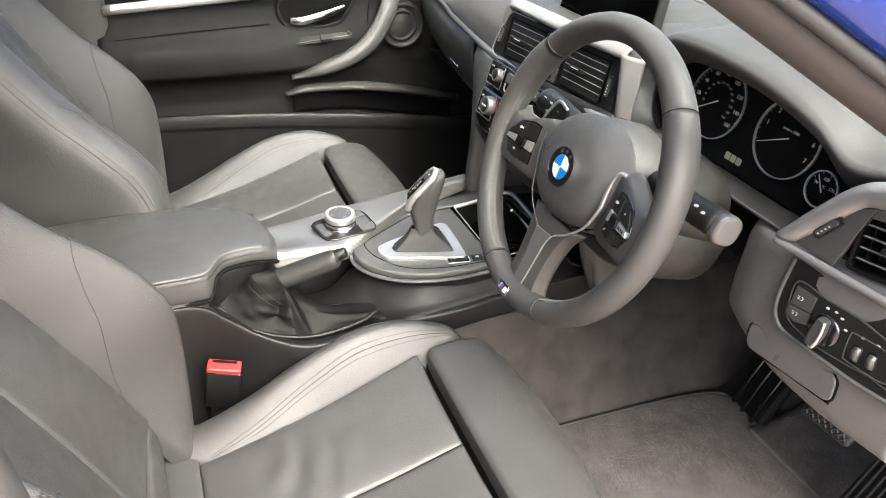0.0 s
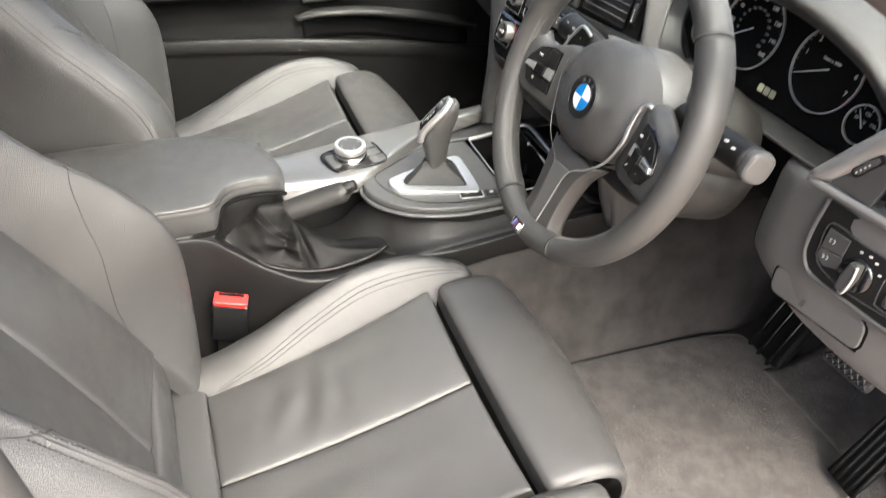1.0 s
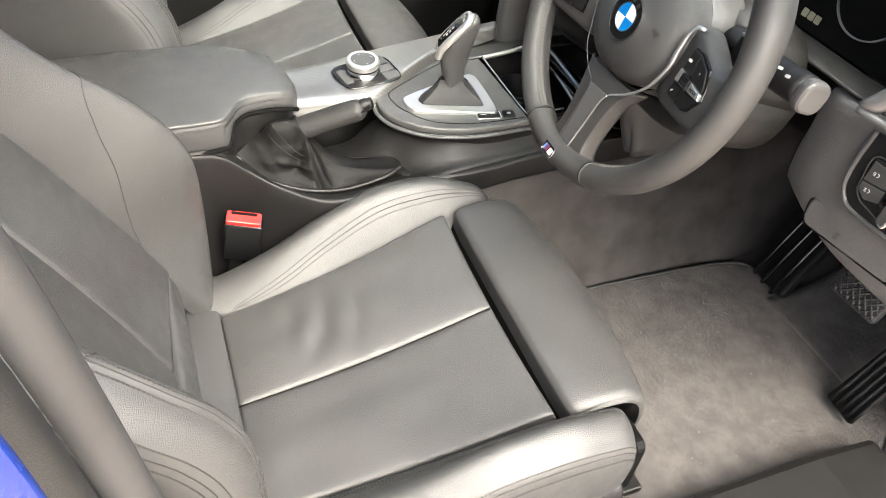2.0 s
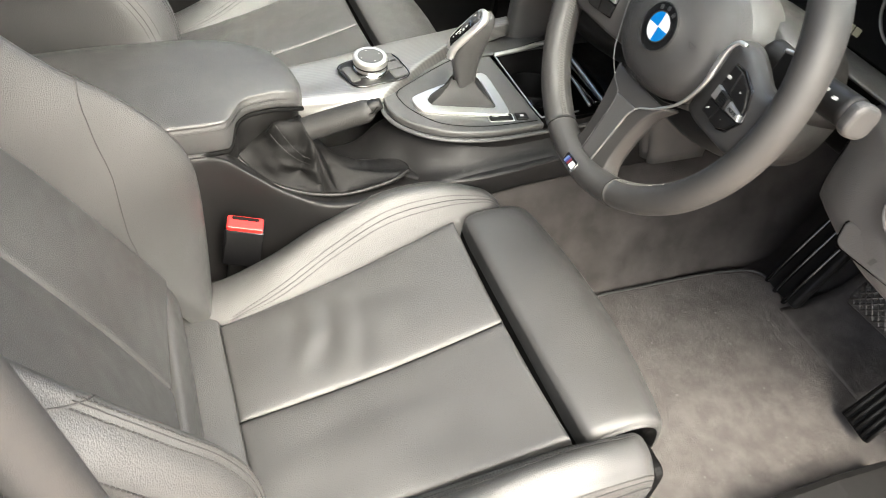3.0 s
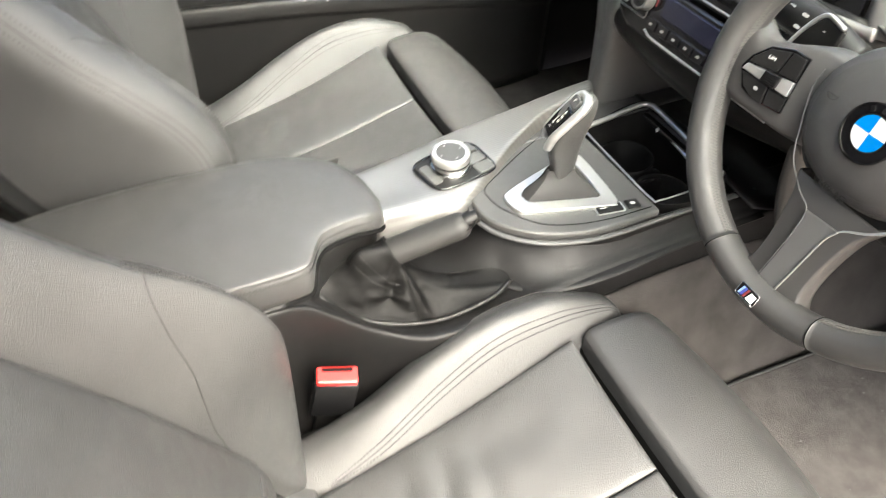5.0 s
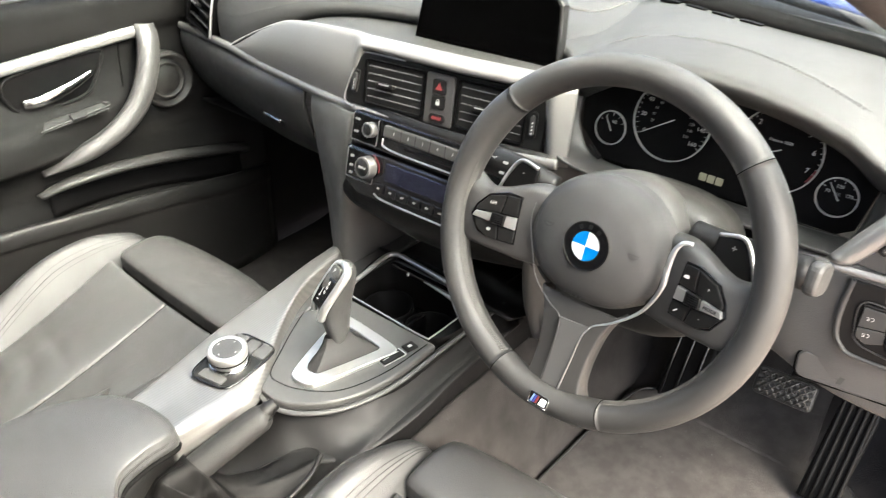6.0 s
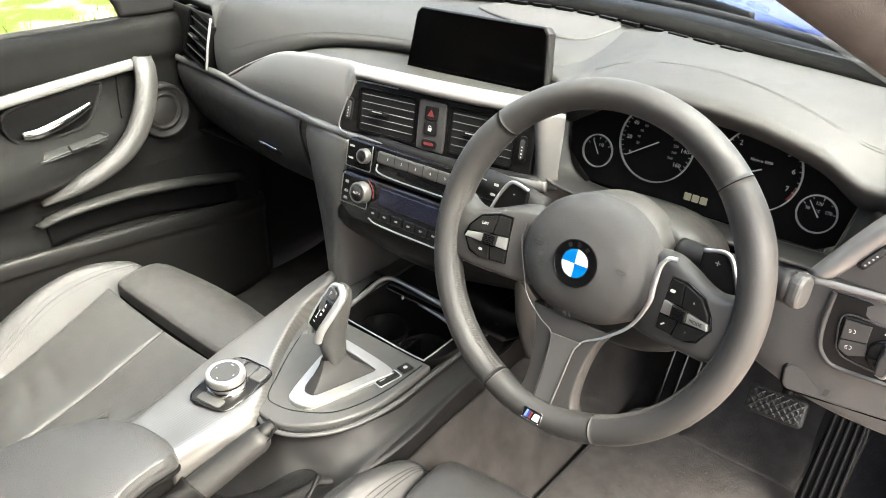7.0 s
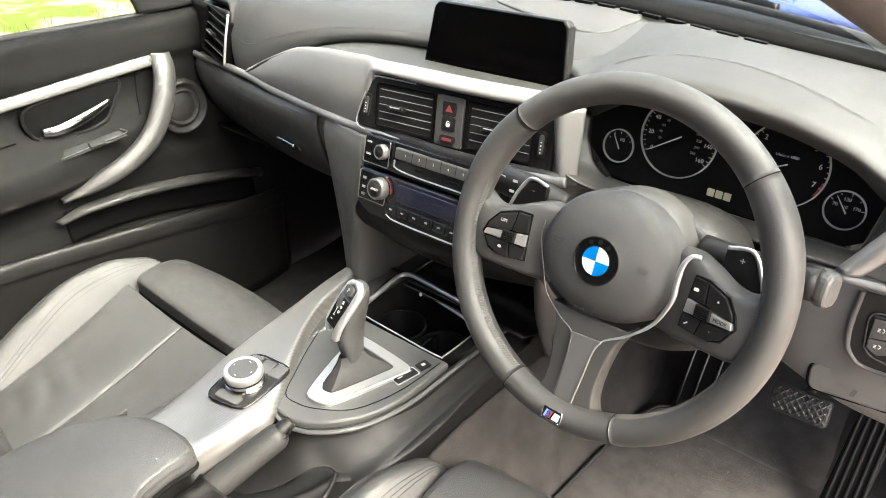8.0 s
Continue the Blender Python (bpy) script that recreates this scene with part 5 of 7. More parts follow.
arm = thing("armrest", (0, -0.45, 0.27), "black leather armrest lid on a plastic storage box", "armrest")
rows = []
for y, xl, xr, z in ((-0.70, -0.095, 0.108, 0.340), (-0.62, -0.104, 0.110, 0.344), (-0.52, -0.110, 0.110, 0.345), (-0.44, -0.110, 0.109, 0.345), (-0.405, -0.108, 0.106, 0.345), (-0.393, -0.106, 0.099, 0.345), (-0.384, -0.104, 0.084, 0.345), (-0.374, -0.102, 0.068, 0.345), (-0.36, -0.097, 0.058, 0.345), (-0.33, -0.083, 0.050, 0.343), (-0.31, -0.068, 0.048, 0.341), (-0.292, -0.042, 0.040, 0.334), (-0.282, -0.014, 0.024, 0.322)):
    rows.append([(xl + 0.006, y, z - 0.034), (xl + 0.001, y, z - 0.026), (xl + 0.001, y, z - 0.012), (xl + 0.012, y, z - 0.001), ((xl + xr) / 2, y, z + 0.003), (xr - 0.009, y, z), (xr - 0.001, y, z - 0.006), (xr + 0.001, y, z - 0.014), (xr + 0.001, y, z - 0.75 * lid_drop(y)), (xr - 0.003, y, z - lid_drop(y)), (xr - 0.016, y, z - lid_drop(y) - 0.002)])
cage("lid", rows, LEATHER, 60, 44, parent=arm)
for d in (0.0045, 0.0085):
    stitch("lid_stitching", [(r[6][0] + 0.0016, r[6][1], r[6][2] - d) for r in rows[:-1]], arm, 0.0040, 0.0030, 0.0006, DARKTHREAD)
tube("lid_seam", [(r[6][0] + 0.0012, r[6][1], r[6][2] - 0.0065) for r in rows[:-1]], 0.0008, SEAM, arm, 50, 6)
cage("storage_box", [[(xr - 0.012, y, 0.344 - lid_drop(y) - 0.004), (xr - 0.003, y, 0.344 - lid_drop(y) - 0.009), (xr - 0.002, y, 0.284), (xr - 0.004, y, 0.262)] for y, xr in ((-0.70, 0.112), (-0.55, 0.113), (-0.45, 0.112), (-0.415, 0.109), (-0.397, 0.101), (-0.386, 0.086), (-0.374, 0.066), (-0.33, 0.046), (-0.30, 0.034), (-0.284, 0.006))], DARK, 40, 12, parent=arm, solid=0.003)
cage("storage_box_far", [[(-0.10, y, 0.318), (-0.108, y, 0.312), (-0.112, y, 0.29), (-0.112, y, 0.262)] for y in (-0.70, -0.5, -0.4, -0.30)], GREY, 16, 10, parent=arm, solid=0.003, flip=True)
tube("lid_gap", [(r[9][0] - 0.001, r[9][1], r[9][2] - 0.004) for r in rows], 0.0036, SEAM, arm, 50, 8)

# handbrake with crumpled gaiter
hb = thing("handbrake", (0.06, -0.30, 0.21), "leather covered handbrake with a crumpled gaiter", "handbrake")
tube("grip", [(0.041, -0.372, 0.244), (0.051, -0.33, 0.264), (0.062, -0.28, 0.286), (0.074, -0.235, 0.306), (0.085, -0.195, 0.323)], 0.0170, BOOTGRIP, hb, 48, 24, 0.92, taper=lambda t: (1.0 + 0.08 * math.sin(t * 3.0)) * (1.0 if t < 0.92 else math.sqrt(1 - 0.75 * ((t - 0.92) / 0.08) ** 2)))
lathe("release_button", [(0.0100, -0.004), (0.0100, 0.004), (0.0085, 0.006), (0.0085, 0.012), (0.0070, 0.0135), (0, 0.014)], Matrix.Translation((0.0840, -0.197, 0.3265)) @ V((0.16, 0.70, 0.34)).to_track_quat("Z", "Y").to_matrix().to_4x4(), DARK, hb, 24)
for sx in (-1, 1):
    stitch("grip_stitching", [(0.0730 + 0.0030 * sx, -0.285, 0.2958 - 0.003 * sx), (0.0832 + 0.0030 * sx, -0.245, 0.3135 - 0.003 * sx), (0.0910 + 0.002 * sx, -0.215, 0.3245 - 0.004 * sx)], hb, 0.0038, 0.0028, 0.0007, DARKTHREAD)
tube("grip_stitching", [(0.0930, -0.215, 0.3225), (0.0960, -0.207, 0.3225), (0.0975, -0.199, 0.3260), (0.0945, -0.193, 0.3320)], 0.0008, SEAM, hb, 20, 6)
gv, nu_, nv_ = [], 90, 40
base = [(0.020, -0.392, 0.272), (0.058, -0.390, 0.262), (0.088, -0.352, 0.226), (0.108, -0.30, 0.208), (0.119, -0.24, 0.204), (0.117, -0.175, 0.213), (0.103, -0.140, 0.219), (0.078, -0.152, 0.222), (0.056, -0.21, 0.216), (0.038, -0.29, 0.224), (0.022, -0.36, 0.250), (0.020, -0.385, 0.262)]
top = [V((0.0600, -0.284, 0.284)) + V((0.0205 * math.cos(radians(a)), -0.42 * 0.0215 * math.sin(radians(a)), 0.9 * 0.0215 * math.sin(radians(a)))) for a in (112, 72, 35, 5, -25, -60, -85, -105, -135, -180, -212, -248)]
bc, tc = catmull(base, nu_), catmull(top, nu_)
for i in range(nu_):
    for j in range(nv_):
        k = j / (nv_ - 1)
        p = bc[i].lerp(tc[i], k)
        p.z = bc[i].z + (tc[i].z - bc[i].z) * k ** (3.0 if bc[i].y > -0.27 else 1.1)
        fold = math.sin(k * math.pi) ** 0.7
        q = 1 - 3.0 * abs(noise.noise(V((p.x * 26, p.y * 24, p.z * 34 + 3)))) + 0.5 * noise.noise(V((p.x * 60, p.y * 50, p.z * 70)))
        c = V((0.062, -0.29, 0.235))
        # a pleat that hangs from the collar, the hollows beside it, the ridge along the tail and the slack loop at the back
        pleat = math.exp(-abs(i - 30 - 5 * (1 - k)) / 2.6) * k ** 0.5 - 0.55 * math.exp(-((i - 22) / 4) ** 2) - 0.45 * math.exp(-((i - 39) / 4) ** 2)
        tail = math.exp(-abs(i - 46 + 6 * k) / 3.0) * (1 - k)
        slack = math.exp(-((i - 9) / 5) ** 2) * math.exp(-((k - 0.72) / 0.22) ** 2) - 0.6 * math.exp(-((i - 15) / 3) ** 2) * math.exp(-((k - 0.8) / 0.2) ** 2)
        p = p + (p - c).normalized() * fold * (0.0052 * q + 0.019 * pleat + 0.020 * slack) + V((0, 0, fold * (-0.007 + 0.013 * tail)))
        gv.append(p)
put("gaiter", mesh_of("gaiter", gv, grid_faces(nu_, nv_), BOOT), hb, "crumpled black leather gaiter", solid=0.0015)
for j in (24, 28):
    stitch("gaiter_stitching", [gv[i * nv_ + j] + V((0.0022, 0, 0.0010)) for i in range(8, 27, 2)], hb, 0.0036, 0.0026, 0.0008, DARKTHREAD)
tube("gaiter_edge", [(x + 0.001, y, z + 0.001) for x, y, z in base[:7]], 0.0035, DARK, hb, 50, 8)

# belt buckle
bk = thing("seat_belt_buckle", (0.125, -0.41, 0.06), "black seat belt buckle with a red release button", "seat belt buckle")
BM = Matrix.Translation((0.134, -0.400, 0.122)) @ pose(0, 0, 0, -9, 12, -16)
prism("buckle_body", rounded(0.026, 0.054, 0.005), BM, 0.090, BLACK, bk, 0.004, segs=3)
prism("release_button", rounded(0.021, 0.048, 0.003), BM @ pose(0.001, 0, 0.084), 0.012, RED, bk, 0.002, "red push button")
prism("tongue_slot", rounded(0.005, 0.036, 0.002), BM @ pose(-0.005, 0, 0.0955), 0.001, SEAM, bk, 0.0)
for k in range(2):
    prism("buckle_mark", rounded(0.0005, 0.020, 0.0002, 1), BM @ pose(0.0122, 0.0, 0.032 + 0.012 * k), 0.001, DIMWHITE, bk, 0.0)
prism("buckle_stalk", rounded(0.014, 0.034, 0.004), BM @ pose(0, 0, -0.10), 0.11, DARK, bk, 0.003)


# ---------- driver's floor ----------
matt = thing("floor_mat", (0.43, 0.28, -0.02), "worn dark grey carpet floor mat", "floor mat")
mo = [(0.240, -0.02), (0.238, 0.20), (0.242, 0.40), (0.254, 0.495), (0.278, 0.522), (0.315, 0.526), (0.36, 0.528), (0.42, 0.535), (0.56, 0.535), (0.63, 0.52), (0.68, 0.44), (0.695, 0.30), (0.695, -0.02)]
prism("carpet_sheet", mo, pose(0, 0, -0.024), 0.014, MAT, matt, 0.005, segs=3)
tube("mat_edging", [(x, y, -0.013) for x, y in mo[:6]], 0.0035, RUBBER, matt, 70, 8)
tube("mat_edging", [(x, y, -0.013) for x, y in mo[9:]], 0.0035, RUBBER, matt, 50, 8)
# front of the mat, climbing the toe board under the brake pedal
cage("toe_sheet", [[(x + 0.02 * (x - 0.44) * k, y, z) for x in (0.352, 0.40, 0.45, 0.50, 0.556)] for y, z, k in ((0.49, -0.0094, 0), (0.525, -0.0085, 0), (0.55, -0.005, 0), (0.58, 0.005, -1), (0.61, 0.024, -3), (0.65, 0.064, -4), (0.70, 0.124, -5))], MAT, 24, 12, parent=matt, solid=0.004)
random.seed(5)
verts, faces = [], []
for i in range(130):
    x, y, s = random.uniform(0.27, 0.62), random.uniform(0.0, 0.47), random.choice((0.0006, 0.0007, 0.0009, 0.0012, 0.0020))
    k = len(verts)
    verts += [(x + s, y, -0.008), (x, y + s * 1.5, -0.008), (x - s, y, -0.008), (x, y - s, -0.008), (x, y, -0.008 + s)]
    faces += [(k, k + 1, k + 4), (k + 1, k + 2, k + 4), (k + 2, k + 3, k + 4), (k + 3, k, k + 4)]
crumb = put("crumbs", mesh_of("crumbs", verts, faces, STITCHP, False))
tagged(crumb, "pale crumbs and grit scattered on the floor mat", "crumbs", "", "stuff")

rest = thing("footrest", (0.32, 0.55, 0.0), "black ribbed plastic footrest beside the tunnel", "footrest")
RM = plane_at((0.315, 0.545, 0.055), (0.99, -0.10, 0.06), (0.06, 0.42, 0.90))
prism("rest_body", [(-0.040, -0.075), (0.045, -0.070), (0.045, 0.085), (-0.035, 0.085)], RM @ pose(0, 0, -0.02), 0.020, DARK, rest, 0.006)
for x in (-0.028, -0.002, 0.026):
    tube("rest_rib", [RM @ V((x, -0.080, 0.001)), RM @ V((x + 0.001, 0.0, 0.003)), RM @ V((x + 0.002, 0.095, 0.001))], 0.0045, BLACK, rest, 16, 8)

brake = thing("brake_pedal", (0.50, 0.48, 0.15), "black rubber brake pedal with a lattice tread", "pedal")
PM = plane_at((0.496, 0.475, 0.154), (0.99, 0.0, 0.06), (0, 0.45, 0.9))
prism("pedal_pad", rounded(0.092, 0.046, 0.008), PM @ pose(0, 0, -0.010), 0.012, PEDAL, brake, 0.004)
tube("pedal_arm", [PM @ V((0.01, 0.02, -0.008)), PM @ V((0.01, 0.10, -0.06)), PM @ V((0.01, 0.25, -0.12))], 0.010, DARK, brake, 14, 8)
for i in range(-5, 6):
    for sgn in (-1, 1):
        x = i * 0.0125
        a, b = V((x - 0.020 * sgn, -0.020, 0.002)), V((x + 0.020 * sgn, 0.020, 0.002))
        lim = 0.042
        pts = [a.lerp(b, k / 12) for k in range(13)]
        pts = [p for p in pts if abs(p.x) <= lim]
        if len(pts) > 2:
            tube("tread_rib", [PM @ pts[0], PM @ pts[-1]], 0.0020, PEDAL, brake, 2, 6)
acc = thing("accelerator_pedal", (0.60, 0.44, 0.0), "black ribbed accelerator pedal hinged at the floor", "pedal")
QM = plane_at((0.600, 0.470, 0.095), (0.97, -0.12, 0.05), (0.03, 0.42, 0.9))
prism("pedal_plate", [(-0.034, -0.10), (0.022, -0.10), (0.030, 0.06), (0.024, 0.115), (-0.020, 0.115), (-0.028, 0.06)], QM @ pose(0, 0, -0.01), 0.010, DARK, acc, 0.003)
for x in (-0.022, -0.011, 0.0, 0.011, 0.021):
    tube("pedal_rib", [QM @ V((x * 1.1, -0.095, 0.001)), QM @ V((x, 0.11, 0.001))], 0.0035, DARK, acc, 8, 8)


# ---------- dashboard ----------
dash = thing("dashboard", (0, 0.3, 0.4), "grey soft-touch dashboard with satin silver trim", "dashboard")


def face_y(x):
    xs = (-0.74, -0.55, -0.38, -0.12, 0.05, 0.20, 0.37, 0.53, 0.62, 0.72)
    ys = (0.240, 0.207, 0.180, 0.158, 0.168, 0.190, 0.215, 0.196, 0.206, 0.230)
    return float(np.interp(x, xs, ys))


# upper pad from the windscreen to its front edge
pad = []
for x, ye, ze, zt, yb in ((-0.74, 0.262, 0.664, 0.690, 0.42), (-0.68, 0.250, 0.668, 0.692, 0.46), (-0.60, 0.238, 0.666, 0.694, 0.50), (-0.562, 0.228, 0.662, 0.693, 0.505), (-0.546, 0.214, 0.612, 0.692, 0.51), (-0.537, 0.205, 0.574, 0.691, 0.515), (-0.52, 0.202, 0.567, 0.690, 0.52), (-0.47, 0.196, 0.568, 0.688, 0.535), (-0.40, 0.210, 0.606, 0.688, 0.55), (-0.30, 0.238, 0.644, 0.690, 0.56), (-0.18, 0.262, 0.660, 0.692, 0.57), (-0.05, 0.276, 0.662, 0.694, 0.575), (0.10, 0.280, 0.662, 0.696, 0.575), (0.16, 0.284, 0.662, 0.692, 0.573), (0.20, 0.286, 0.655, 0.684, 0.57)):
    pad.append([(x, ye + 0.012, ze - 0.012), (x, ye, ze), (x, ye + 0.006, ze + 0.4 * (zt - ze)), (x, ye + 0.045, zt - 0.004), (x, ye + 0.12, zt + 0.003), (x, (ye + yb) / 2 + 0.06, zt + 0.004), (x, yb, zt + 0.002)])
cage("upper_pad", pad, PAD, 90, 44, parent=dash, solid=0.006, flip=True)
stitch("pad_stitching", [(p[2][0], p[2][1] - 0.0005, p[2][2] + 0.001) for p in pad[6:]], dash)
# hood over the instruments, running on to the driver's end
hood = []
for x, yf, zf, zi, yb in ((0.120, 0.280, 0.668, 0.655, 0.575), (0.165, 0.262, 0.672, 0.650, 0.573), (0.195, 0.236, 0.668, 0.620, 0.57), (0.225, 0.216, 0.680, 0.640, 0.57), (0.28, 0.203, 0.700, 0.668, 0.565), (0.37, 0.196, 0.706, 0.678, 0.55), (0.45, 0.197, 0.699, 0.672, 0.53), (0.52, 0.201, 0.680, 0.652, 0.50), (0.57, 0.204, 0.656, 0.622, 0.47), (0.62, 0.212, 0.662, 0.640, 0.43), (0.68, 0.224, 0.672, 0.655, 0.38), (0.74, 0.245, 0.676, 0.66, 0.34)):
    d = float(np.interp(x, (0.12, 0.165, 0.225), (0.012, 0.006, 0.0)))
    hood.append([(x, 0.262, zi - 0.004), (x, yf + 0.022, zi), (x, yf + 0.002, zf - 0.012), (x, yf + 0.002, zf), (x, yf + 0.022, zf + 0.007), (x, yf + 0.10, max(zf + 0.010, 0.694) - d), (x, (yf + yb) / 2 + 0.05, 0.704 - d), (x, yb, 0.700 - d)])


def hood_top(x, y):
    """Height of the hood at a place on its top."""
    k = [catmull(r, 80)[35:] for r in catmull_rows(hood, x)]
    return float(np.interp(y, [p.y for p in k[0]], [p.z for p in k[0]]))


cage("instrument_hood", hood, PAD, 70, 50, parent=dash, solid=0.005, flip=True)
fine = [catmull(r, 50) for r in hood]
for d in (0.0, 0.0045):
    stitch("hood_stitching", [(x, y + d, hood_top(x, y + d) + 0.0006) for x, y in ((0.21, 0.283), (0.25, 0.2905), (0.30, 0.287), (0.36, 0.2813), (0.41, 0.272), (0.465, 0.2615), (0.51, 0.255), (0.55, 0.250), (0.60, 0.250), (0.66, 0.256), (0.72, 0.268))], dash, 0.0050, 0.0036, 0.0004, STITCHP)
# shelf between the trim and the upper pad
cage("shelf", [[(x, y0, z0), (x, (y0 + y1) / 2, (z0 + z1) / 2 - 0.004), (x, y1 + 0.02, z1 - 0.004)] for x, y0, z0, y1, z1 in ((-0.48, 0.190, 0.568, 0.196, 0.566), (-0.40, 0.182, 0.606, 0.212, 0.602), (-0.30, 0.174, 0.640, 0.240, 0.640), (-0.18, 0.168, 0.652, 0.264, 0.656), (0.0, 0.172, 0.652, 0.28, 0.658), (0.12, 0.186, 0.652, 0.284, 0.660), (0.215, 0.205, 0.650, 0.285, 0.662))], PAD, 50, 10, parent=dash, solid=0.004, flip=True)
# satin silver trim, widening from the passenger's end to the vents
trim = []
for x, zt, zb in ((-0.480, 0.572, 0.562), (-0.44, 0.588, 0.560), (-0.38, 0.612, 0.558), (-0.30, 0.640, 0.556), (-0.22, 0.652, 0.554), (-0.16, 0.655, 0.553), (-0.132, 0.656, 0.552), (-0.124, 0.656, 0.590), (-0.114, 0.656, 0.632), (-0.10, 0.656, 0.641), (-0.04, 0.657, 0.641), (0.06, 0.658, 0.641), (0.14, 0.658, 0.641), (0.192, 0.658, 0.640)):
    y = face_y(x)
    e = min(0.010, max(0.0, (x + 0.2) * 0.14))
    trim.append([(x, y + 0.010 + e, zt), (x, y + 0.002 + e, zt - 0.002), (x, y - 0.004 - 0.10 * (zt - zb) * 0.5 + e, (zt + zb) / 2), (x, y - 0.004 + e, zb + 0.004), (x, y + 0.006 + e, zb)])
cage("silver_trim", trim, SILVERP, 110, 20, parent=dash, solid=0.003, label="satin silver trim panel", flip=True)
# upright piece between vents and instruments
cage("silver_upright", [[(0.188, 0.190, 0.650), (0.201, 0.187, 0.653), (0.224, 0.204, 0.652)], [(0.192, 0.192, 0.615), (0.203, 0.186, 0.615), (0.223, 0.202, 0.612)], [(0.193, 0.194, 0.585), (0.204, 0.187, 0.582), (0.221, 0.201, 0.578)], [(0.192, 0.194, 0.558), (0.206, 0.189, 0.552), (0.222, 0.200, 0.550)]], SILVERP, 20, 14, parent=dash, solid=0.003)
# bright line along the lower edge of the trim
line = [(x, face_y(x) - 0.007, z) for x, z in ((-0.715, 0.552), (-0.66, 0.554), (-0.58, 0.559), (-0.48, 0.562), (-0.38, 0.558), (-0.28, 0.555), (-0.16, 0.553), (-0.05, 0.552), (0.08, 0.553), (0.19, 0.554), (0.215, 0.556))]
tube("silver_line", line, 0.0048, SILVERP, dash, 80, 12, 1.5)
# fascia behind everything
cage("fascia", [[(x, face_y(x) + 0.012, 0.66 if x < 0.21 or x > 0.56 else 0.64), (x, face_y(x) + 0.012, 0.60), (x, face_y(x) + 0.012, 0.555)] for x in (-0.735, -0.68, -0.62, -0.548)], DARK, 24, 10, parent=dash, solid=0.004, flip=True)

# glove box, bulging below the line
glove = thing("glove_box", (-0.46, 0.2, 0.45), "closed dark grey glove box with a bright latch", "glove box")
rows = []
for x, d in ((-0.725, 0.03), (-0.70, 0.006), (-0.55, 0.0), (-0.40, 0.0), (-0.30, 0.003), (-0.255, 0.012)):
    y = face_y(x) + d
    rows.append([(x, y + 0.004, 0.549), (x, y - 0.010, 0.542), (x, y - 0.014, 0.520), (x, y - 0.004, 0.480), (x, y + 0.016, 0.440), (x, y + 0.05, 0.405), (x, y + 0.12, 0.385)])
cage("lid", rows, GLOVE, 50, 30, parent=glove, solid=0.006, flip=True)
prism("latch_recess", rounded(0.060, 0.016, 0.005), plane_at((-0.350, 0.1745, 0.466), (1, -0.08, 0), (0, -0.38, 0.93)), 0.002, DARK, glove, 0.001)
tube("latch_edge", [(-0.376, 0.1680, 0.474), (-0.35, 0.1660, 0.4735), (-0.325, 0.1640, 0.472)], 0.0026, CHROME, glove, 12, 8)
cage("lower_lining", [[(x, 0.25, 0.395), (x, 0.40, 0.36), (x, 0.62, 0.34), (x, 0.79, 0.36)] for x in (-0.73, -0.45, -0.2)], DARK, 10, 10, parent=glove, solid=0.004, flip=True)

# side wing of the centre stack, running down to the console
wing = thing("stack_wing", (-0.18, 0.14, 0.3), "grey padded side panel of the centre stack", "console panel")
rows = []
for z, xa, ya, xb, yb in ((0.548, -0.236, 0.172, -0.118, 0.150), (0.52, -0.232, 0.162, -0.120, 0.142), (0.45, -0.214, 0.155, -0.122, 0.130), (0.38, -0.192, 0.146, -0.124, 0.128), (0.32, -0.170, 0.132, -0.126, 0.126), (0.27, -0.165, 0.130, -0.128, 0.125)):
    rows.append([(xa - 0.01, ya + 0.14, z), (xa - 0.008, ya + 0.04, z), (xa, ya + 0.004, z), (xa + 0.018, ya - 0.006, z), (xb - 0.012, yb - 0.002, z), (xb, yb + 0.008, z), (xb + 0.006, yb + 0.06, z), (xb + 0.008, yb + 0.20, z)])
cage("wing_skin", rows, GREYSOFT, 30, 40, parent=wing, solid=0.004)
cage("wing_skin_driver", [[(0.214, 0.30, z), (0.214, 0.21, z), (0.205, y + 0.012, z), (0.194, y + 0.004, z), (0.188, y + 0.03, z), (0.186, 0.25, z)] for z, y in ((0.552, 0.180), (0.50, 0.165), (0.42, 0.160), (0.34, 0.170), (0.26, 0.20))], GREYSOFT, 20, 20, parent=wing, solid=0.004, flip=True)


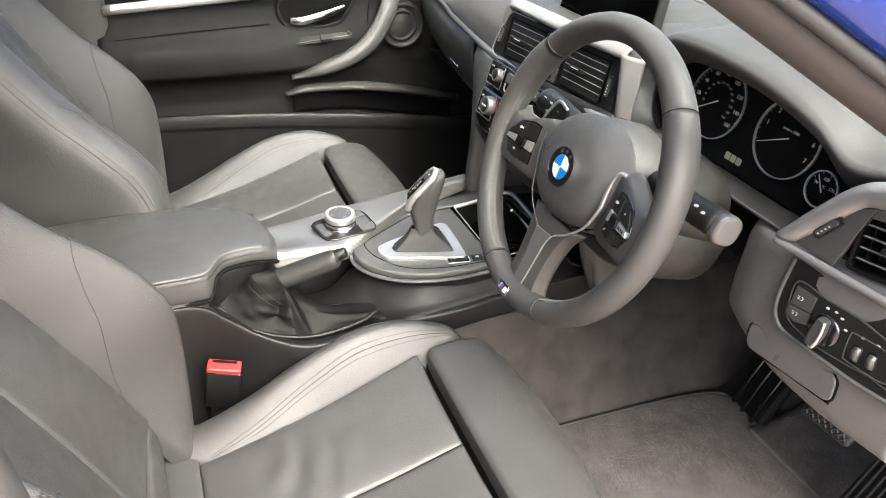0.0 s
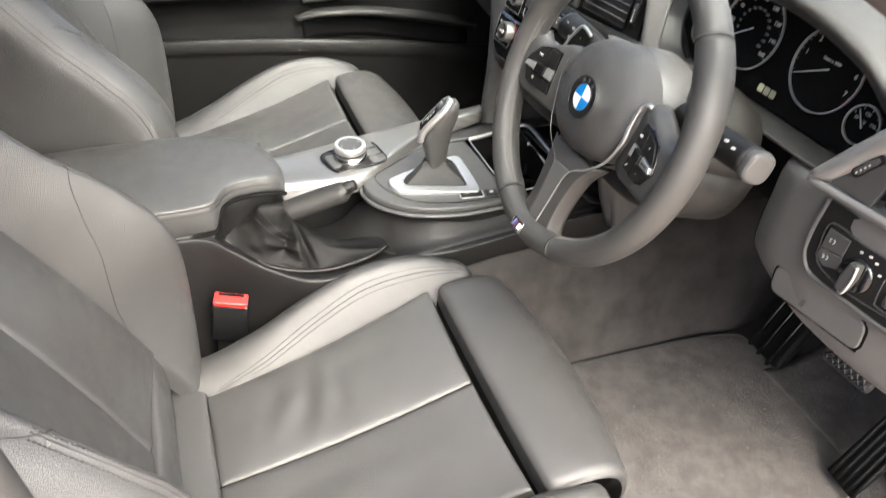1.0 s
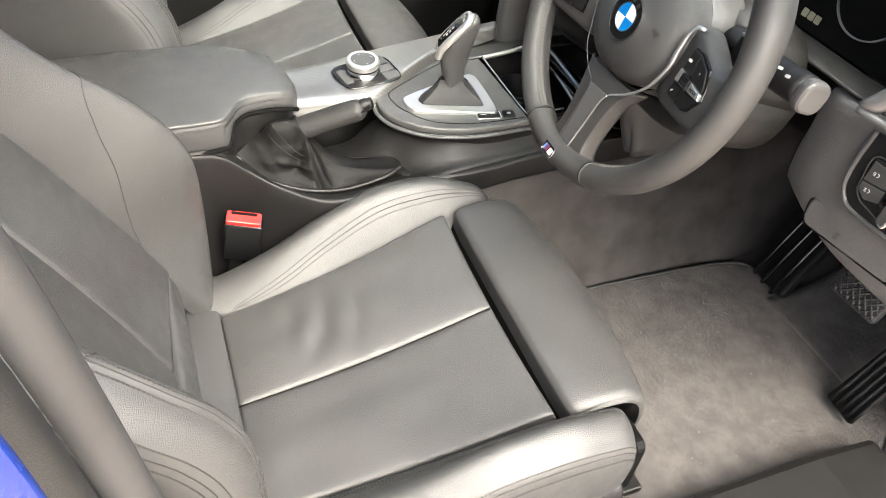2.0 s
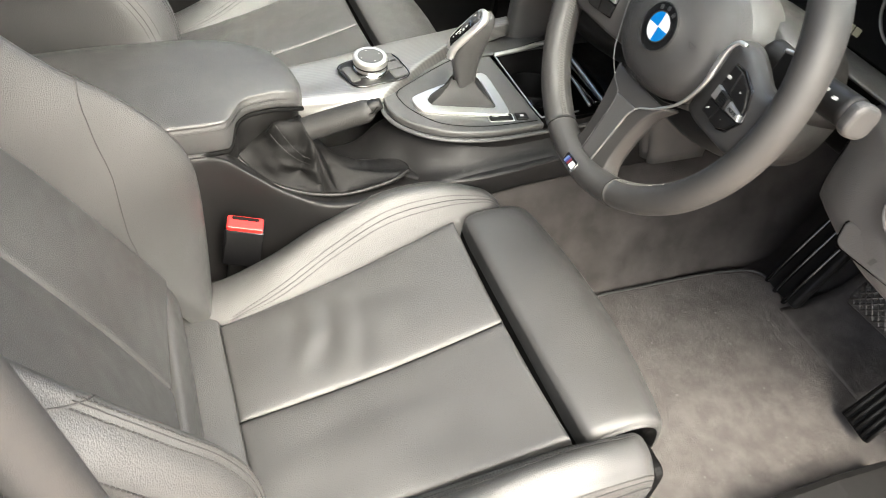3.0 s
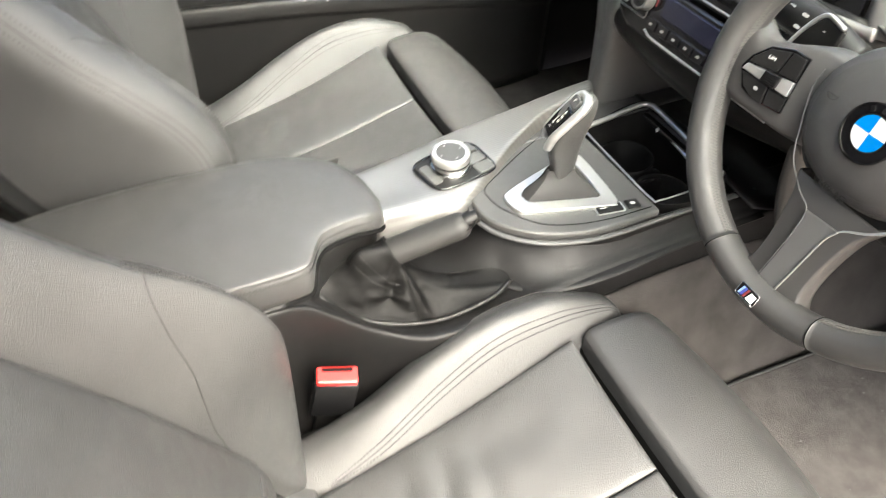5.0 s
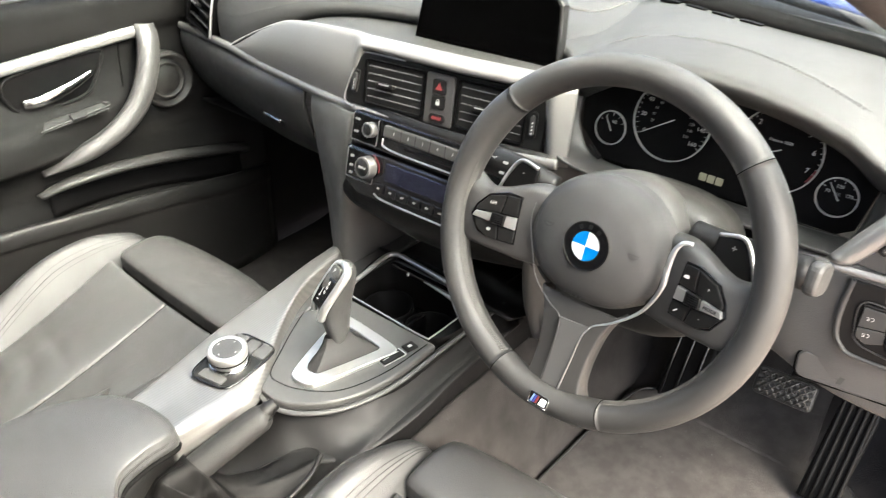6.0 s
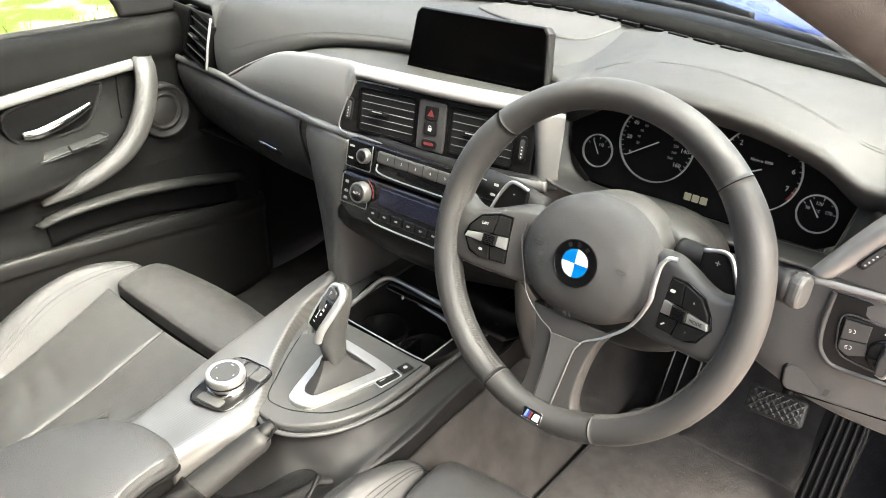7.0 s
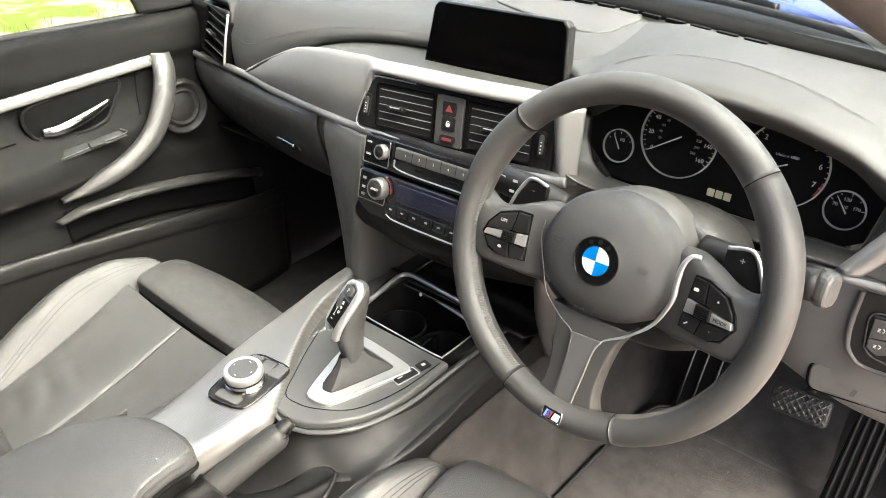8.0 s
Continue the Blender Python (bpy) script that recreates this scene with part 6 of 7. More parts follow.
# ---------- air vents ----------
def vent(name, m, w, h, slats, label):
    """A vent in the plane of m: dark box, frame, angled slats, centre tab and thumb wheel."""
    v = thing(name, m.translation, label, "air vent", "air vents")
    o, i = rounded(w, h, 0.006), rounded(w - 0.008, h - 0.008, 0.004)
    verts = [m @ V((x, y, z)) for ring, z in ((o, -0.002), (o, 0.004), (i, 0.003), (i, -0.045)) for x, y in ring]
    n = len(o)
    faces = [(k * n + a, k * n + (a + 1) % n, (k + 1) * n + (a + 1) % n, (k + 1) * n + a) for k in range(3) for a in range(n)]
    faces.append(tuple(range(3 * n, 4 * n)))
    put("vent_frame", mesh_of("vent_frame", verts, faces, MATTEBLACK, False), v, "", 0.0012)
    for k in range(slats):
        y = -h / 2 + 0.006 + (h - 0.012) * (k + 0.5) / slats
        mm = m @ pose(0, y, -0.007, -8, 0, 0)
        prism("slat", rounded(w - 0.010, 0.0026, 0.0010, 2), mm, 0.008, DARK, v, 0.0005, segs=1)
        # pale strip painting the highlight along the slat's front
        prism("slat_glint", rounded(w - 0.012, 0.0011, 0.0004, 1), mm @ pose(0, 0.0006, 0.008), 0.0005, SLATGLINT, v, 0.0)
    for k in range(-4, 5):
        prism("rear_blade", rounded(0.0015, h - 0.012, 0.0005, 1), m @ pose(k * w * 0.11, 0, -0.036), 0.018, DARK, v, 0.0)
    tab = m @ pose(-w * 0.10, 0.0, 0.002, -12)
    prism("vent_tab", rounded(0.030, 0.006, 0.002, 2), tab, 0.010, DARK, v, 0.0015)
    prism("tab_inlay", rounded(0.018, 0.0016, 0.0006, 1), tab @ pose(0, 0.0006, 0.010), 0.0006, SATIN, v, 0.0)
    return v


def thumb_wheel(m, parent):
    prism("wheel_slot", rounded(0.010, 0.034, 0.004), m @ pose(0, 0, 0.000), 0.0035, DARK, parent, 0.001)
    prism("thumb_wheel", rounded(0.006, 0.026, 0.003), m @ pose(0, 0, 0.003), 0.004, RUBBER, parent, 0.002)
    for k in range(4):
        prism("wheel_mark", rounded(0.002, 0.0018, 0.0005, 1), m @ pose(0.0008, -0.010 + 0.0045 * k, 0.0072), 0.0003, WHITE, parent, 0.0)


CV = plane_at((0.026, 0.1725, 0.598), (0.315, 0.036, 0.002), (0, 0.18, 0.98))
prism("vent_panel", [(-0.163, -0.036), (-0.164, -0.020), (-0.142, 0.034), (-0.130, 0.0405), (0.158, 0.0405), (0.163, 0.034), (0.163, -0.038), (0.158, -0.041)][::-1], CV @ pose(0, 0, -0.008), 0.0075, DARK, dash, 0.002)
tube("panel_edge", [CV @ V((x, y, -0.0005)) for x, y in ((-0.150, -0.0405), (-0.1635, -0.036), (-0.1645, -0.020), (-0.1425, 0.034), (-0.130, 0.0412), (-0.06, 0.0412))], 0.0011, SATIN, dash, 50, 6)
lv = vent("center_vent", CV @ pose(-0.076, 0.001, -0.001), 0.106, 0.066, 5, "black centre air vent with angled slats beside the hazard switch")
rv = vent("center_vent", CV @ pose(0.084, 0.001, -0.001), 0.106, 0.066, 5, "black centre air vent with angled slats beside the hazard switch")
thumb_wheel(CV @ pose(-0.144, -0.002, 0.0, 0, 0, -8), lv)
thumb_wheel(CV @ pose(0.149, -0.002, 0.0), rv)
hz = thing("hazard_switch_panel", CV.translation, "grey switch panel with hazard, lock and assist keys", "switch panel")
HZ = CV @ pose(0.004, 0, 0.0)
prism("panel", rounded(0.046, 0.070, 0.004), HZ, 0.004, GREY, hz, 0.0015)
prism("hazard_key", rounded(0.022, 0.020, 0.003), HZ @ pose(0, 0.018, 0.003), 0.003, DARK, hz, 0.001)
tri = [(0, 0.006), (-0.006, -0.004), (0.006, -0.004)]
prism("hazard_mark", tri, HZ @ pose(0, 0.018, 0.0062), 0.0003, REDDIM, hz, 0.0, "red warning triangle")
prism("lock_key", rounded(0.022, 0.019, 0.003), HZ @ pose(0, -0.003, 0.003), 0.003, DARK, hz, 0.001)
prism("lock_mark", rounded(0.006, 0.005, 0.001, 2), HZ @ pose(0, -0.004, 0.0062), 0.0003, WHITE, hz, 0.0)
hoop("lock_mark_bow", 0.0022, 0.0008, 0.0003, HZ @ pose(0, -0.001, 0.0062), WHITE, hz, 12, a0=0, a1=180)
prism("assist_key", rounded(0.026, 0.012, 0.005), HZ @ pose(0, -0.0245, 0.003), 0.003, DARK, hz, 0.001)
prism("assist_mark", rounded(0.016, 0.004, 0.001, 2), HZ @ pose(0, -0.0245, 0.0062), 0.0003, REDDIM, hz, 0.0)

PV = plane_at((-0.597, 0.211, 0.612), (0.985, -0.17, 0.0), (0.10, 0.22, 0.97))
pv = vent("side_vent", PV @ pose(0.004, 0, 0, 0, 0, -10), 0.100, 0.086, 4, "black side air vent at the passenger's end")
tube("vent_edge", [PV @ V((0.058, 0.046, 0.004)), PV @ V((0.059, 0.0, 0.006)), PV @ V((0.057, -0.048, 0.004))], 0.0024, SATIN, pv, 14, 8)
DV = plane_at((0.6579, 0.1885, 0.603), (0.98, 0.18, 0.09), (-0.1, 0.15, 0.97))
dv = vent("side_vent", DV @ pose(0.018, 0.0, -0.003), 0.110, 0.058, 4, "black side air vent at the driver's end")
thumb_wheel(DV @ pose(-0.0635, 0.0030, 0.0010, 0, 0, -40), dv)
prism("vent_face", [(-0.0935, -0.0240), (-0.0400, 0.0325), (-0.0250, 0.0365), (-0.0300, 0.0260), (-0.0480, -0.0330)][::-1], DV @ pose(0, 0, -0.006), 0.0075, GREY, dv, 0.001)
prism("vent_face_rim", [(-0.0300, 0.0260), (-0.0250, 0.0365), (0.072, 0.0440), (0.072, 0.0290)][::-1], DV @ pose(0, 0, -0.006), 0.0075, GREY, dv, 0.001)
outer = [(-0.1170, -0.0270), (-0.0860, 0.0120), (-0.0568, 0.0444), (-0.0299, 0.0590), (0.02, 0.0660), (0.078, 0.0700)]
inner = [(-0.0950, -0.0245), (-0.0680, 0.0030), (-0.0410, 0.0325), (-0.0250, 0.0385), (0.02, 0.0430), (0.078, 0.0470)]
cage("silver_wedge", [[DV @ V((x, y, -0.006)) for x, y in outer], [DV @ V((x * 0.7 + u * 0.3, y * 0.7 + v * 0.3, 0.004)) for (x, y), (u, v) in zip(outer, inner)], [DV @ V((x * 0.2 + u * 0.8, y * 0.2 + v * 0.8, 0.003)) for (x, y), (u, v) in zip(outer, inner)], [DV @ V((x, y, -0.002)) for x, y in inner]], SILVERP, 16, 40, parent=dash, solid=0.003, label="satin silver trim round the vent")
cage("silver_wedge_lower", [[DV @ V((x, y, 0.002)) for x, y in ((-0.1140, -0.0275), (-0.060, -0.0330), (0.0105, -0.0400), (0.078, -0.0450))], [DV @ V((x, y, 0.004)) for x, y in ((-0.1130, -0.0300), (-0.060, -0.0358), (0.0105, -0.0430), (0.078, -0.0480))], [DV @ V((x, y, -0.002)) for x, y in ((-0.1110, -0.0318), (-0.060, -0.0388), (0.0138, -0.0470), (0.078, -0.0520))]], SILVERP, 10, 30, parent=dash, solid=0.003, label="bright satin bar under the vent")
prism("driver_fascia", [(-0.105, -0.030), (-0.055, 0.042), (-0.02, 0.060), (0.09, 0.070), (0.09, -0.055), (0.0, -0.048)][::-1], DV @ pose(0, 0, -0.070), 0.006, DARK, dash, 0.001)

# ---------- instruments ----------
ins = thing("instrument_cluster", (0.39, 0.24, 0.6), "black instrument cluster with four dials", "instrument cluster")
IM = plane_at((0.389, 0.242, 0.610), (1, 0, 0), (0, 0.22, 0.975))
prism("cluster_face", [(-0.180, 0.018), (-0.165, 0.058), (-0.10, 0.078), (0.10, 0.078), (0.150, 0.055), (0.172, 0.012), (0.162, -0.040), (0.145, -0.050), (-0.138, -0.050), (-0.175, -0.018)][::-1], IM @ pose(0, 0, -0.006), 0.005, MATTEBLACK, ins, 0.001)
cowl = []
for k, d in ((1.0, -0.001), (1.06, 0.010), (1.12, 0.030), (1.16, 0.042)):
    cowl.append([IM @ V((x * k, y * k, d)) for x, y in ((-0.182, 0.018), (-0.177, -0.018), (-0.140, -0.053), (0.0, -0.054), (0.145, -0.053), (0.165, -0.042), (0.175, 0.012))])
cage("cluster_surround", cowl, GREY, 14, 50, parent=ins, solid=0.003)


def dial(x, y, r, arcs=((0, 360),)):
    m = IM @ pose(x, y, 0)
    for a0, a1 in arcs:
        hoop("dial_ring", r, 0.0015, 0.0030, m, SATIN, ins, 56, a0=a0, a1=a1)
    return m


def needle(m, length, deg):
    a = m @ pose(0, 0, 0.0024, 0, 0, deg)
    prism("needle", [(-0.004, -0.0008), (length, -0.0004), (length, 0.0004), (-0.004, 0.0008)], a, 0.0006, WHITE, ins, 0.0)


def numerals(m, r, items, size, material=None):
    for text, deg in items:
        word("dial_numeral", text, size, m @ pose(r * math.cos(radians(deg)), r * math.sin(radians(deg)), 0.0004), material or WHITE, ins)


def ticks(m, r, n, a0, a1, size=0.004):
    for k in range(n + 1):
        a = a0 + (a1 - a0) * k / n
        prism("dial_tick", rounded(size if k % 2 == 0 else size * 0.6, 0.0007, 0.0002, 1), m @ pose(r * math.cos(radians(a)), r * math.sin(radians(a)), 0.0002, 0, 0, a), 0.0004, WHITE, ins, 0.0)


SP = dial(-0.060, 0.0185, 0.0475)
ticks(SP, 0.0445, 32, 211, -33)
numerals(SP, 0.0365, [(str(v), 211 - 244 * v / 160) for v in (0, 20, 40, 60, 80, 100, 120, 140, 160)], 0.0072)
numerals(SP, 0.0245, [(str(v), 211 - 244 * v / 260) for v in (20, 40, 60, 80, 100, 120, 140, 160, 180, 200, 220, 240, 260)], 0.0045, DIMWHITE)
needle(SP, 0.042, 213)
TA = dial(0.064, 0.0185, 0.0465)
ticks(TA, 0.0445, 28, 200, -20)
numerals(TA, 0.0365, [(str(v), 200 - 220 * v / 7) for v in (1, 2, 3, 4, 5, 6, 7)], 0.0082)
hoop("red_zone", 0.0445, 0.0030, 0.0004, TA, REDDIM, ins, 12, a0=-34, a1=-12)
word("dial_unit", "1/min x 1000", 0.0048, TA @ pose(0, 0.010, 0.0004), WHITE, ins)
needle(TA, 0.042, 206)
FU = dial(-0.1345, -0.0095, 0.0205)
word("dial_numeral", "1/2", 0.0055, FU @ pose(0.003, 0.008, 0.0004), WHITE, ins)
ticks(FU, 0.0165, 4, 150, 30, 0.003)
needle(FU, 0.016, 122)
TE = dial(0.135, -0.0115, 0.0205)
numerals(TE, 0.0115, [("120", 92), ("170", 20), ("70", 160)], 0.0052)
word("dial_unit", "°C", 0.0042, TE @ pose(0.000, 0.003, 0.0004), WHITE, ins)
ticks(TE, 0.0175, 4, 150, 10, 0.003)
needle(TE, 0.017, 128)
# lit maker's word, kept as plain bars
for k in range(3):
    prism("display_bar", rounded(0.0085, 0.0090, 0.001, 2), IM @ pose(-0.0065 + 0.0100 * k, -0.0335, 0.0002), 0.0004, AMBER, ins, 0.0, "pale lit display bar")
prism("cluster_button", rounded(0.022, 0.006, 0.002), IM @ pose(-0.147, -0.044, 0.000, 0, 0, -35), 0.005, DARK, ins, 0.001)

# ---------- display ----------
scr = thing("display_screen", (0.047, 0.25, 0.65), "switched-off wide display screen in a dark frame", "screen")
SM = plane_at((0.041, 0.252, 0.688), (0.998, 0.045, 0.0), (0, 0.20, 0.98))
so = [(-0.120, -0.050), (0.120, -0.050), (0.122, -0.042), (0.113, 0.041), (0.106, 0.049), (-0.106, 0.049), (-0.113, 0.041), (-0.122, -0.042)]
prism("housing", so, SM @ pose(0, 0, -0.018), 0.018, DARK, scr, 0.004, segs=3)
prism("panel_glass", [(x * 0.972, y * 0.95) for x, y in so], SM @ pose(0, 0, -0.0005), 0.0025, SCREEN, scr, 0.001, "black glass panel")

# ---------- radio and climate panels ----------
RMX = plane_at((0.046, 0.131, 0.540), (1, 0.03, 0.0), (0, 0.25, 0.97))
radio = thing("radio_panel", RMX.translation, "radio panel with preset keys and a silver knob", "radio")
prism("panel", rounded(0.292, 0.046, 0.004), RMX @ pose(0, 0, -0.02), 0.018, BLACK, radio, 0.002)
frame_pts = rounded(0.050, 0.040, 0.004)
prism("key_block", frame_pts, RMX @ pose(-0.119, 0.001, -0.003), 0.004, BLACK, radio, 0.001)
tube("bright_frame", [RMX @ V((x - 0.119, y + 0.001, 0.001)) for x, y in frame_pts[9:] + frame_pts[:2]], 0.0008, PULL, radio, 40, 6)
lathe("knob", [(0.0112, 0), (0.0108, 0.010), (0.0098, 0.0115), (0.0082, 0.0117), (0.0080, 0.0108), (0.0, 0.0108)], RMX @ pose(-0.106, 0.003, 0.0), PULL, radio, 32, "satin silver volume knob")
lathe("knob_face", [(0.0079, 0), (0.0077, 0.0006), (0, 0.0008)], RMX @ pose(-0.106, 0.003, 0.0106), DARK, radio, 28)
for x, y in ((-0.135, 0.012), (-0.135, -0.006)):
    prism("key_mark", rounded(0.010, 0.003, 0.001, 2), RMX @ pose(x, y, 0.0012), 0.0003, DIMWHITE, radio, 0.0)
prism("preset_strip", rounded(0.225, 0.017, 0.003), RMX @ pose(0.030, 0.008, -0.003), 0.006, GREY, radio, 0.002)
for k in range(8):
    word("preset_mark", str(k + 1), 0.0055, RMX @ pose(-0.062 + 0.0262 * k, 0.008, 0.0031), WHITE, radio)
    prism("preset_gap", rounded(0.0007, 0.016, 0.0002, 1), RMX @ pose(-0.049 + 0.0262 * k, 0.008, 0.0029), 0.0003, SEAM, radio, 0.0)
prism("disc_slot", rounded(0.150, 0.0035, 0.0012, 2), RMX @ pose(0.030, -0.009, -0.0022), 0.0012, SEAM, radio, 0.0)
tube("bright_line", [RMX @ V((-0.085, -0.004, -0.001)), RMX @ V((-0.070, -0.017, -0.001)), RMX @ V((0.06, -0.018, -0.001)), RMX @ V((0.14, -0.018, -0.001))], 0.0012, SATIN, radio, 24, 6)

CMX = plane_at((0.046, 0.114, 0.482), (1, 0.03, 0.0), (0, 0.25, 0.97))
clim = thing("climate_panel", CMX.translation, "gloss black climate panel with a dark display", "climate control")
prism("panel", [(-0.150, 0.032), (0.146, 0.032), (0.146, -0.030), (0.10, -0.036), (-0.120, -0.036), (-0.146, -0.022)][::-1], CMX @ pose(0, 0, -0.02), 0.018, BLACK, clim, 0.003)
prism("key_block", rounded(0.052, 0.042, 0.004), CMX @ pose(-0.117, 0.008, -0.003), 0.004, BLACK, clim, 0.001)
cf = rounded(0.054, 0.044, 0.004)
tube("bright_frame", [CMX @ V((x - 0.117, y + 0.008, 0.001)) for x, y in cf[6:] + cf[:2]], 0.0008, PULL, clim, 40, 6)
lathe("knob", [(0.0165, 0), (0.0158, 0.013), (0.0146, 0.0148), (0.0126, 0.0150), (0.0124, 0.0142), (0.0, 0.0142)], CMX @ pose(-0.100, 0.010, 0.0), PULL, clim, 36, "satin silver temperature knob")
lathe("knob_face", [(0.0123, 0), (0.0120, 0.001), (0, 0.0012)], CMX @ pose(-0.100, 0.010, 0.0140), DARK, clim, 30)
word("knob_mark", "AUTO", 0.0052, CMX @ pose(-0.100, 0.010, 0.0153), WHITE, clim)
hoop("warm_mark", 0.0205, 0.0016, 0.0006, CMX @ pose(-0.100, 0.010, 0.0008), REDDIM, clim, 16, a0=-10, a1=70)
for y in (0.018, 0.004, -0.007):
    prism("key_mark", rounded(0.007, 0.004, 0.001, 2), CMX @ pose(-0.134, y, 0.0012), 0.0003, DIMWHITE, clim, 0.0)
prism("display", rounded(0.170, 0.026, 0.003), CMX @ pose(0.016, 0.012, -0.0022), 0.0025, LCD, clim, 0.001, "dark blue display")
for k in range(8):
    prism("climate_key", rounded(0.0205, 0.014, 0.002), CMX @ pose(-0.076 + 0.023 * k, -0.015, -0.003), 0.004, BLACK, clim, 0.001)
    prism("climate_mark", rounded(0.0055, 0.0028, 0.001, 2), CMX @ pose(-0.076 + 0.023 * k, -0.015, 0.0012), 0.0003, DIMWHITE, clim, 0.0)
tube("bright_line", [CMX @ V((-0.085, -0.026, -0.001)), CMX @ V((-0.060, -0.031, -0.001)), CMX @ V((0.06, -0.031, -0.001)), CMX @ V((0.14, -0.031, -0.001))], 0.0012, SATIN, clim, 24, 6)
# stack skin behind the panels and the open tray below
cage("stack_skin", [[(-0.13, 0.160, 0.565), (0.05, 0.160, 0.565), (0.205, 0.190, 0.565)], [(-0.125, 0.148, 0.52), (0.05, 0.148, 0.52), (0.205, 0.178, 0.52)], [(-0.125, 0.132, 0.455), (0.05, 0.132, 0.455), (0.205, 0.165, 0.455)], [(-0.125, 0.128, 0.42), (0.05, 0.128, 0.41), (0.205, 0.165, 0.42)], [(-0.125, 0.170, 0.385), (0.05, 0.170, 0.375), (0.205, 0.19, 0.39)], [(-0.125, 0.30, 0.36), (0.05, 0.30, 0.35), (0.205, 0.30, 0.36)]], DARK, 24, 14, parent=dash, solid=0.004)
cage("tray", [[(-0.13, 0.185, 0.296), (0.03, 0.185, 0.294), (0.16, 0.185, 0.285)], [(-0.13, 0.24, 0.285), (0.03, 0.24, 0.280), (0.17, 0.24, 0.275)], [(-0.13, 0.33, 0.285), (0.03, 0.33, 0.280), (0.18, 0.33, 0.275)], [(-0.13, 0.34, 0.37), (0.03, 0.34, 0.37), (0.20, 0.34, 0.37)]], DARK, 16, 10, parent=dash, solid=0.004)

# ---------- driver's lower panel and light switch ----------
lower = thing("knee_panel", (0.5, 0.2, 0.45), "grey lower dashboard panel with a small flap", "dashboard panel")
rows = []
for x, y, zt, zb in ((0.215, 0.300, 0.545, 0.44), (0.36, 0.290, 0.54, 0.43), (0.470, 0.275, 0.545, 0.435), (0.482, 0.214, 0.548, 0.436), (0.494, 0.192, 0.550, 0.438), (0.525, 0.181, 0.552, 0.434), (0.56, 0.178, 0.556, 0.424), (0.60, 0.178, 0.560, 0.416), (0.66, 0.185, 0.572, 0.410), (0.73, 0.200, 0.585, 0.406)):
    rows.append([(x, y + 0.02, zt), (x, y + 0.004, zt - 0.008), (x, y, zt - 0.05), (x, y - 0.002, (zt + zb) / 2 - 0.02), (x, y + 0.001, zb + 0.004), (x, y + 0.012, zb - 0.010), (x, y + 0.05, zb - 0.022), (x, y + 0.16, zb - 0.05), (x, y + 0.34, zb - 0.03)])
# inner rows of the panel blackened to paint the shaded gap beside the column
cage("panel_shade", rows[:5], MATTEBLACK, 40, 40, parent=lower, solid=0.005, flip=True, label="knee panel beside the steering column, blackened as shade")
cage("panel_skin", rows[4:], KNEE, 60, 40, parent=lower, solid=0.005, flip=True)
LM = plane_at((0.6485, 0.1793, 0.4964), (0.985, 0.13, 0.10), (-0.10, 0.10, 0.985))
FL = plane_at((0.607, 0.1780, 0.4385), (0.99, 0.05, 0.085), (-0.085, 0.02, 0.99))
prism("flap", rounded(0.118, 0.034, 0.010), FL, 0.005, KNEE, lower, 0.0022, "flap with a finger notch", segs=3)
fo = rounded(0.120, 0.036, 0.011)
tube("flap_gap", [FL @ V((x, y, 0.0022)) for x, y in fo + fo[:1]], 0.0014, SEAM, lower, 60, 6)
prism("flap_notch", [(-0.004, -0.006), (0.001, -0.006), (0.005, 0.005), (0.000, 0.006)], FL @ pose(-0.014, -0.004, 0.005), 0.0006, STALKGREY, lower, 0.0)
lsw = thing("light_switch", LM.translation, "headlight switch panel with a rotary knob and keys", "switch panel")
carrier = [(-0.070, 0.062), (-0.0745, 0.030), (-0.0745, 0.002), (-0.068, -0.012), (-0.056, -0.020), (-0.013, -0.026), (0.033, -0.031), (0.075, -0.032), (0.078, 0.050)]
prism("carrier", carrier, LM @ pose(0, 0, -0.006), 0.010, CONSOLE, lsw, 0.002)
tube("frame_edge", [LM @ V((x, y, 0.003)) for x, y in carrier[:8]], 0.0034, GREYSOFT, lsw, 60, 10, 0.8, "smooth grey edge round the switch panel")
deck = [(-0.0600, 0.0045), (-0.0570, 0.0410), (-0.0208, 0.0370), (0.0156, 0.0340), (0.045, 0.0270), (0.072, 0.0250), (0.072, -0.0165), (0.040, -0.0160), (0.0164, -0.0165), (-0.0173, -0.0150), (-0.050, -0.0060)]
prism("switch_deck", deck[::-1], LM @ pose(0, 0, 0.002), 0.005, DARK, lsw, 0.0015)
tube("deck_line", [LM @ V((x, y, 0.0062)) for x, y in deck + deck[:1]], 0.0009, GREY, lsw, 90, 6)
for pts, mx, my in (([(-0.0575, 0.0160), (-0.0550, 0.0375), (-0.0310, 0.0345), (-0.0330, 0.0160)], -0.0465, 0.0262), ([(-0.0580, 0.0050), (-0.0575, 0.0148), (-0.0330, 0.0148), (-0.0310, 0.0020), (-0.0480, -0.0020)], -0.0475, 0.0080)):
    fk = prism("fog_key", pts[::-1], LM @ pose(0, 0, 0.0065), 0.0025, GREY, lsw, 0.0008)
    hoop("fog_mark", 0.0019, 0.0007, 0.0004, LM @ pose(mx, my, 0.0090), WHITE, fk, 14, a0=-90, a1=90)
    for k in range(3):
        prism("fog_mark_ray", rounded(0.0026, 0.0006, 0.0002, 1), LM @ pose(mx - 0.0030, my - 0.0015 + 0.0015 * k, 0.0090), 0.0004, WHITE, fk, 0.0)
DI = LM @ pose(-0.0145, 0.006, 0.0065)
lathe("dial_base", [(0.0180, 0), (0.0180, 0.003), (0.0160, 0.0045), (0, 0.0045)], DI, BLACK, lsw, 36)
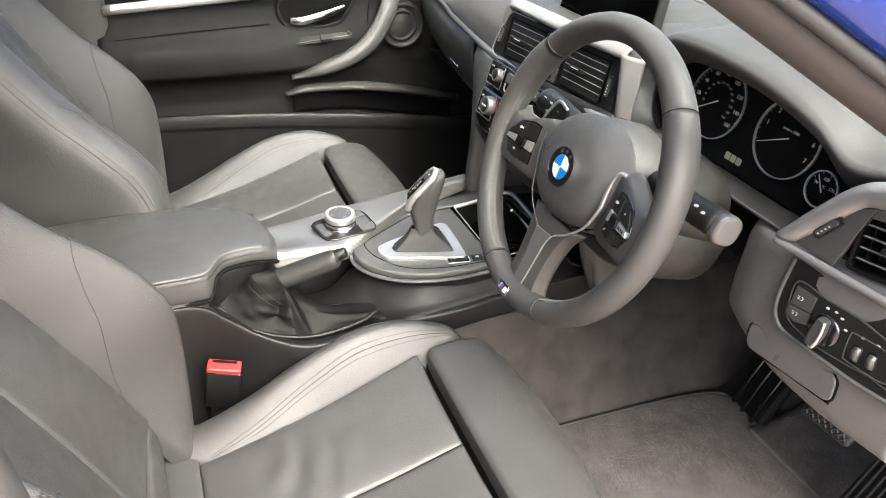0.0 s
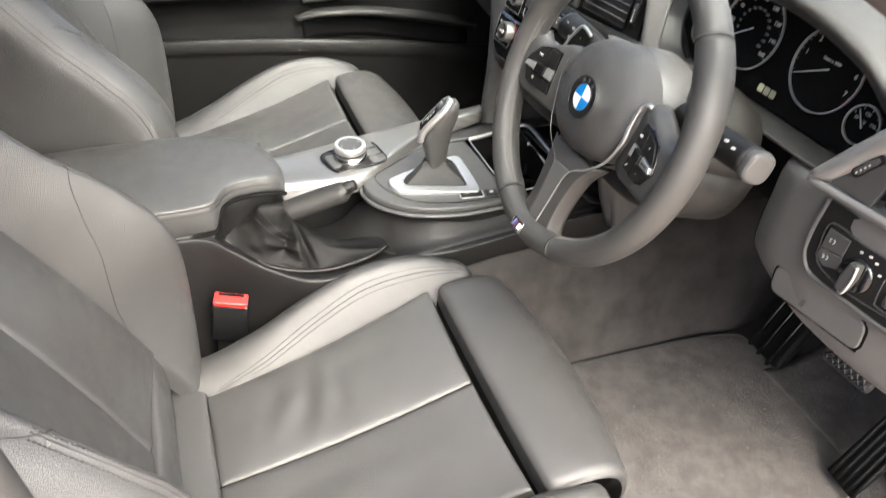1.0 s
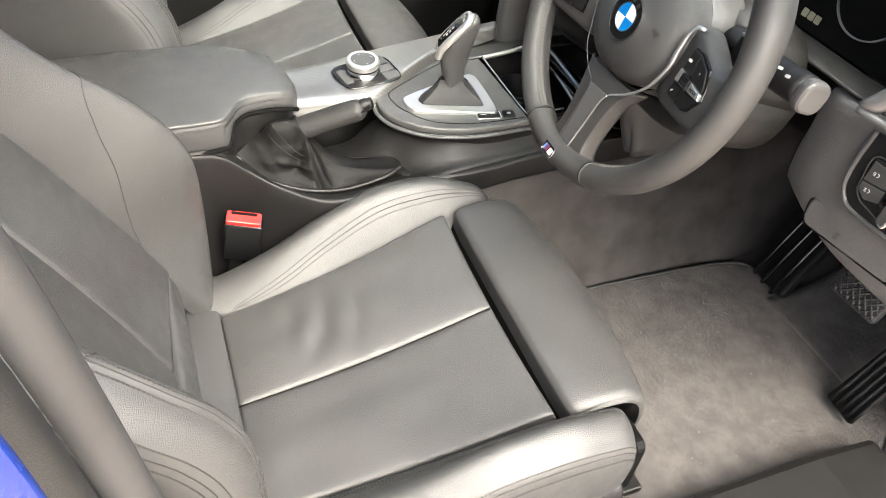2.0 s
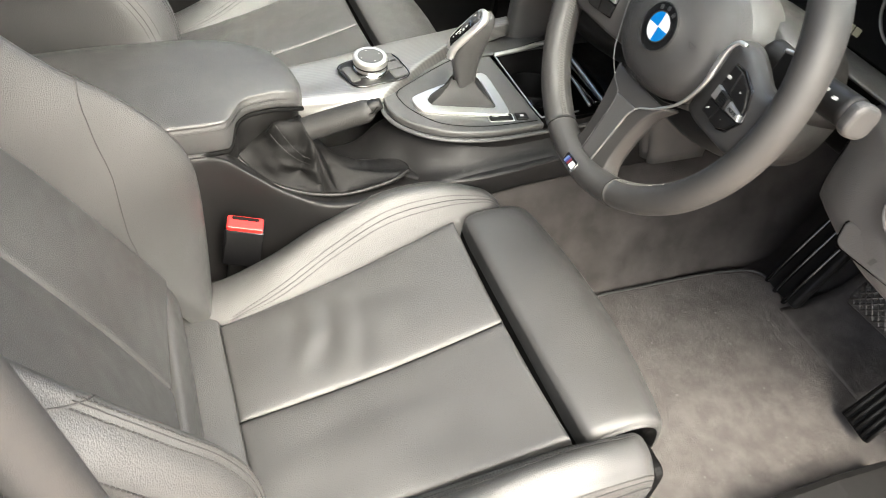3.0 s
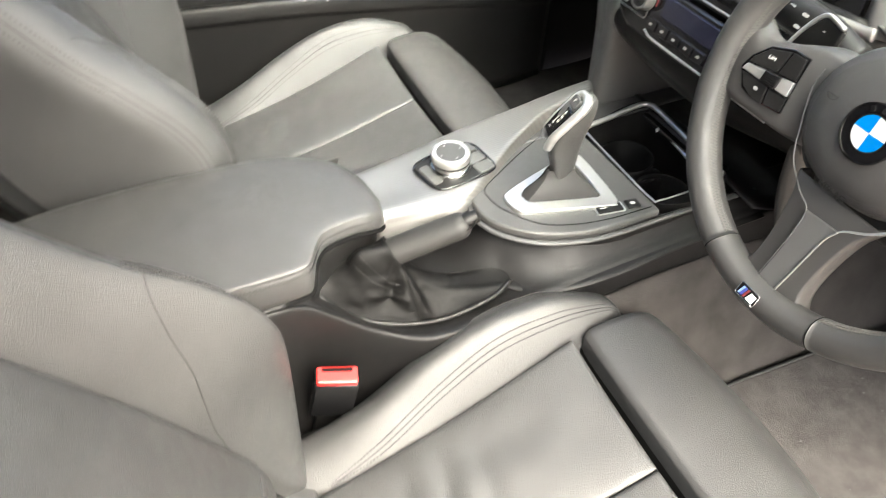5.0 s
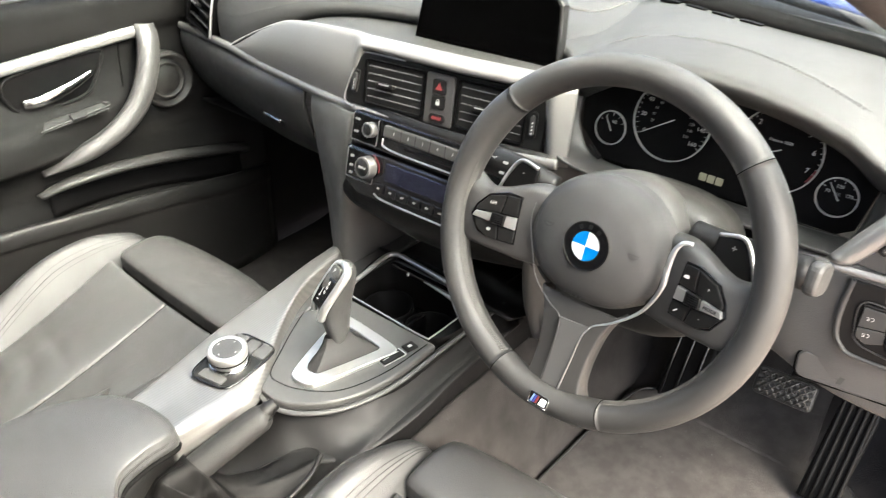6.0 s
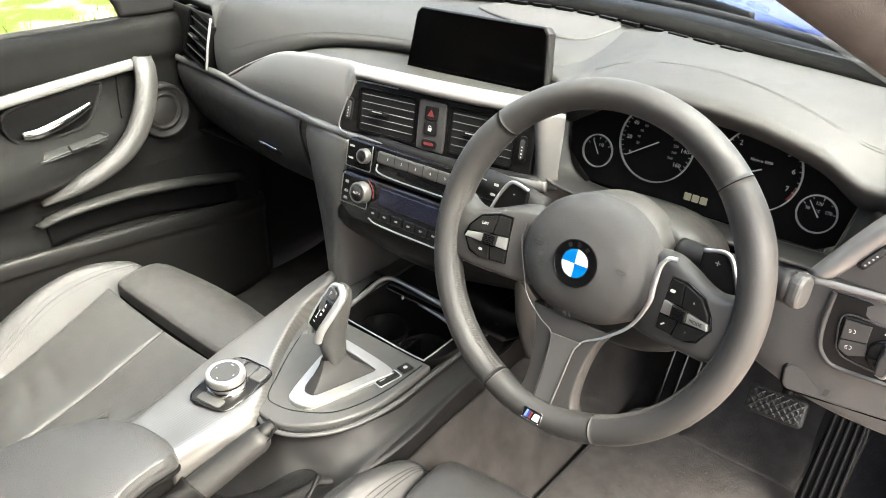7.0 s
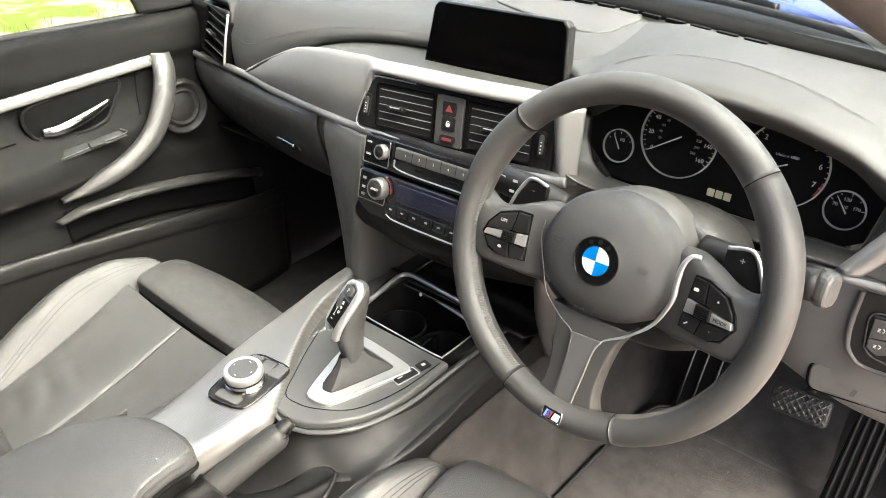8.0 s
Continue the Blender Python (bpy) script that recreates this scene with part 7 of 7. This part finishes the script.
dg = prism("dial_grip", [(-0.0055, -0.0165), (0.0045, -0.0170), (0.0070, 0.0), (0.0055, 0.0155), (-0.0040, 0.0165), (-0.0065, 0.0)], DI @ pose(0, 0, 0.004, 0, 0, -8), 0.013, GREY, lsw, 0.0025, "rotary grip with a silver edge", segs=3)
tube("grip_edge", [DI @ pose(0, 0, 0, 0, 0, -8) @ V(q) for q in ((0.0050, 0.0150, 0.0165), (0.0066, 0.0, 0.0170), (0.0040, -0.0155, 0.0160), (-0.0040, -0.0160, 0.0120))], 0.0018, SATIN, dg, 20, 8)
for x, y in ((-0.0178, 0.0294), (-0.0081, 0.0296), (-0.0005, 0.0262), (0.0063, 0.0169)):
    prism("dial_mark", rounded(0.0036, 0.0022, 0.0008, 2), LM @ pose(x, y, 0.0070), 0.0004, WHITE, lsw, 0.0)
dbox = [(0.012, 0.0150), (0.018, 0.0185), (0.060, 0.0130), (0.060, -0.0130), (0.018, -0.0125), (0.012, -0.0070)]
tube("dimmer_frame", [LM @ V((x, y, 0.0070)) for x, y in dbox + dbox[:1]], 0.0008, GREY, lsw, 60, 6)
for x in (0.0236, 0.0394):
    prism("dimmer_slot", rounded(0.0095, 0.020, 0.003), LM @ pose(x, -0.001, 0.0065), 0.0010, BLACK, lsw, 0.0003)
    dw = lathe("dimmer_wheel", [(0.0, -0.0035), (0.0085, -0.0035), (0.0092, 0.0), (0.0085, 0.0035), (0, 0.0035)], LM @ pose(x, -0.001, 0.0035, 0, 90, 0), GREY, lsw, 24)
    prism("dimmer_mark", rounded(0.004, 0.0022, 0.0008, 2), LM @ pose(x + 0.001, 0.0180, 0.0070), 0.0004, WHITE, lsw, 0.0)
cage("under_dash", [[(x, 0.36, 0.40), (x, 0.55, 0.36), (x, 0.79, 0.40)] for x in (0.2, 0.45, 0.73)], DARK, 8, 8, parent=lower, solid=0.004, flip=True)


# ---------- passenger door ----------
door = thing("passenger_door", (-0.74, -0.1, 0.0), "closed front door lined in black leather with silver trim", "car door")


def on_door(y, z, out=0.0):
    return V((-0.722 + out, y, z))


rows = []
for y in (-0.52, -0.40, -0.25, -0.10, 0.05, 0.18, 0.30, 0.40):
    k = max(0.0, min(1.0, (0.05 - y) / 0.2))
    rows.append([on_door(y, 0.642, -0.02), on_door(y, 0.640, 0.008), on_door(y, 0.622, 0.020), on_door(y, 0.575, 0.014), on_door(y, 0.545, 0.000), on_door(y, 0.50, -0.004), on_door(y, 0.455, 0.004 + 0.016 * k), on_door(y, 0.425, 0.010 + 0.042 * k), on_door(y, 0.375, 0.008 + 0.046 * k), on_door(y, 0.345, 0.002 + 0.014 * k), on_door(y, 0.30, 0.0), on_door(y, 0.24, 0.006), on_door(y, 0.10, 0.010), on_door(y, -0.05, 0.0)])
cage("door_lining", rows, DOORSKIN, 60, 90, parent=door, solid=0.01)
tube("silver_strip", [on_door(-0.50, 0.516, 0.012), on_door(-0.30, 0.530, 0.012), on_door(-0.10, 0.545, 0.013), on_door(0.06, 0.556, 0.013), on_door(0.128, 0.560, 0.013)], 0.0065, SATIN, door, 40, 10, 1.75, "satin silver strip", up=(0, 0, 1))
# pull handle
ph = [on_door(0.150, 0.572, 0.014), on_door(0.144, 0.540, 0.036), on_door(0.122, 0.485, 0.050), on_door(0.085, 0.430, 0.056), on_door(0.030, 0.390, 0.054), on_door(-0.04, 0.362, 0.042), on_door(-0.105, 0.342, 0.018)]
band_rows = []
for i, p in enumerate(catmull(ph, 24)):
    q = catmull(ph, 24)
    along = (q[min(i + 1, 23)] - q[max(i - 1, 0)]).normalized()
    side = along.cross(V((1, 0, 0))).normalized()
    hw = float(np.interp(i / 23, (0, 0.15, 0.5, 0.8, 1.0), (0.0215, 0.0215, 0.0205, 0.0165, 0.006)))
    band_rows.append([p + side * hw * a + V((b, 0, 0)) for a, b in ((-0.8, -0.022), (-1.0, -0.006), (-0.82, 0.002), (-0.3, 0.007), (0.3, 0.006), (0.82, -0.001), (1.0, -0.009), (0.8, -0.022))])
cage("pull_handle", band_rows, HANDLE, 70, 30, parent=door, solid=0.002, label="broad curved pull handle in hatched satin silver")
DM = plane_at((-0.720, -0.030, 0.505), (0, 1, 0.10), (0, -0.1, 1))
bez = [(-0.102, 0.022), (-0.060, 0.034), (0.080, 0.030), (0.096, 0.020), (0.062, -0.026), (0.040, -0.048), (-0.062, -0.046), (-0.092, -0.030)]
for _ in range(2):
    bez = [q for a, b in zip(bez, bez[1:] + bez[:1]) for q in ((a[0] * 0.75 + b[0] * 0.25, a[1] * 0.75 + b[1] * 0.25), (a[0] * 0.25 + b[0] * 0.75, a[1] * 0.25 + b[1] * 0.75))]
prism("handle_bezel", bez[::-1], DM @ pose(0, 0, -0.004), 0.010, MATTEBLACK, door, 0.003)
tube("bezel_edge", [DM @ V((x, y, 0.006)) for x, y in bez + bez[:1]], 0.0036, DOORSKIN, door, 120, 10)
tube("opening_lever", [DM @ V((-0.074, -0.022, 0.010)), DM @ V((-0.045, -0.024, 0.017)), DM @ V((0.010, -0.016, 0.020)), DM @ V((0.060, -0.006, 0.015))], 0.0046, CHROME, door, 30, 14, 2.0, "bright metal opening lever", taper=lambda t: 0.5 + 0.9 * math.sin(math.pi * (0.15 + 0.62 * t)) - 0.45 * t)
prism("switch_plate", [(-0.075, -0.010), (0.06, -0.006), (0.05, 0.012), (-0.06, 0.012)], plane_at((-0.692, -0.020, 0.432), (0, 1, 0.06), (-0.75, 0, 0.66)) @ pose(0, 0, 0.004), 0.004, DARK, door, 0.002)
tube("switch_rim", [(-0.6805, -0.094, 0.431), (-0.6830, -0.02, 0.4385), (-0.6850, 0.038, 0.4440), (-0.6920, 0.030, 0.4520)], 0.0010, GREY, door, 30, 6)
prism("window_switch", rounded(0.030, 0.014, 0.002), plane_at((-0.688, -0.022, 0.436), (0, 1, 0.06), (-0.75, 0, 0.66)) @ pose(0, 0, 0.003), 0.006, DARK, door, 0.002)
SPK = plane_at((-0.714, 0.172, 0.456), (0, 1, 0), (0, 0, 1))
lathe("speaker", [(0.0, 0.006), (0.026, 0.006), (0.030, 0.002), (0.033, 0.009), (0.036, 0.010), (0.039, 0.003), (0.044, 0.002), (0.049, 0.013), (0.053, 0.014), (0.057, 0.004), (0.057, -0.01)], SPK @ pose(0, 0, 0.008), LOUD, door, 44, "round dark loudspeaker cover")
tube("lining_seam", [on_door(-0.51, 0.452, 0.021), on_door(-0.35, 0.462, 0.018), on_door(-0.15, 0.472, 0.012)], 0.0012, SEAM, door, 24, 6)
tube("lining_seam", [on_door(0.098, 0.548, 0.002), on_door(0.094, 0.50, -0.002), on_door(0.088, 0.46, 0.006)], 0.0014, SEAM, door, 16, 6)
# matte black sheet between the lips, painting the shade inside the pocket
cage("pocket_shade", [[on_door(y, z + 0.012, 0.0085), on_door(y, z - 0.02, 0.0085), on_door(y, z - 0.055, 0.0105)] for y, z in ((-0.105, 0.302), (-0.05, 0.306), (0.06, 0.300), (0.18, 0.278), (0.32, 0.250))], MATTEBLACK, 24, 8, parent=door, solid=0.002, label="black sheet painting the shade inside the pocket")
# map pocket: proud lower shell with a long lipped opening
pocket = []
for y, zt, o in ((-0.52, 0.268, 0.016), (-0.40, 0.272, 0.030), (-0.20, 0.268, 0.046), (0.0, 0.252, 0.054), (0.15, 0.236, 0.056), (0.28, 0.215, 0.050), (0.38, 0.20, 0.030)):
    pocket.append([on_door(y, zt - 0.010, o - 0.024), on_door(y, zt, o - 0.012), on_door(y, zt - 0.003, o), on_door(y, zt - 0.028, o + 0.004), on_door(y, zt - 0.05, o - 0.002), on_door(y, 0.10, o - 0.006), on_door(y, -0.03, o - 0.012)])
cage("map_pocket", pocket, DARK, 44, 26, parent=door, solid=0.004)
cage("pocket_lip", [[on_door(-0.125, 0.304, 0.012), on_door(-0.06, 0.322, 0.02), on_door(0.06, 0.320, 0.022), on_door(0.20, 0.298, 0.02), on_door(0.34, 0.262, 0.01)], [on_door(-0.120, 0.300, 0.022), on_door(-0.06, 0.312, 0.034), on_door(0.06, 0.308, 0.036), on_door(0.20, 0.286, 0.032), on_door(0.34, 0.252, 0.02)], [on_door(-0.115, 0.296, 0.010), on_door(-0.06, 0.302, 0.016), on_door(0.06, 0.296, 0.016), on_door(0.20, 0.272, 0.014), on_door(0.34, 0.24, 0.006)]], GLOVE, 10, 40, parent=door, solid=0.003)
stitch("lining_stitching", [on_door(-0.50, 0.374, 0.055), on_door(-0.3, 0.376, 0.055), on_door(-0.12, 0.380, 0.054), on_door(0.0, 0.390, 0.03)], door)
tube("window_seal", [on_door(-0.55, 0.648, -0.012), on_door(-0.2, 0.646, -0.012), on_door(0.1, 0.642, -0.012), on_door(0.27, 0.638, -0.012)], 0.006, RUBBER, door, 20, 8)
put("window_pane", mesh_of("window_pane", [(-0.742, -0.55, 0.64), (-0.742, 0.20, 0.64), (-0.70, -0.12, 1.0), (-0.70, -0.55, 1.06)], [(0, 1, 2, 3)], GLASS, False), door, solid=0.004).visible_shadow = False
cage("mirror_base", [[on_door(0.13, 0.648, 0.0), on_door(0.20, 0.646, 0.006), on_door(0.30, 0.65, 0.0)], [on_door(0.12, 0.68, -0.005), on_door(0.20, 0.69, 0.0), on_door(0.30, 0.68, -0.005)], [on_door(0.08, 0.74, -0.02), on_door(0.16, 0.74, -0.02), on_door(0.24, 0.73, -0.02)]], DARK, 12, 12, parent=door, solid=0.01)
cage("rear_quarter", [[(-0.735, -1.7, 0.68), (-0.735, -1.0, 0.68), (-0.735, -0.55, 0.66)], [(-0.735, -1.7, 0.3), (-0.73, -1.0, 0.3), (-0.725, -0.55, 0.3)], [(-0.735, -1.7, -0.05), (-0.73, -1.0, -0.05), (-0.725, -0.55, -0.05)]], DARK, 10, 10, parent=door, solid=0.02)
cage("outer_skin", [[(-0.762, y, 0.628), (-0.80, y, 0.595), (-0.815, y, 0.40), (-0.81, y, 0.10), (-0.79, y, -0.12)] for y in (-0.55, -0.2, 0.15, 0.45)], PAINT, 16, 16, parent=door, solid=0.004, flip=True, label="blue painted outer skin")
wing_mirror = thing("wing_mirror", (-0.90, 0.14, 0.70), "dark wing mirror outside the passenger window", "wing mirror")
lathe("mirror_shell", [(0.0, 0.05), (0.05, 0.045), (0.085, 0.02), (0.09, 0.0), (0.085, -0.01)], Matrix.Translation((-0.90, 0.14, 0.735)) @ pose(0, 0, 0, -90, 0, -15) @ Matrix.Diagonal((1.1, 0.75, 1, 1)), BLACK, wing_mirror, 32)

# ---------- outside ----------
ws = cage("windscreen", [[(x, 0.650 - 0.62 * x * x, 0.668), (x * 0.86, 0.22 - 0.50 * x * x, 0.90), (x * 0.68, -0.18 - 0.20 * (x / 0.74) ** 2, 1.12)] for x in (-0.72, -0.45, -0.2, 0, 0.2, 0.45, 0.72)], GLASS, 20, 12, solid=0.004)
tagged(ws, "clear laminated windscreen", "windscreen", "", "structure")
ws.visible_shadow = False


def band_y(x):
    """Front edge of the black band at the foot of the windscreen."""
    return 0.560 - 0.305 * math.sqrt(x * x + 0.012)


band = cage("screen_band", [[(x, band_y(x), 0.700), (x, band_y(x) + 0.005, 0.7085), (x, band_y(x) + 0.045, 0.7095), (x, band_y(x) + 0.070, 0.704)] for x in (-0.70, -0.6, -0.5, -0.4, -0.25, -0.12, 0, 0.12, 0.25, 0.4, 0.5, 0.6, 0.70)], BANDBLACK, 30, 8, solid=0.004)
tagged(band, "black band along the foot of the windscreen", "trim", "", "trim")
car = thing("bonnet", (0, 1.2, 0.6), "blue painted bonnet with beads of rain", "bonnet")
cage("bonnet_skin", [[(x, y - 0.62 * x * x * max(0, 1.3 - y), z - 0.05 * (x / 0.8) ** 2 + (0.012 if abs(x) == 0.45 else 0)) for x in (-0.85, -0.7, -0.45, -0.2, 0, 0.2, 0.45, 0.7, 0.85)] for y, z in ((0.83, 0.655), (0.845, 0.672), (1.0, 0.672), (1.3, 0.645), (1.7, 0.55), (1.85, 0.40))], WETPAINT, 40, 40, parent=car, solid=0.004, flip=True)
cowlt = cage("scuttle", [[(x, 0.655 - 0.64 * x * x, 0.664), (x, 0.670 - 0.64 * x * x, 0.688), (x, 0.72 - 0.66 * x * x, 0.690), (x, 0.80 - 0.72 * x * x, 0.680), (x, 0.855 - 0.78 * x * x, 0.660)] for x in (-0.8, -0.5, -0.25, 0, 0.25, 0.5, 0.8)], DARK, 30, 14, solid=0.004)
tagged(cowlt, "dark plastic scuttle under the wipers", "scuttle", "", "structure")
ground = cage("ground", [[(x, y, -0.28 + 0.04 * math.sin(x * 0.7) * math.cos(y * 0.5) if abs(x) > 2 else -0.28) for x in (-400, -60, -12, -4, -1, 1, 4, 12, 60, 400)] for y in (-400, -60, -10, -3, 0, 3, 10, 60, 400)], EARTH, 60, 60, flip=True)
tagged(ground, "grass verge beside unseen pale ground that bounces warm light", "grass", "", "structure")

kick = cage("wall_far_footwell", [[(-0.735, 0.25, z), (-0.735, 0.5, z), (-0.72, 0.82, z)] for z in (-0.1, 0.2, 0.45, 0.64)], DARK, 8, 8, solid=0.02)
tagged(kick, "dark side lining of the passenger's footwell", "lining", "", "structure")
kick2 = cage("wall_near_footwell", [[(0.745, 0.46, z), (0.74, 0.6, z), (0.72, 0.82, z)] for z in (-0.1, 0.2, 0.45, 0.64)], DARK, 8, 8, solid=0.02, flip=True)
tagged(kick2, "dark side lining of the driver's footwell", "lining", "", "structure")

# dash top: loudspeaker grille and demister slots
def pad_top(x, y):
    """Height of the upper pad at a place."""
    h = [[float(np.interp(x, [r[0][0] for r in pad], [r[j][c] for r in pad])) for c in (1, 2)] for j in range(3, 7)]
    return float(np.interp(y, [q[0] for q in h], [q[1] for q in h]))


mesh_rows = []
for x, ya, yb in ((-0.110, 0.452, 0.500), (-0.095, 0.440, 0.528), (-0.02, 0.406, 0.530), (0.05, 0.381, 0.522), (0.105, 0.366, 0.512), (0.132, 0.376, 0.496), (0.144, 0.402, 0.475)):
    mesh_rows.append([(x, ya + (yb - ya) * k / 4, pad_top(x, ya + (yb - ya) * k / 4) + 0.0030) for k in range(5)])
cage("speaker_grille", mesh_rows, GRILLE, 30, 16, parent=dash, solid=0.004, flip=True, label="fine dark loudspeaker mesh")
for k in range(-7, 8):
    x = 0.044 * k + 0.02
    prism("demister_slot", rounded(0.034, 0.007, 0.002, 2), pose(x, band_y(x) - 0.012, 0.7010, 0, 0, -math.degrees(math.atan(0.305 * x / math.sqrt(x * x + 0.012)))), 0.0048, MATTEBLACK, dash, 0.0)
wiper = thing("wiper", (0.1, 0.62, 0.71), "black wiper resting at the foot of the windscreen", "wiper")
tube("wiper_blade", [(-0.30, 0.60, 0.716), (-0.05, 0.635, 0.718), (0.2, 0.605, 0.718), (0.42, 0.515, 0.717), (0.52, 0.455, 0.715)], 0.006, RUBBER, wiper, 40, 8)
tube("wiper_arm", [(-0.28, 0.66, 0.705), (0.0, 0.668, 0.722), (0.2, 0.625, 0.726), (0.30, 0.585, 0.722)], 0.007, DARK, wiper, 30, 8)

# blades of grass on the verge beside the car
random.seed(11)
gverts, gfaces = [], []
for i in range(16000):
    x = -1.05 - 4.2 * random.random() ** 1.4
    y = random.uniform(-1.2, 3.6)
    if noise.noise(V((x * 1.3, y * 1.3, 2))) < -0.18 and random.random() < 0.8:
        continue
    h, a = random.uniform(0.025, 0.075), random.uniform(0, 6.28)
    dx, dy = math.cos(a), math.sin(a)
    z, w2 = -0.29, random.uniform(0.002, 0.0045)
    lean = random.uniform(0.2, 0.9) * h
    k = len(gverts)
    gverts += [(x - dy * w2, y + dx * w2, z), (x + dy * w2, y - dx * w2, z), (x + dx * lean * 0.4 + dy * w2 * 0.7, y + dy * lean * 0.4 - dx * w2 * 0.7, z + h * 0.65), (x + dx * lean * 0.4 - dy * w2 * 0.7, y + dy * lean * 0.4 + dx * w2 * 0.7, z + h * 0.65), (x + dx * lean, y + dy * lean, z + h)]
    gfaces += [(k, k + 1, k + 2, k + 3), (k + 3, k + 2, k + 4)]
lawn = put("grass", mesh_of("grass", gverts, gfaces, GRASS, False))
tagged(lawn, "short bright green grass with thin worn patches", "grass", "", "stuff")
